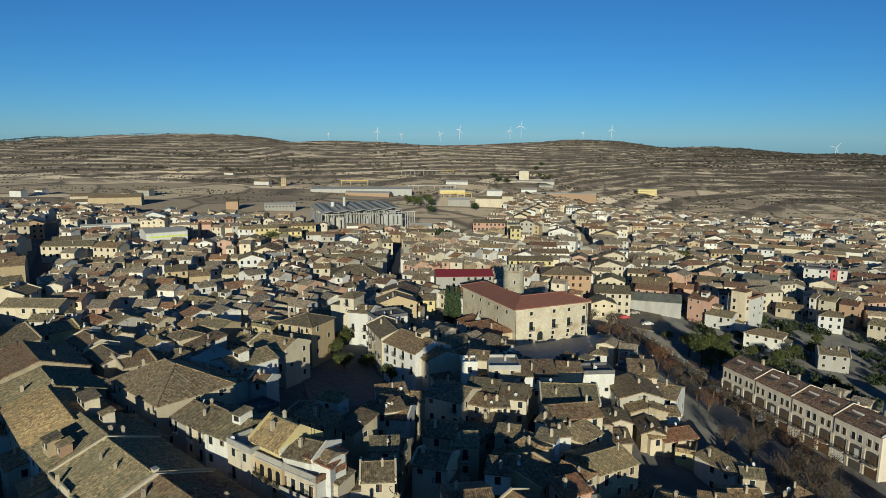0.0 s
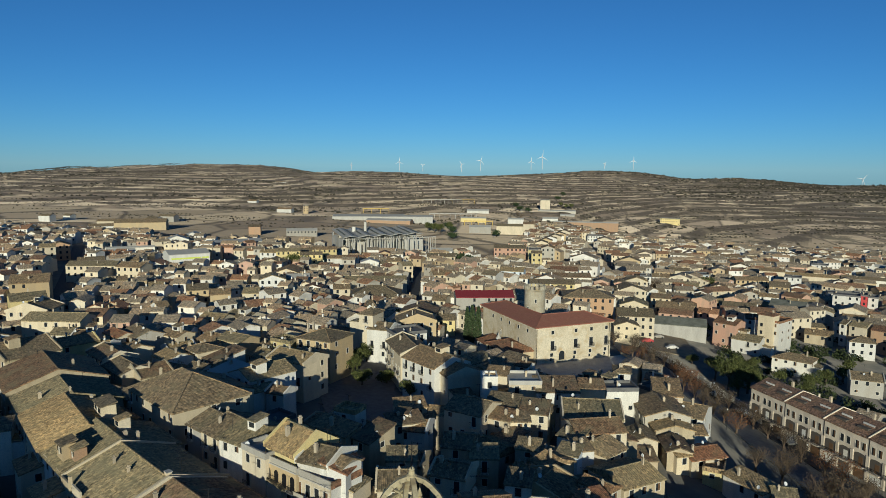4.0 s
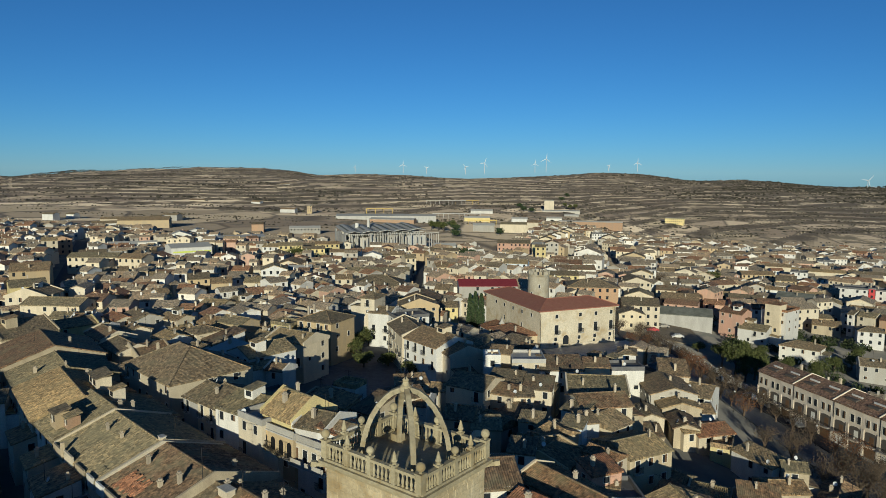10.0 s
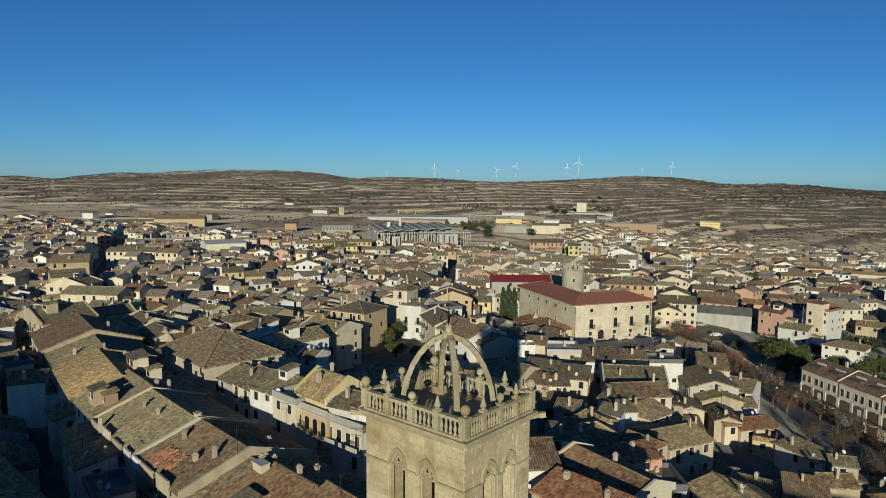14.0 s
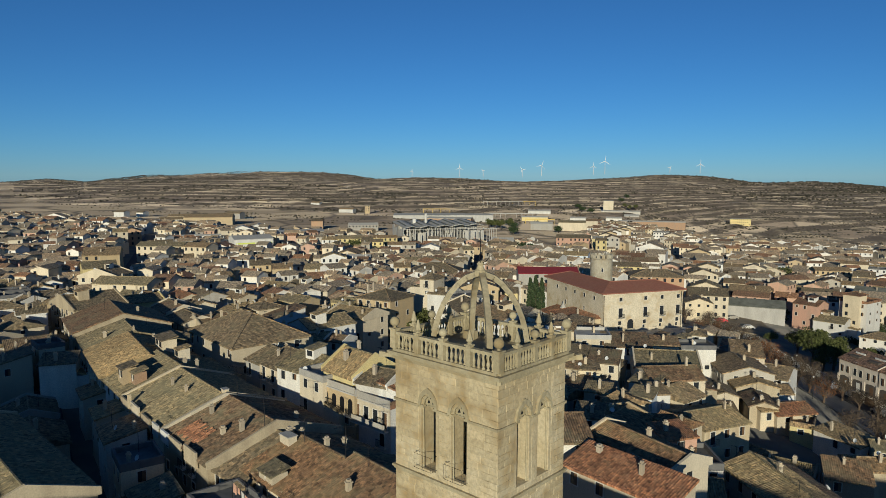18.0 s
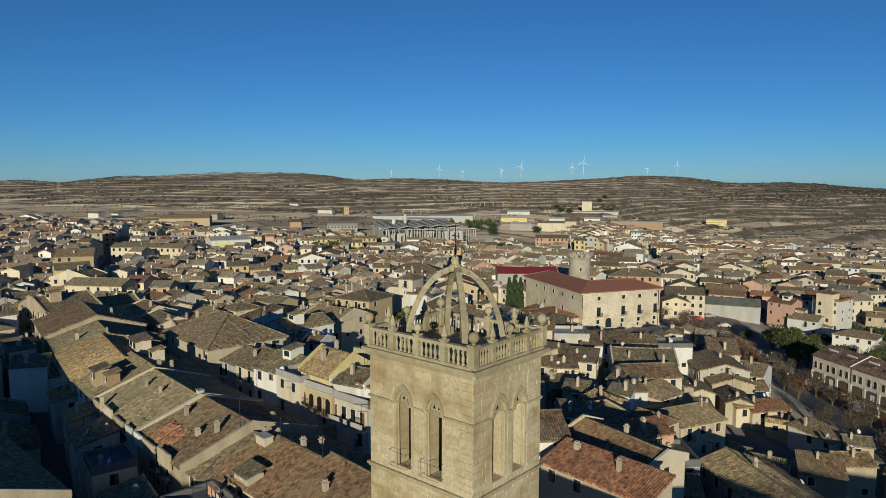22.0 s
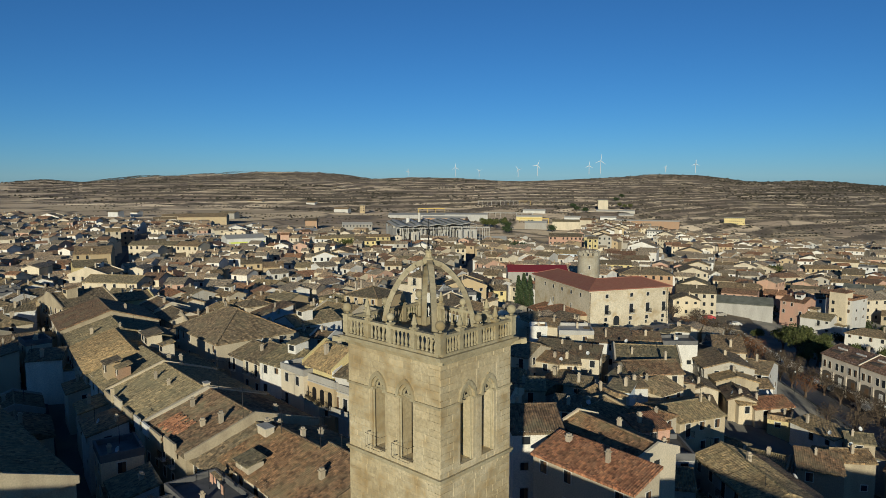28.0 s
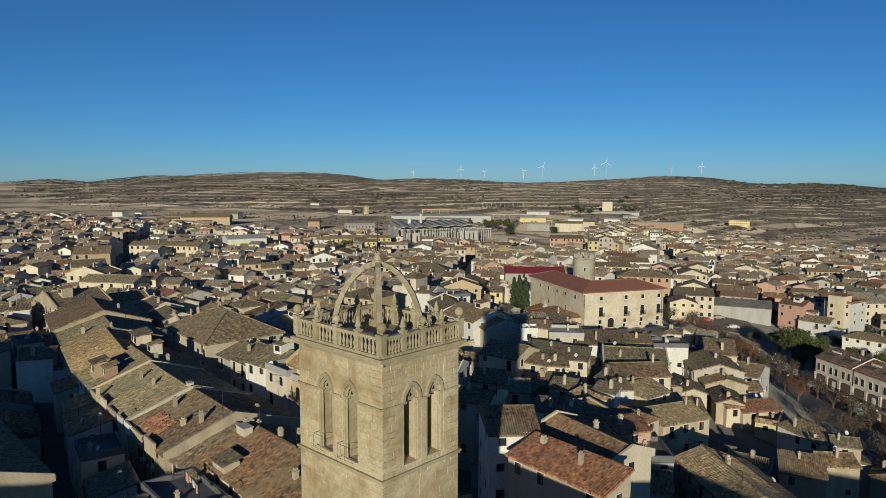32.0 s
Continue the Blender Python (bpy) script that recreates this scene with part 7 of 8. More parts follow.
# ---------- works hall with a forest of columns ----------
def works_hall():
    hall = new("works_hall")
    hall.matrix_basis = pose(-137, 399, 7.6, 0, 0, 28)
    tagged(hall, "half-built concrete works hall with thin columns and low folded roof", "industrial hall", "buildings of the outskirts")
    w, d, h = 53.0, 52.0, 11.0
    bay = w / 5
    for k in range(5):
        g = Geo()
        a, b = k * bay, (k + 1) * bay
        m, z0, z1 = a + bay * 0.45, h + 0.2 * k, h + 0.2 * k + 1.3
        front = 3 + 1.5 * k
        v = [(a, front, z0), (m, front - 2.5, z1), (b, front, z0), (a, d, z0 + 0.8), (m, d, z1 + 0.8), (b, d, z0 + 0.8)]
        g.add(v + [(x, y, z - 0.35) for x, y, z in v], [(0, 1, 4, 3), (1, 2, 5, 4), (0, 6, 7, 1), (1, 7, 8, 2), (6, 9, 10, 7), (7, 10, 11, 8)])
        roof = put("roof", g, M["sheet"], hall)
        for s in (0.25, 0.72):
            x0 = a + bay * s
            z = z0 + 1.3 * (s / 0.45 if s < 0.45 else (1 - s) / 0.55)
            put("skylight", Geo().add([(x0 - 0.7, 10, z + 0.2), (x0 + 0.7, 10, z + 0.2), (x0 + 0.7, d - 4, z + 0.9), (x0 - 0.7, d - 4, z + 0.9), (x0 - 0.7, 10, z - 0.1), (x0 + 0.7, 10, z - 0.1), (x0 + 0.7, d - 4, z + 0.6), (x0 - 0.7, d - 4, z + 0.6)], [(0, 1, 2, 3), (4, 5, 1, 0), (5, 6, 2, 1), (6, 7, 3, 2), (7, 4, 0, 3)]), M["sheet_green"], roof)
    for k in range(7):
        put("side_panel", Geo().box(-0.3, 4 + k * 6.8, 0, 0, 4 + k * 6.8 + 6.3, h - 0.5 - 0.8 * (k % 3)), M["concrete"], hall)
    put("back_wall", Geo().box(0, 26, 0, w, 26.4, h - 0.4), M["concrete"], hall)
    rng = random.Random(2)
    for j in range(3):
        x = rng.uniform(0, 2)
        while x < w:
            t = rng.uniform(0.22, 0.4)
            put("column", Geo().box(x - t, 2 + j * 6 - t, -2, x + t, 2 + j * 6 + t, h - rng.choice((0.4, 0.4, 0.6, 2.5, 4.0))), M["concrete"], hall)
            x += rng.choice((1.3, 1.6, 2.4, 3.6))
    for x0, x1, z in ((9, 20, 7.5), (24, 33, 6.0), (40, 52, 8.5)):
        put("wall_panel", Geo().box(x0, 7.5, 1.0, x1, 7.8, z), M["concrete"], hall)
    for j in (2, 14):
        put("beam", Geo().box(-0.3, j - 0.2, h - 1.0, w, j + 0.2, h - 0.55), M["concrete"], hall)
    for k in range(5):
        put("column", Geo().box(w + 1.2 + k * 1.9, 6 + k * 1.2, -3, w + 1.6 + k * 1.9, 6.4 + k * 1.2, h - rng.uniform(0.6, 2.5)), M["concrete"], hall)
    put("beam", Geo().box(w + 1, 9, h - 1.6, w + 9, 9.4, h - 1.1), M["concrete"], hall)
    put("flue", Geo().lathe([(0.9, 0), (0.9, 7.5)], 14, (19, 30, h)), M["white"], hall)
    put("flue", Geo().lathe([(1.3, 0), (1.3, 4)], 14, (12, 34, h)), M["white"], hall)


works_hall()
TAKEN.append((-122, 433, 74, 66, 29))
TAKEN.append((-106, 402, 56, 22, 29))


def concrete_frame(x, y, rot, bays, span, tall, mat, label, rows=2):
    """An open frame of posts and beams in a works yard."""
    t = new("yard_frame")
    t.matrix_basis = pose(x, y, gz(x, y) - 0.3, 0, 0, rot)
    tagged(t, label, "frame", "yard frames")
    for r in range(rows):
        for k in range(bays + 1):
            put("post", Geo().box(k * span - 0.18, r * 8 - 0.18, 0, k * span + 0.18, r * 8 + 0.18, tall), M[mat], t)
        put("beam", Geo().box(-0.6, r * 8 - 0.3, tall, bays * span + 0.6, r * 8 + 0.3, tall + 0.4), M[mat], t)
    TAKEN.append((x + bays * span / 2, y + 4, bays * span, 10, rot))


concrete_frame(-262, 838, 15, 3, 11, 6, "steel_yellow", "yellow gantry crane in the works yard")
concrete_frame(-172, 822, 10, 9, 6.5, 5.5, "concrete", "bare pale concrete frame in the works yard")
concrete_frame(-234, 1066, 10, 9, 7, 6.5, "concrete", "bare pale concrete frame in the works yard")
concrete_frame(-190, 1088, 10, 4, 9, 6.5, "steel_yellow", "yellow gantry crane in the works yard", 1)
concrete_frame(-112, 720, 8, 4, 7.5, 5, "steel_yellow", "yellow gantry crane in the works yard")


# ---------- promenade, castle terrace, garden wall ----------
def strip(name, line, wide, lift, mat, label, category, kind="structure", thick=0.12):
    """A paved band along a line of plan points, laid on the ground."""
    pts = []
    for (x0, y0), (x1, y1) in zip(line, line[1:]):
        n = max(2, int(math.hypot(x1 - x0, y1 - y0) / 3))
        pts += [(x0 + (x1 - x0) * k / n, y0 + (y1 - y0) * k / n) for k in range(n)]
    pts.append(line[-1])
    g, v = Geo(), []
    for i, (x, y) in enumerate(pts):
        a, b = pts[max(i - 1, 0)], pts[min(i + 1, len(pts) - 1)]
        d = Vector((b[0] - a[0], b[1] - a[1])).normalized()
        for s in (-1, 1):
            px, py = x - d.y * wide / 2 * s, y + d.x * wide / 2 * s
            v.append((px, py, gz(px, py) + lift))
    n = len(pts)
    v += [(x, y, z - thick - 0.3) for x, y, z in v]
    f = [(2 * k + 1, 2 * k, 2 * k + 2, 2 * k + 3) for k in range(n - 1)] + [(2 * k, 2 * n + 2 * k, 2 * n + 2 * k + 2, 2 * k + 2) for k in range(n - 1)] + [(2 * k + 1, 2 * k + 3, 2 * n + 2 * k + 3, 2 * n + 2 * k + 1) for k in range(n - 1)]
    g.add(v, f)
    return tagged(put(name, g, mat), label, category, kind=kind)


PROMENADE = [(16, 232), (27, 205), (37, 176), (44, 156), (52, 134), (62, 108), (72, 84)]
strip("pavement_promenade", PROMENADE, 9.0, 0.30, M["paving"], "pale gravel promenade between rows of trees", "pavement")
strip("road_promenade", [(x + 7.3, y + 2.6) for x, y in PROMENADE], 5.0, 0.22, M["asphalt"], "narrow asphalt road beside the promenade", "road")
strip("road_street", [(-14, 62), (-24, 66), (-42, 73.5), (-62, 85), (-80, 97), (-104, 116), (-135, 145), (-160, 190)], 5.0, 0.2, M["asphalt"], "asphalt street in shade between the houses", "road")
strip("road_alley", [(-40, 42), (-62, 61), (-90, 86), (-120, 112)], 3.5, 0.2, M["asphalt"], "narrow shaded alley", "road")
strip("pavement_square", [(-37, 124), (-46, 142), (-50, 166)], 17.0, 0.25, M["paving"], "paved town square in shade", "pavement")
strip("road_avenue", [(-135, 148), (-168, 194), (-230, 278), (-293, 362)], 6.0, 0.2, M["asphalt"], "straight asphalt street through the old town", "road")
strip("road_lane", [(-55, 231), (-68, 296), (-82, 361)], 4.5, 0.2, M["asphalt"], "narrow asphalt street between houses", "road")
strip("earth_car_park", [(22, 246), (44, 246)], 30.0, 0.25, M["earth"], "bare earth car park", "ground")


def garden_wall(line, tall, label):
    g = Geo()
    wall = new("garden_wall")
    tagged(wall, label, "wall")
    for (x0, y0), (x1, y1) in zip(line, line[1:]):
        n = max(1, int(math.hypot(x1 - x0, y1 - y0) / 3.2))
        for k in range(n):
            a, b = (x0 + (x1 - x0) * k / n, y0 + (y1 - y0) * k / n), (x0 + (x1 - x0) * (k + 1) / n, y0 + (y1 - y0) * (k + 1) / n)
            L, z = math.hypot(b[0] - a[0], b[1] - a[1]), min(gz(*a), gz(*b)) - 0.2
            m = pose(a[0], a[1], z, 0, 0, math.degrees(math.atan2(b[1] - a[1], b[0] - a[0])))
            panel = put("wall_panel", Geo().box(0, -0.12, 0, L, 0.12, tall + 0.2), M["concrete"], wall, m)
            put("wall_pier", Geo().box(-0.2, -0.2, 0, 0.2, 0.2, tall + 0.4), M["white"], panel)
    return wall


garden_wall([(22, 238), (36, 207), (44, 186), (48, 176.5)], 2.0, "pale rendered garden wall along the promenade")


def castle_terrace():
    t = new("castle_terrace")
    t.matrix_basis = pose(-7.28, 172.96, 4.6, 0, 0, 33.8)
    tagged(t, "grey paved terrace before the castle with a low parapet", "terrace")
    put("paving_slab", Geo().box(-2, -15, 0, 27, -0.16, 7.35), M["concrete"], t)
    put("parapet", Geo().box(-2, -15.4, 0, 27.4, -15.003, 8.0), M["rubble"], t)
    put("parapet", Geo().box(27.003, -15, 0, 27.4, 0, 8.0), M["rubble"], t)
    put("parapet_coping", Geo().box(-2, -15.5, 8.0, 27.5, -14.95, 8.1), M["frame"], t)


castle_terrace()


def roof_lantern(x, y, z):
    """A small white turret with a pointed cap, on the roof beside the castle."""
    t = new("roof_lantern")
    t.matrix_basis = pose(x, y, z, 0, 0, 20)
    tagged(t, "small white turret with a pointed grey cap beside the castle", "turret")
    put("drum", Geo().lathe([(0.75, 0), (0.75, 0.5), (0.62, 0.55), (0.62, 1.7), (0.8, 1.75), (0.8, 1.9)], 8), M["white"], t)
    put("cap", Geo().lathe([(0.85, 1.9), (0.3, 2.7), (0.06, 3.5), (0.02, 3.9)], 8), M["sheet"], t)
    for k in range(8):
        put("opening", Geo().box(-0.16, -0.6, 0.7, 0.16, -0.57, 1.5), M["pane"], t, pose(0, 0, 0, 0, 0, 45 * k + 22.5))


roof_lantern(-18.2, 183.2, 14.1)


def street_lamp(x, y):
    t = new("street_lamp")
    t.matrix_basis = pose(x, y, gz(x, y))
    tagged(t, "slim grey street lamp on the promenade", "street lamp", "street lamps")
    put("pole", Geo().beam((0, 0, 0), (0, 0, 4.6), 0.08, 0.05, n=7), M["iron"], t)
    put("lantern", Geo().lathe([(0.06, 4.6), (0.15, 4.68), (0.17, 4.9), (0.06, 5.0)], 8), M["dish"], t)


for x, y in ((33, 199), (39, 183), (45, 165), (51, 148), (58, 131), (29, 178), (37, 158)):
    street_lamp(x, y)


def car(x, y, rot, paint, label):
    c = new("car")
    c.matrix_basis = pose(x, y, gz(x, y) + 0.27, 0, 0, rot)
    tagged(c, label, "car", "parked cars")
    g = Geo()
    prof = [(-2.0, 0.35), (-2.05, 0.75), (-1.3, 0.9), (-0.75, 1.4), (0.95, 1.42), (1.6, 0.95), (2.05, 0.85), (2.05, 0.35)]
    n = len(prof)
    v = [(px, s * (0.82 - (0.16 if pz > 1 else 0)), pz) for s in (-1, 1) for px, pz in prof]
    g.add(v, [tuple(range(n)), tuple(range(n, 2 * n))[::-1]] + [(k, k + n, (k + 1) % n + n, (k + 1) % n) for k in range(n)])
    put("body", g, M[paint], c)
    for s in (-1, 1):
        g = Geo().add([(-0.95, s * 0.80, 0.95), (1.2, s * 0.80, 0.98), (0.85, s * 0.68, 1.36), (-0.65, s * 0.68, 1.36)], [(0, 1, 2, 3)])
        put("side_window", g, M["pane"], c)
        for wx in (-1.25, 1.3):
            put("wheel", Geo().beam((wx, s * 0.6, 0.32), (wx, s * 0.84, 0.32), 0.32, n=12), M["iron"], c)


for x, y, r, p, l in ((40.5, 187, -68, "white", "small white car parked by the promenade"), (44.8, 176, -68, "blue", "pale blue car parked by the promenade"), (50.5, 160, -68, "grey", "grey car parked by the promenade"), (28, 240, 10, "red", "red car on the earth car park"), (36, 238, 10, "white", "white car on the earth car park"), (33, 252, 12, "grey", "grey car on the earth car park")):
    car(x, y, r, p, l)


# ---------- the rest of the town ----------
def overlaps(x, y, w, d, rot, margin=0.3):
    """Whether a plan rectangle meets one that is already built."""
    def axes_of(r):
        return (math.cos(radians(r)), math.sin(radians(r))), (-math.sin(radians(r)), math.cos(radians(r)))
    for X, Y, W, D, R in TAKEN:
        if (X - x) ** 2 + (Y - y) ** 2 > ((w + W + d + D) / 2) ** 2:
            continue
        apart = False
        for ax in (*axes_of(rot), *axes_of(R)):
            dist = abs((X - x) * ax[0] + (Y - y) * ax[1])
            reach = sum(s / 2 * abs(v[0] * ax[0] + v[1] * ax[1]) for s, v in zip((w, d), axes_of(rot))) + sum(s / 2 * abs(v[0] * ax[0] + v[1] * ax[1]) for s, v in zip((W, D), axes_of(R)))
            if dist > reach + margin:
                apart = True
                break
        if not apart:
            return True
    return False


def clear(x, y, w, d, rot):
    TAKEN.append((x, y, w, d, rot))


HOUSES = list(TAKEN)


# open places: castle and its terrace, square, promenade, gardens, field, hall
clear(-7, 190, 40, 46, 33.8)
clear(6, 163, 22, 15, 33.8)
clear(-50, 142, 22, 44, 20)
clear(-40, 112, 9, 40, 10)
clear(-22, 110, 8, 40, 10)
clear(45, 158, 27, 165, 20.7)
clear(22, 215, 30, 50, 35)
clear(44, 240, 44, 34, 0)
clear(62, 196, 40, 24, -48)
clear(56, 120, 30, 60, 40)
clear(-120, 445, 90, 60, 5)
clear(-31, 262, 24, 12, 8)
clear(-8, 31, 18, 22, -27)
clear(0, 6, 26, 60, 0)
clear(-52, 76, 7, 90, 55)
clear(-80, 110, 7, 120, 55)
clear(-30, 420, 60, 36, 0)
clear(-230, 278, 10, 209, 37)
clear(20, 509, 8, 235, 3.7)
clear(-68, 296, 6, 133, 12)
clear(-152, 171, 7, 57, 36)
clear(19, 100, 26, 11, -20)
clear(18.5, 111.5, 18, 11, 12)
clear(14.6, 123, 6.5, 15, 0)
clear(-150, 330, 70, 30, 0)
clear(66, 214, 44, 40, -48)
clear(82, 232, 56, 44, -15)
clear(100, 200, 60, 60, -15)
clear(92, 256, 66, 40, -12)
clear(-176, 298, 44, 30, 27)
clear(-130, 265, 22, 16, 15)
clear(-222, 330, 40, 26, 27)
clear(-140, 350, 40, 22, 20)
clear(-235, 330, 40, 40, 0)
clear(-250, 440, 60, 50, 20)


def far_house(g, x, y, w, d, rot, eave, wall, tile, along, rng):
    """A distant house added to the joined mesh: walls, gabled roof, openings."""
    low = gz(x, y) - 1.0
    m = pose(x, y, low, 0, 0, rot)
    h = eave - low
    g.box(-w / 2, -d / 2, 0, w / 2, d / 2, h, wall, m)
    p = m if along == "x" else m @ pose(0, 0, 0, 0, 0, 90)
    rw, rd = (w, d) if along == "x" else (d, w)
    rise, o = 0.175 * rd, 0.3
    a, b = rw / 2 + 0.15, rd / 2 + o
    v = [(-a, -b, h - 0.08), (a, -b, h - 0.08), (a, 0, h + rise), (-a, 0, h + rise), (-a, b, h - 0.08), (a, b, h - 0.08)]
    v += [(x1, y1, z1 - 0.2) for x1, y1, z1 in v]
    g.add([p @ Vector(q) for q in v], [(0, 1, 2, 3), (3, 2, 5, 4), (0, 6, 7, 1), (4, 5, 11, 10), (1, 7, 8, 2), (2, 8, 11, 5), (0, 3, 9, 6), (3, 4, 10, 9)], tile)
    for s in (-1, 1):
        g.add([p @ Vector((s * rw / 2, yy, zz)) for yy, zz in ((-rd / 2, h), (rd / 2, h), (0, h + rise - 0.15))], [(0, 1, 2)], wall)
    for fl in range(max(1, int(h / 2.8))):
        n = max(1, int(w / 2.6))
        for k in range(n):
            if rng.random() < 0.2:
                continue
            cx, z1 = -w / 2 + (k + 0.5) * w / n, h - 0.6 - 2.8 * fl
            g.box(cx - 0.4, -d / 2 - 0.03, z1 - 1.2, cx + 0.4, -d / 2 + 0.05, z1, 7, m)
    if rng.random() < 0.5:
        cx, cy = rng.uniform(-w / 3, w / 3), rng.uniform(-d / 4, d / 4)
        g.box(cx - 0.2, cy - 0.2, h, cx + 0.2, cy + 0.2, h + rise + 0.7, wall, m)


def fill_town():
    rng = random.Random(11)
    walls = ["cream"] * 10 + ["white"] * 7 + ["ochre"] * 3 + ["grey"] * 3 + ["pink"] + ["rubble"] * 4
    roofs = ["tile_brown"] * 8 + ["tile_grey"] * 8 + ["tile_orange"] * 2
    made, joined = 0, Geo()
    v = 84.0
    while v < 760:
        u = -560.0
        while u < 360:
            w = rng.uniform(4.2, 7) if v < 330 else rng.uniform(5, 9.5)
            if u > 15 and v > 215:
                w = rng.uniform(7.5, 14)
            elif v > 225 and rng.random() < 0.09:
                w = rng.uniform(11, 19)
            base_rot = 14 if (u < -95 and v > 135) else -33 if u < -20 else (-12 if v > 230 else -37)
            x, y = u + w / 2 + rng.uniform(-1, 1), v + rng.uniform(-2, 2) + 14 * math.sin(u / 90 + v / 70)
            u += w + (rng.uniform(-0.2, 0.5) if rng.random() < 0.85 else rng.uniform(2, 6))
            limit = 430 if x < -150 else (430 if x < -40 else (760 if x < 60 else 740))
            if y > limit or y < 84 or abs(x / max(y, 1) + 0.38) > 0.98 or x > 25 + 0.42 * y:
                continue
            if y > 400 and rng.random() < 0.12 + 0.0008 * (y - 400):
                continue
            d = rng.uniform(5.5, 8) if not (u > 15 and v > 215) else rng.uniform(7.5, 10)
            rot = rng.choice((-12, -12, 22, -40, 62, 8)) + rng.uniform(-5, 5) if u > 15 and v > 215 else base_rot + rng.choice((0, 0, 0, 18, 30) if base_rot < 0 else (0, 0, 0, -14, 35)) + rng.uniform(-6, 6)
            near = -0.9 if y < 210 else -0.3
            if overlaps(x, y, w, d, rot, near):
                w, d = w * 0.7, d * 0.7
                if overlaps(x, y, w, d, rot, near):
                    continue
            h = rng.choice((5.2, 5.7, 6, 6.2, 6.6, 7.8)) if v < 330 else rng.choice((4.5, 5, 5.5, 6.5))
            h = h + rng.uniform(0.5, 2.5) if u > 15 and v > 215 else h
            kind = rng.choice(("gable",) * 8 + ("shed", "flat", "hip"))
            low, along = gz(x, y), rng.choice(("x", "x", "x", "x", "x", "y"))
            if made < NEAR_FILL:
                house(round(x, 1), round(y, 1), round(w, 1), round(d, 1), round(rot), round(low + h, 1), rng.choice(walls), rng.choice(roofs) if kind != "flat" else "paving", kind, along, detail=2 if y < 150 else 1, chimneys=2 if rng.random() < 0.4 else 1, balcony=0.15)
                made += 1
            else:
                clear(x, y, w, d, rot)
                far_house(joined, x, y, w, d, rot, low + h, rng.choice((0, 0, 0, 0, 1, 1, 1, 1, 1, 2, 3, 4)), rng.choice((5, 5, 5, 5, 6)), along, rng)
        v += 7.2 if v < 330 else 11
    tagged(put("far_houses", joined, [FAR[k] for k in ("cream", "white", "ochre", "grey", "pink", "tile_brown", "tile_orange", "pane")]), "distant cream and white town houses under brown tile roofs", "houses", kind="stuff")


NEAR_FILL = 90
fill_town()


# ---------- trees, scrub, turbines ----------
def clump(g, c, r, rng, n=26, size=0.35, flat=0.8):
    """Many small leaf quads scattered in a ball."""
    for _ in range(n):
        d = Vector((rng.gauss(0, 1), rng.gauss(0, 1), rng.gauss(0, 1))).normalized() * r * rng.uniform(0.45, 1.0) ** 0.6
        p = Vector(c) + Vector((d.x, d.y, d.z * flat))
        q = Euler((rng.uniform(0, 6), rng.uniform(0, 6), rng.uniform(0, 6))).to_matrix()
        s = size * rng.uniform(0.6, 1.3)
        v = [p + q @ Vector(k) for k in ((-s, -s * 0.6, 0), (s, -s * 0.5, 0.1 * s), (s * 0.7, s * 0.6, 0), (-s * 0.8, s * 0.5, 0.15 * s))]
        g.add(v, [(0, 1, 2, 3)])


def tree(x, y, tall, wide, leaf="green", label="", seed=0, dense=1.0, name="tree", bare=False, low=None):
    rng = random.Random(seed * 7 + int(x * 10))
    t = new(name)
    t.matrix_basis = pose(x, y, (gz(x, y) if low is None else low) - 0.1)
    tagged(t, label or "leafy tree", "tree", "trees")
    g = Geo()
    trunk = tall * (0.35 if not bare else 0.3)
    g.beam((0, 0, 0), (0.1, 0.05, trunk), 0.05 * wide + 0.06, 0.03 * wide + 0.04, n=7)
    tips = []
    for k in range(8 if not bare else 11):
        a, up = 2 * math.pi * k / 8 + rng.uniform(-0.3, 0.3), rng.uniform(0.55, 0.95)
        e = (math.cos(a) * wide * 0.38 * rng.uniform(0.5, 1), math.sin(a) * wide * 0.38 * rng.uniform(0.5, 1), tall * up)
        m = (e[0] * 0.4, e[1] * 0.4, trunk + (e[2] - trunk) * 0.5)
        g.beam((0.1, 0.05, trunk * rng.uniform(0.75, 1)), m, 0.025 * wide + 0.03, 0.06, n=5)
        g.beam(m, e, 0.06, 0.02, n=4)
        tips.append(e)
        if bare:
            for j in range(8):
                b = [e[i] + rng.uniform(-1, 1) * wide * 0.24 for i in range(2)] + [e[2] + rng.uniform(-0.1, 0.22) * tall]
                s = [m[i] + (e[i] - m[i]) * rng.uniform(0.2, 1) for i in range(3)]
                g.beam(s, b, 0.015, 0.006, n=3)
    put("trunk", g, M["bark" if not bare else "twig"], t)
    g = Geo()
    for e in tips + [(0, 0, tall * 0.85), (0, 0, tall * 0.6)]:
        clump(g, e, wide * 0.27, rng, int((70 if not bare else 22) * dense), 0.026 * wide * (1 if not bare else 0.5) + 0.04)
        for _ in range(2):
            o = (e[0] + rng.uniform(-1, 1) * wide * 0.2, e[1] + rng.uniform(-1, 1) * wide * 0.2, e[2] + rng.uniform(-0.12, 0.06) * tall)
            clump(g, o, wide * 0.2, rng, int((44 if not bare else 15) * dense), 0.024 * wide * (1 if not bare else 0.5) + 0.04)
    put("crown", g, M[leaf], t)
    return t


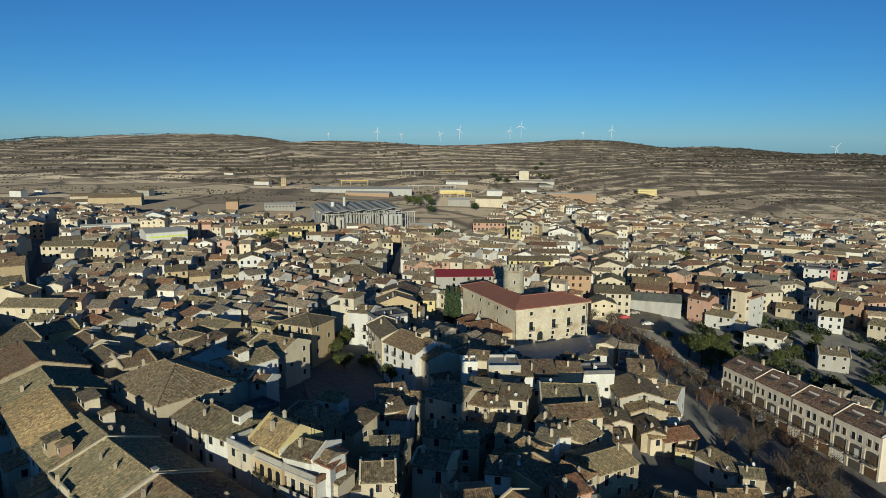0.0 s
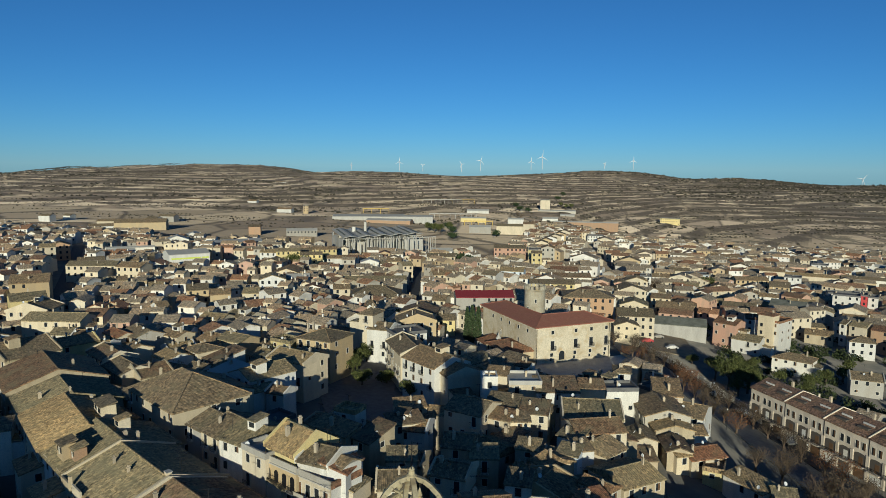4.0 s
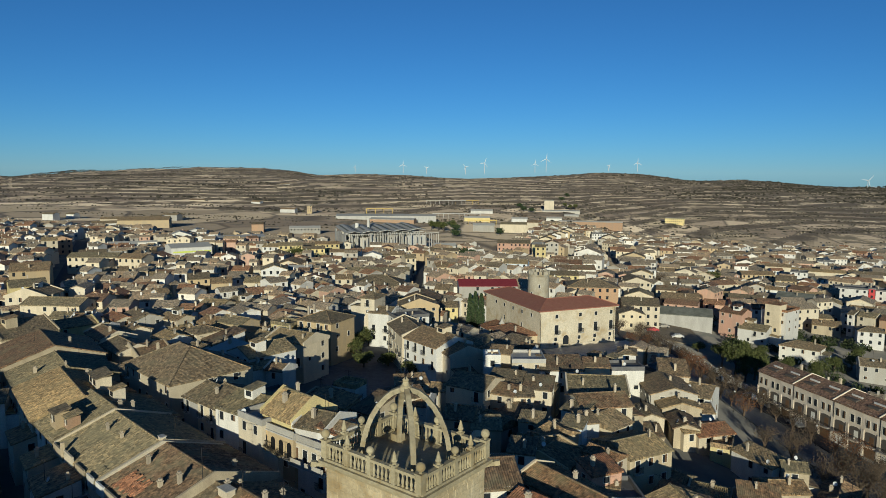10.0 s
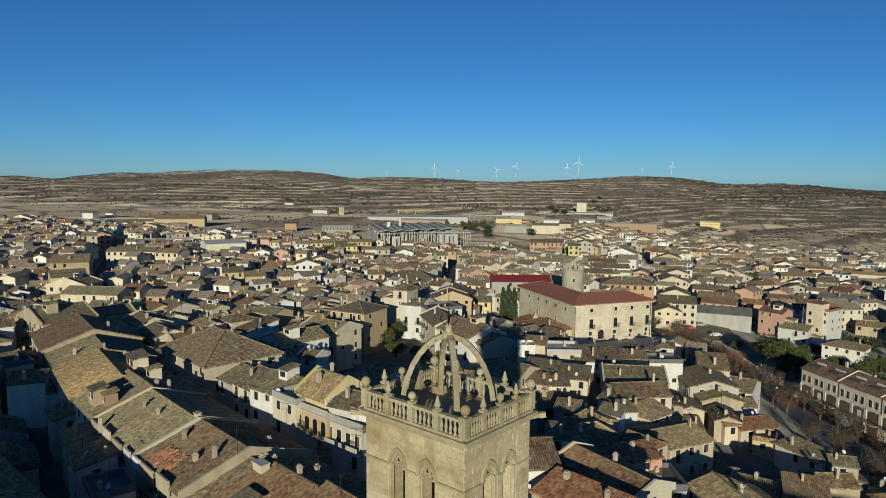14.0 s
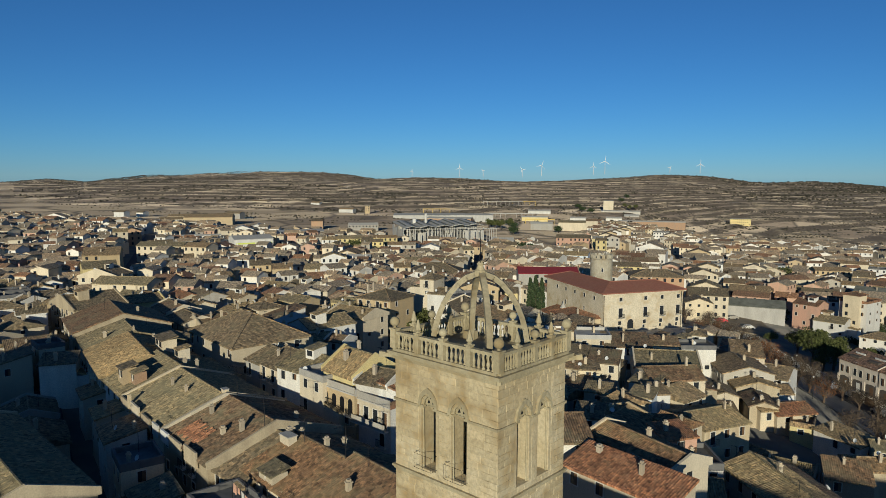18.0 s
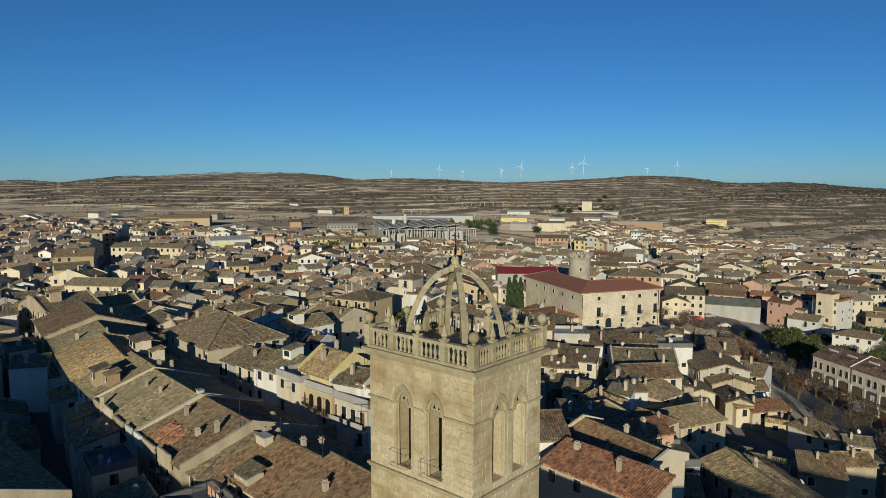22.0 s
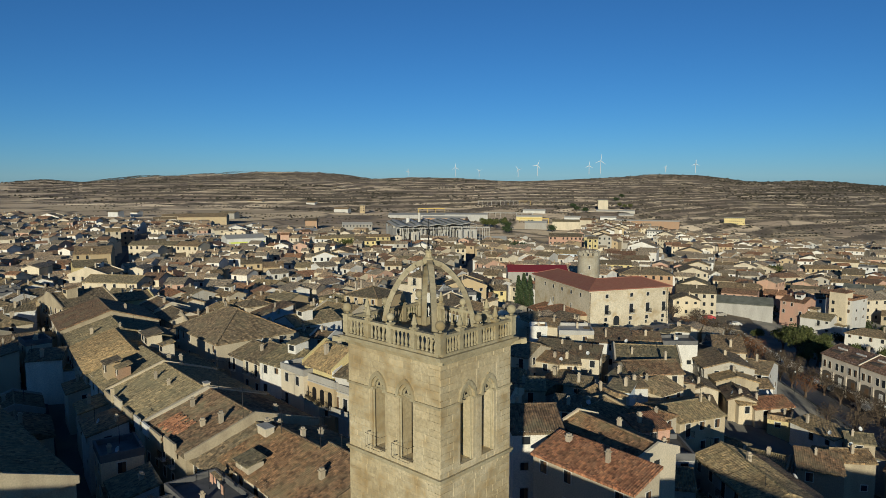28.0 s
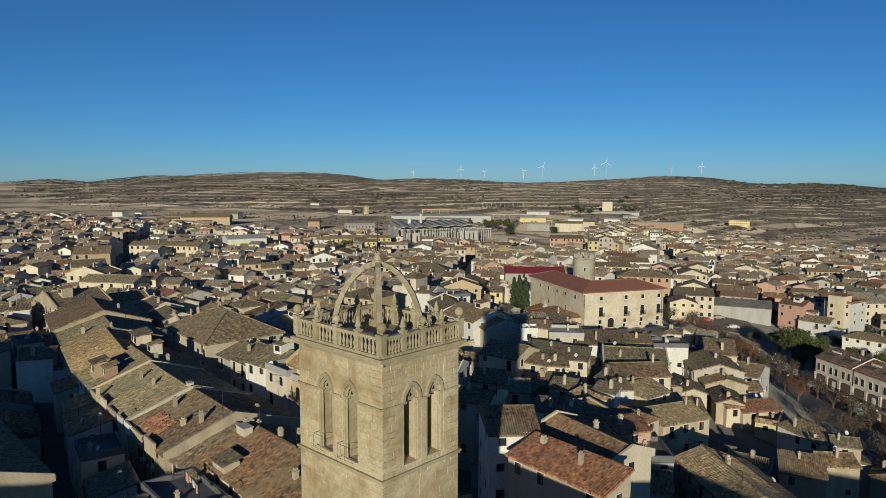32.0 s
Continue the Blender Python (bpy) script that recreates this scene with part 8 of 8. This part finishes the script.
def cypress(x, y, tall, wide, seed=1, low=None):
    rng = random.Random(seed)
    t = new("cypress")
    t.matrix_basis = pose(x, y, (gz(x, y) if low is None else low) - 0.1)
    tagged(t, "dark green columnar cypress", "tree", "trees")
    g = Geo()
    g.beam((0, 0, 0), (0, 0, tall * 0.8), 0.25, 0.06, n=6)
    put("trunk", g, M["bark"], t)
    g = Geo()
    for k in range(46):
        f = (k + 0.5) / 46
        r = wide / 2 * min(1, 3.5 * f + 0.25) * (1 - f) ** 0.45
        for j in range(4):
            a = rng.uniform(0, 6.28)
            clump(g, (math.cos(a) * r * 0.6, math.sin(a) * r * 0.6, 0.5 + f * (tall - 0.8)), r * 0.5 + 0.1, rng, 9, 0.22, 1.3)
    put("crown", g, M["dark_green"], t)
    return t


def turbine(x, y, hub, blade, spin, yaw, low):
    hub, blade = hub * 0.87, blade * 0.87
    t = new("wind_turbine")
    t.matrix_basis = pose(x, y, low, 0, 0, yaw)
    tagged(t, "white three-bladed wind turbine on the ridge", "wind turbine", "wind turbines")
    g = Geo()
    g.lathe([(1.1, 0), (0.85, hub * 0.5), (0.6, hub)], 12)
    put("mast", g, M["turbine"], t)
    g = Geo()
    g.box(-1.0, -2.0, hub - 0.9, 1.0, 3.5, hub + 1.1)
    put("nacelle", g, M["turbine"], t)
    g = Geo()
    g.lathe([(0.2, 0), (0.9, 0.6), (1.1, 1.6)], 10)
    put("hub", g, M["turbine"], t, pose(0, -4.6, hub + 0.2, -90, 0, 0))
    for k in range(3):
        g = Geo()
        v = [(-0.5, 0, 1), (0.6, 0.15, 1), (1.0, 0.1, blade * 0.22), (0.5, 0, blade), (0.1, -0.05, blade), (-0.7, -0.2, blade * 0.22), (-0.5, -0.5, 1), (0.8, -0.5, 1), (1.4, -0.4, blade * 0.22), (-0.6, -0.6, blade * 0.22)]
        g.add(v, [(0, 1, 2, 5), (5, 2, 3, 4), (7, 6, 9, 8), (8, 9, 4, 3), (0, 5, 9, 6), (5, 4, 9), (1, 7, 8, 2), (2, 8, 3), (0, 6, 7, 1)])
        put("blade", g, M["turbine"], t, pose(0, -3.6, hub + 0.2, 0, spin + 120 * k, 0))
    return t


def bush(g, x, y, r, rng):
    z, k = gz(x, y) - 0.5, 5
    top = [(x + r * math.cos(6.283 * i / k + rng.random()) * rng.uniform(0.7, 1.2), y + r * math.sin(6.283 * i / k) * rng.uniform(0.7, 1.2), z + r * rng.uniform(0.4, 0.9)) for i in range(k)]
    low = [(x + r * 1.05 * math.cos(6.283 * i / k), y + r * 1.05 * math.sin(6.283 * i / k), z - 0.5) for i in range(k)]
    g.add(top + low + [(x, y, z + r * rng.uniform(0.9, 1.4))], [(i, (i + 1) % k, k + (i + 1) % k, k + i)[::-1] for i in range(k)] + [(i, (i + 1) % k, 2 * k) for i in range(k)])


def scrub():
    """Hedges along the terrace banks, thickets, and dark woods on the eastern hills."""
    rng = random.Random(3)
    g = Geo()
    for _ in range(820):
        far, b = rng.uniform(560, 1250) if rng.random() < 0.3 else rng.uniform(1000, 2230), rng.uniform(-1.1, 0.62)
        x, y = b * far, far
        a = rng.uniform(-0.22, 0.22) + 0.25 * math.sin(b * 5)
        for _ in range(rng.randint(6, 30)):
            if rng.random() < 0.8 and not (y < 700 and -210 < x < 170):
                bush(g, x + rng.uniform(-1, 1), y + rng.uniform(-1.5, 1.5), rng.uniform(0.7, 1.6) * (0.8 + far / 3200), rng)
            a += rng.uniform(-0.12, 0.12)
            x, y = x + 4.6 * math.cos(a), y + 4.6 * math.sin(a)
    for _ in range(120):
        b = rng.uniform(0.2, 0.62) if rng.random() < 0.45 else rng.uniform(-1.1, 0.62)
        far = rng.uniform(1500, 2250) if b > 0.2 else rng.uniform(760, 2240)
        wide = rng.uniform(20, 70)
        for _ in range(rng.randint(12, 60)):
            x, y = b * far + rng.gauss(0, wide), far + rng.gauss(0, 16)
            if not (y < 700 and -210 < x < 170):
                bush(g, x, y, rng.uniform(1.0, 2.4) * (0.8 + far / 3000), rng)
    for _ in range(1100):
        b = rng.uniform(0.05, 0.64)
        far = rng.uniform(1500, 2200) if rng.random() < 0.5 else rng.uniform(2080, 2205)
        if hill_noise(b * far, far, 60, 1.7) > -0.25:
            bush(g, b * far, far, rng.uniform(1.6, 3.4), rng)
    for _ in range(420):
        b = rng.uniform(-1.1, 0.62)
        bush(g, b * 2200 + rng.uniform(-8, 8), 2195 + rng.uniform(-30, 10), rng.uniform(1.2, 3.2), rng)
    return tagged(put("scrub", g, M["scrub"]), "dark hedges and scrub on the terraced hills", "shrubs", kind="stuff")



def garden_shrubs():
    """Hedges and low trees in the gardens between the villas and along the promenade."""
    rng = random.Random(8)
    g, count = Geo(), 0
    while count < 330:
        x, y = rng.uniform(52, 150), rng.uniform(180, 300)
        if overlaps_house(x, y, 2.2) or hill_noise(x, y, 9, 0.3) < -0.15:
            continue
        r, z = rng.uniform(0.7, 1.9), gz(x, y)
        for _ in range(3):
            clump(g, (x + rng.uniform(-1, 1), y + rng.uniform(-1, 1), z + r * 0.8), r, rng, 26, 0.3, 0.8)
        count += 1
    return tagged(put("garden_shrubs", g, M["shrub"]), "dark green hedges and shrubs in the villa gardens", "shrubs", kind="stuff")


def overlaps_house(x, y, r):
    for X, Y, W, D, R in HOUSES:
        dx, dy = x - X, y - Y
        c, s = math.cos(radians(R)), math.sin(radians(R))
        if abs(dx * c + dy * s) < W / 2 + r and abs(-dx * s + dy * c) < D / 2 + r:
            return True
    return False


scrub()
garden_shrubs()

turbine(-725, 2190, 18, 9, 10, 6, 51)
turbine(-560, 2190, 33, 17, 0, 6, 49)
turbine(-481, 2190, 21, 10, 60, 6, 49)
turbine(-353, 2190, 28, 14, 80, 6, 47)
turbine(-291, 2190, 38, 19, 20, 6, 51)
turbine(-130, 2190, 30, 15, 0, 6, 56)
turbine(-95, 2190, 45, 23, 5, 6, 58)
turbine(97, 2190, 17, 8, 30, 6, 62)
turbine(183, 2190, 31, 16, 0, 6, 60)
turbine(831, 2190, 46, 23, 40, 6, -2)
turbine(848, 2190, 18, 9, 70, 6, 2)
turbine(917, 2190, 16, 8, 0, 6, -9)
cypress(-27.4, 195.6, 12, 2.7)
cypress(-25.9, 197.6, 11.2, 2.4)
cypress(-28.8, 194.6, 11.4, 2.5)
tree(46, 198, 9.5, 6.5, "green", "broad evergreen tree in the garden behind the promenade")
tree(49.5, 203.5, 9, 6.5, "green", "broad evergreen tree in the garden behind the promenade")
tree(44, 206, 7.5, 6, "green", "broad evergreen tree in the garden behind the promenade")
tree(51, 197.5, 8, 6, "green", "broad evergreen tree in the garden behind the promenade")
tree(47.5, 193, 6, 5, "green", "broad evergreen tree in the garden behind the promenade")
tree(53, 204, 6.5, 6, "green", "broad evergreen tree in the garden behind the promenade")
tree(64, 214, 4, 4, "green", "dark green garden tree between the villas")
tree(72, 212, 5, 5, "green", "dark green garden tree between the villas")
tree(79, 220, 4.5, 4.5, "green", "dark green garden tree between the villas")
tree(60, 228, 4, 4, "green", "dark green garden tree between the villas")
tree(86, 226, 5, 5, "green", "dark green garden tree between the villas")
tree(76, 236, 4, 4, "green", "dark green garden tree between the villas")
tree(92, 238, 5, 4, "green", "dark green garden tree between the villas")
tree(69, 205, 4, 4, "green", "dark green garden tree between the villas")
tree(40, 222, 3, 3.5, "green", "dark green garden tree between the villas")
tree(31.4, 193.3, 5, 4.5, "russet", "russet autumn plane tree on the promenade", bare=True)
tree(17.8, 203.5, 5, 4.5, "russet", "russet autumn plane tree on the promenade", bare=True)
tree(42.0, 133.3, 5.5, 5, "autumn", "nearly bare tree with faded leaves on the promenade", bare=True)
tree(37.4, 134.3, 5.5, 5, "autumn", "nearly bare tree with faded leaves on the promenade", bare=True)
tree(44.4, 123.6, 6.5, 5.5, "autumn", "ochre autumn tree at the end of the promenade", bare=True)
tree(49.3, 128.8, 6.5, 5.5, "autumn", "ochre autumn tree at the end of the promenade", bare=True)
tree(49.9, 123.1, 6.5, 5.5, "autumn", "ochre autumn tree at the end of the promenade", bare=True)
tree(54.7, 129.4, 6.5, 5.5, "autumn", "ochre autumn tree at the end of the promenade", bare=True)
tree(46.3, 116.2, 6.5, 5.5, "autumn", "ochre autumn tree at the end of the promenade", bare=True)
tree(42.6, 115.9, 6.5, 5.5, "autumn", "ochre autumn tree at the end of the promenade", bare=True)
tree(51.8, 118.4, 6.5, 5.5, "autumn", "ochre autumn tree at the end of the promenade", bare=True)
tree(-46, 146, 3.5, 4.5, "green", "small green tree in the square")
tree(-41, 149, 3, 4, "green", "small green tree in the square")
tree(-33, 139, 4.5, 4, "green", "small green tree in the square")
tree(-51.0, 159.6, 5, 4, "green", "small green tree in the square", bare=False)
tree(-50.8, 165.2, 5, 4, "green", "small green tree in the square", bare=False)
tree(-50.3, 153.0, 5, 4, "green", "small green tree in the square", bare=False)
tree(-54.4, 209.5, 6, 4, "green", "dark green tree among the houses", bare=False)
tree(-55.2, 201.8, 6, 4, "green", "dark green tree among the houses", bare=False)
tree(-137.1, 320.8, 8, 7, "green", "dark green tree among the houses", bare=False)
tree(-130.4, 314.0, 8, 7, "green", "dark green tree among the houses", bare=False)
tree(-135.7, 311.6, 8, 7, "green", "dark green tree among the houses", bare=False)
tree(-123.6, 632.2, 5.5, 8, "dark_green", "dark tree by the works", bare=False)
tree(-121.0, 669.6, 5.5, 8, "dark_green", "dark tree by the works", bare=False)
tree(-132.9, 643.1, 5.5, 8, "dark_green", "dark tree by the works", bare=False)
tree(-105.9, 611.5, 5.5, 8, "dark_green", "dark tree by the works", bare=False)
tree(-61.6, 390.2, 5.5, 8, "dark_green", "dark tree by the works", bare=False)
tree(-57.2, 380.1, 5.5, 8, "dark_green", "dark tree by the works", bare=False)
tree(-63.7, 594.2, 5.5, 8, "dark_green", "dark tree by the works", bare=False)
tree(-95.0, 548.7, 5.5, 8, "dark_green", "dark tree by the works", bare=False)
tree(-73.2, 990.0, 6, 10, "dark_green", "dark tree by the works", bare=False)
tree(-85.0, 1070.3, 6, 10, "dark_green", "dark tree by the works", bare=False)
tree(-59.7, 971.6, 6, 10, "dark_green", "dark tree by the works", bare=False)
tree(-16.7, 1303.4, 6, 10, "dark_green", "dark tree by the works", bare=False)
tree(-23.9, 1216.3, 6, 10, "dark_green", "dark tree by the works", bare=False)
tree(43.6, 365.1, 8, 7, "autumn", "bare grey tree among the houses", bare=True)
for tx, ty in ((63, 585), (46, 368), (65, 626), (50, 550), (-119, 391), (114, 721), (12, 491), (-72, 928), (-63, 873), (-90, 640)):
    if not overlaps_house(tx, ty, 1.5):
        tree(tx, ty, 7.5, 8, "autumn", "bare grey tree between houses on the edge of town", bare=True)
for tx, ty in ((-139, 340), (-146, 349), (-102, 264), (-117, 336), (79, 404), (-8, 1039), (-16, 1066), (0, 1047), (-130, 616), (-115, 598), (-112, 633), (-122, 607)):
    if not overlaps_house(tx, ty, 1.5):
        tree(tx, ty, 8.5, 7, "green", "dark evergreen tree between houses on the edge of town")
tree(76.8, 407.5, 8, 7, "autumn", "bare grey tree among the houses", bare=True)
tree(26.8, 266.4, 8, 7, "autumn", "bare grey tree among the houses", bare=True)
tree(40.7, 349.9, 8, 7, "autumn", "bare grey tree among the houses", bare=True)
tree(13.1, 227.9, 5.1, 3.9, "autumn", "bare pollarded plane tree on the promenade", bare=True)
tree(15.5, 222.5, 4.6, 4.6, "autumn", "bare pollarded plane tree on the promenade", bare=True)
tree(22.4, 225.3, 4.7, 5.1, "autumn", "bare pollarded plane tree on the promenade", bare=True)
tree(24.7, 219.9, 4.5, 4.2, "autumn", "bare pollarded plane tree on the promenade", bare=True)
tree(20.5, 211.7, 4.4, 4.6, "autumn", "bare pollarded plane tree on the promenade", bare=True)
tree(27.2, 214.5, 4.6, 4.2, "autumn", "bare pollarded plane tree on the promenade", bare=True)
tree(22.8, 206.3, 5.7, 3.8, "russet", "pollarded plane tree with the last russet leaves", bare=True)
tree(29.7, 209.1, 5.7, 4.5, "autumn", "bare pollarded plane tree on the promenade", bare=True)
tree(24.4, 201.3, 5.0, 4.1, "autumn", "bare pollarded plane tree on the promenade", bare=True)
tree(31.8, 203.8, 4.3, 4.7, "autumn", "bare pollarded plane tree on the promenade", bare=True)
tree(25.9, 196.5, 5.5, 4.0, "autumn", "bare pollarded plane tree on the promenade", bare=True)
tree(32.6, 199.0, 5.3, 4.4, "autumn", "bare pollarded plane tree on the promenade", bare=True)
tree(34.9, 194.2, 5.2, 5.1, "russet", "pollarded plane tree with the last russet leaves", bare=True)
tree(31.2, 182.0, 5.8, 4.0, "russet", "pollarded plane tree with the last russet leaves", bare=True)
tree(37.8, 184.5, 4.3, 4.8, "autumn", "bare pollarded plane tree on the promenade", bare=True)
tree(33.1, 177.2, 5.4, 4.3, "russet", "pollarded plane tree with the last russet leaves", bare=True)
tree(39.5, 179.7, 5.6, 4.4, "autumn", "bare pollarded plane tree on the promenade", bare=True)
tree(34.4, 172.2, 4.7, 4.1, "autumn", "bare pollarded plane tree on the promenade", bare=True)
tree(41.0, 174.8, 5.3, 4.0, "autumn", "bare pollarded plane tree on the promenade", bare=True)
tree(35.9, 167.2, 4.5, 4.9, "autumn", "bare pollarded plane tree on the promenade", bare=True)
tree(43.0, 169.8, 5.0, 4.1, "autumn", "bare pollarded plane tree on the promenade", bare=True)
tree(37.3, 162.2, 4.3, 4.0, "autumn", "bare pollarded plane tree on the promenade", bare=True)
tree(44.5, 164.8, 5.2, 4.6, "autumn", "bare pollarded plane tree on the promenade", bare=True)
tree(39.0, 157.2, 4.7, 5.2, "russet", "pollarded plane tree with the last russet leaves", bare=True)
tree(46.4, 159.8, 4.6, 4.4, "autumn", "bare pollarded plane tree on the promenade", bare=True)
tree(48.3, 154.5, 5.7, 4.5, "autumn", "bare pollarded plane tree on the promenade", bare=True)
tree(50.3, 149.0, 5.6, 4.4, "autumn", "bare pollarded plane tree on the promenade", bare=True)
tree(45.2, 141.0, 5.2, 5.2, "autumn", "bare pollarded plane tree on the promenade", bare=True)
tree(53.1, 143.5, 5.8, 4.8, "russet", "pollarded plane tree with the last russet leaves", bare=True)
tree(54.5, 138.0, 5.8, 5.1, "russet", "pollarded plane tree with the last russet leaves", bare=True)
tree(49.6, 130.0, 4.8, 4.4, "russet", "pollarded plane tree with the last russet leaves", bare=True)
tree(56.9, 132.8, 4.8, 4.3, "autumn", "bare pollarded plane tree on the promenade", bare=True)
tree(51.9, 124.8, 5.9, 4.7, "autumn", "bare pollarded plane tree on the promenade", bare=True)
tree(53.0, 119.6, 5.4, 3.9, "autumn", "bare pollarded plane tree on the promenade", bare=True)
tree(55.5, 114.4, 4.9, 4.3, "russet", "pollarded plane tree with the last russet leaves", bare=True)
tree(62.2, 117.2, 4.2, 5.0, "autumn", "bare pollarded plane tree on the promenade", bare=True)
tree(64.9, 112.0, 5.2, 5.0, "autumn", "bare pollarded plane tree on the promenade", bare=True)


# ---------- facing blocks of the tower ----------
for m, v, f in STONES[:330]:
    put("stone", Geo().add(v, f), M["tower"], bell_tower, m)
left_over = Geo()
for m, v, f in STONES[330:]:
    left_over.add([m @ Vector(p) for p in v], f)
if left_over.v:
    tagged(put("upper_stonework", left_over, M["tower"], bell_tower), kind="stuff")
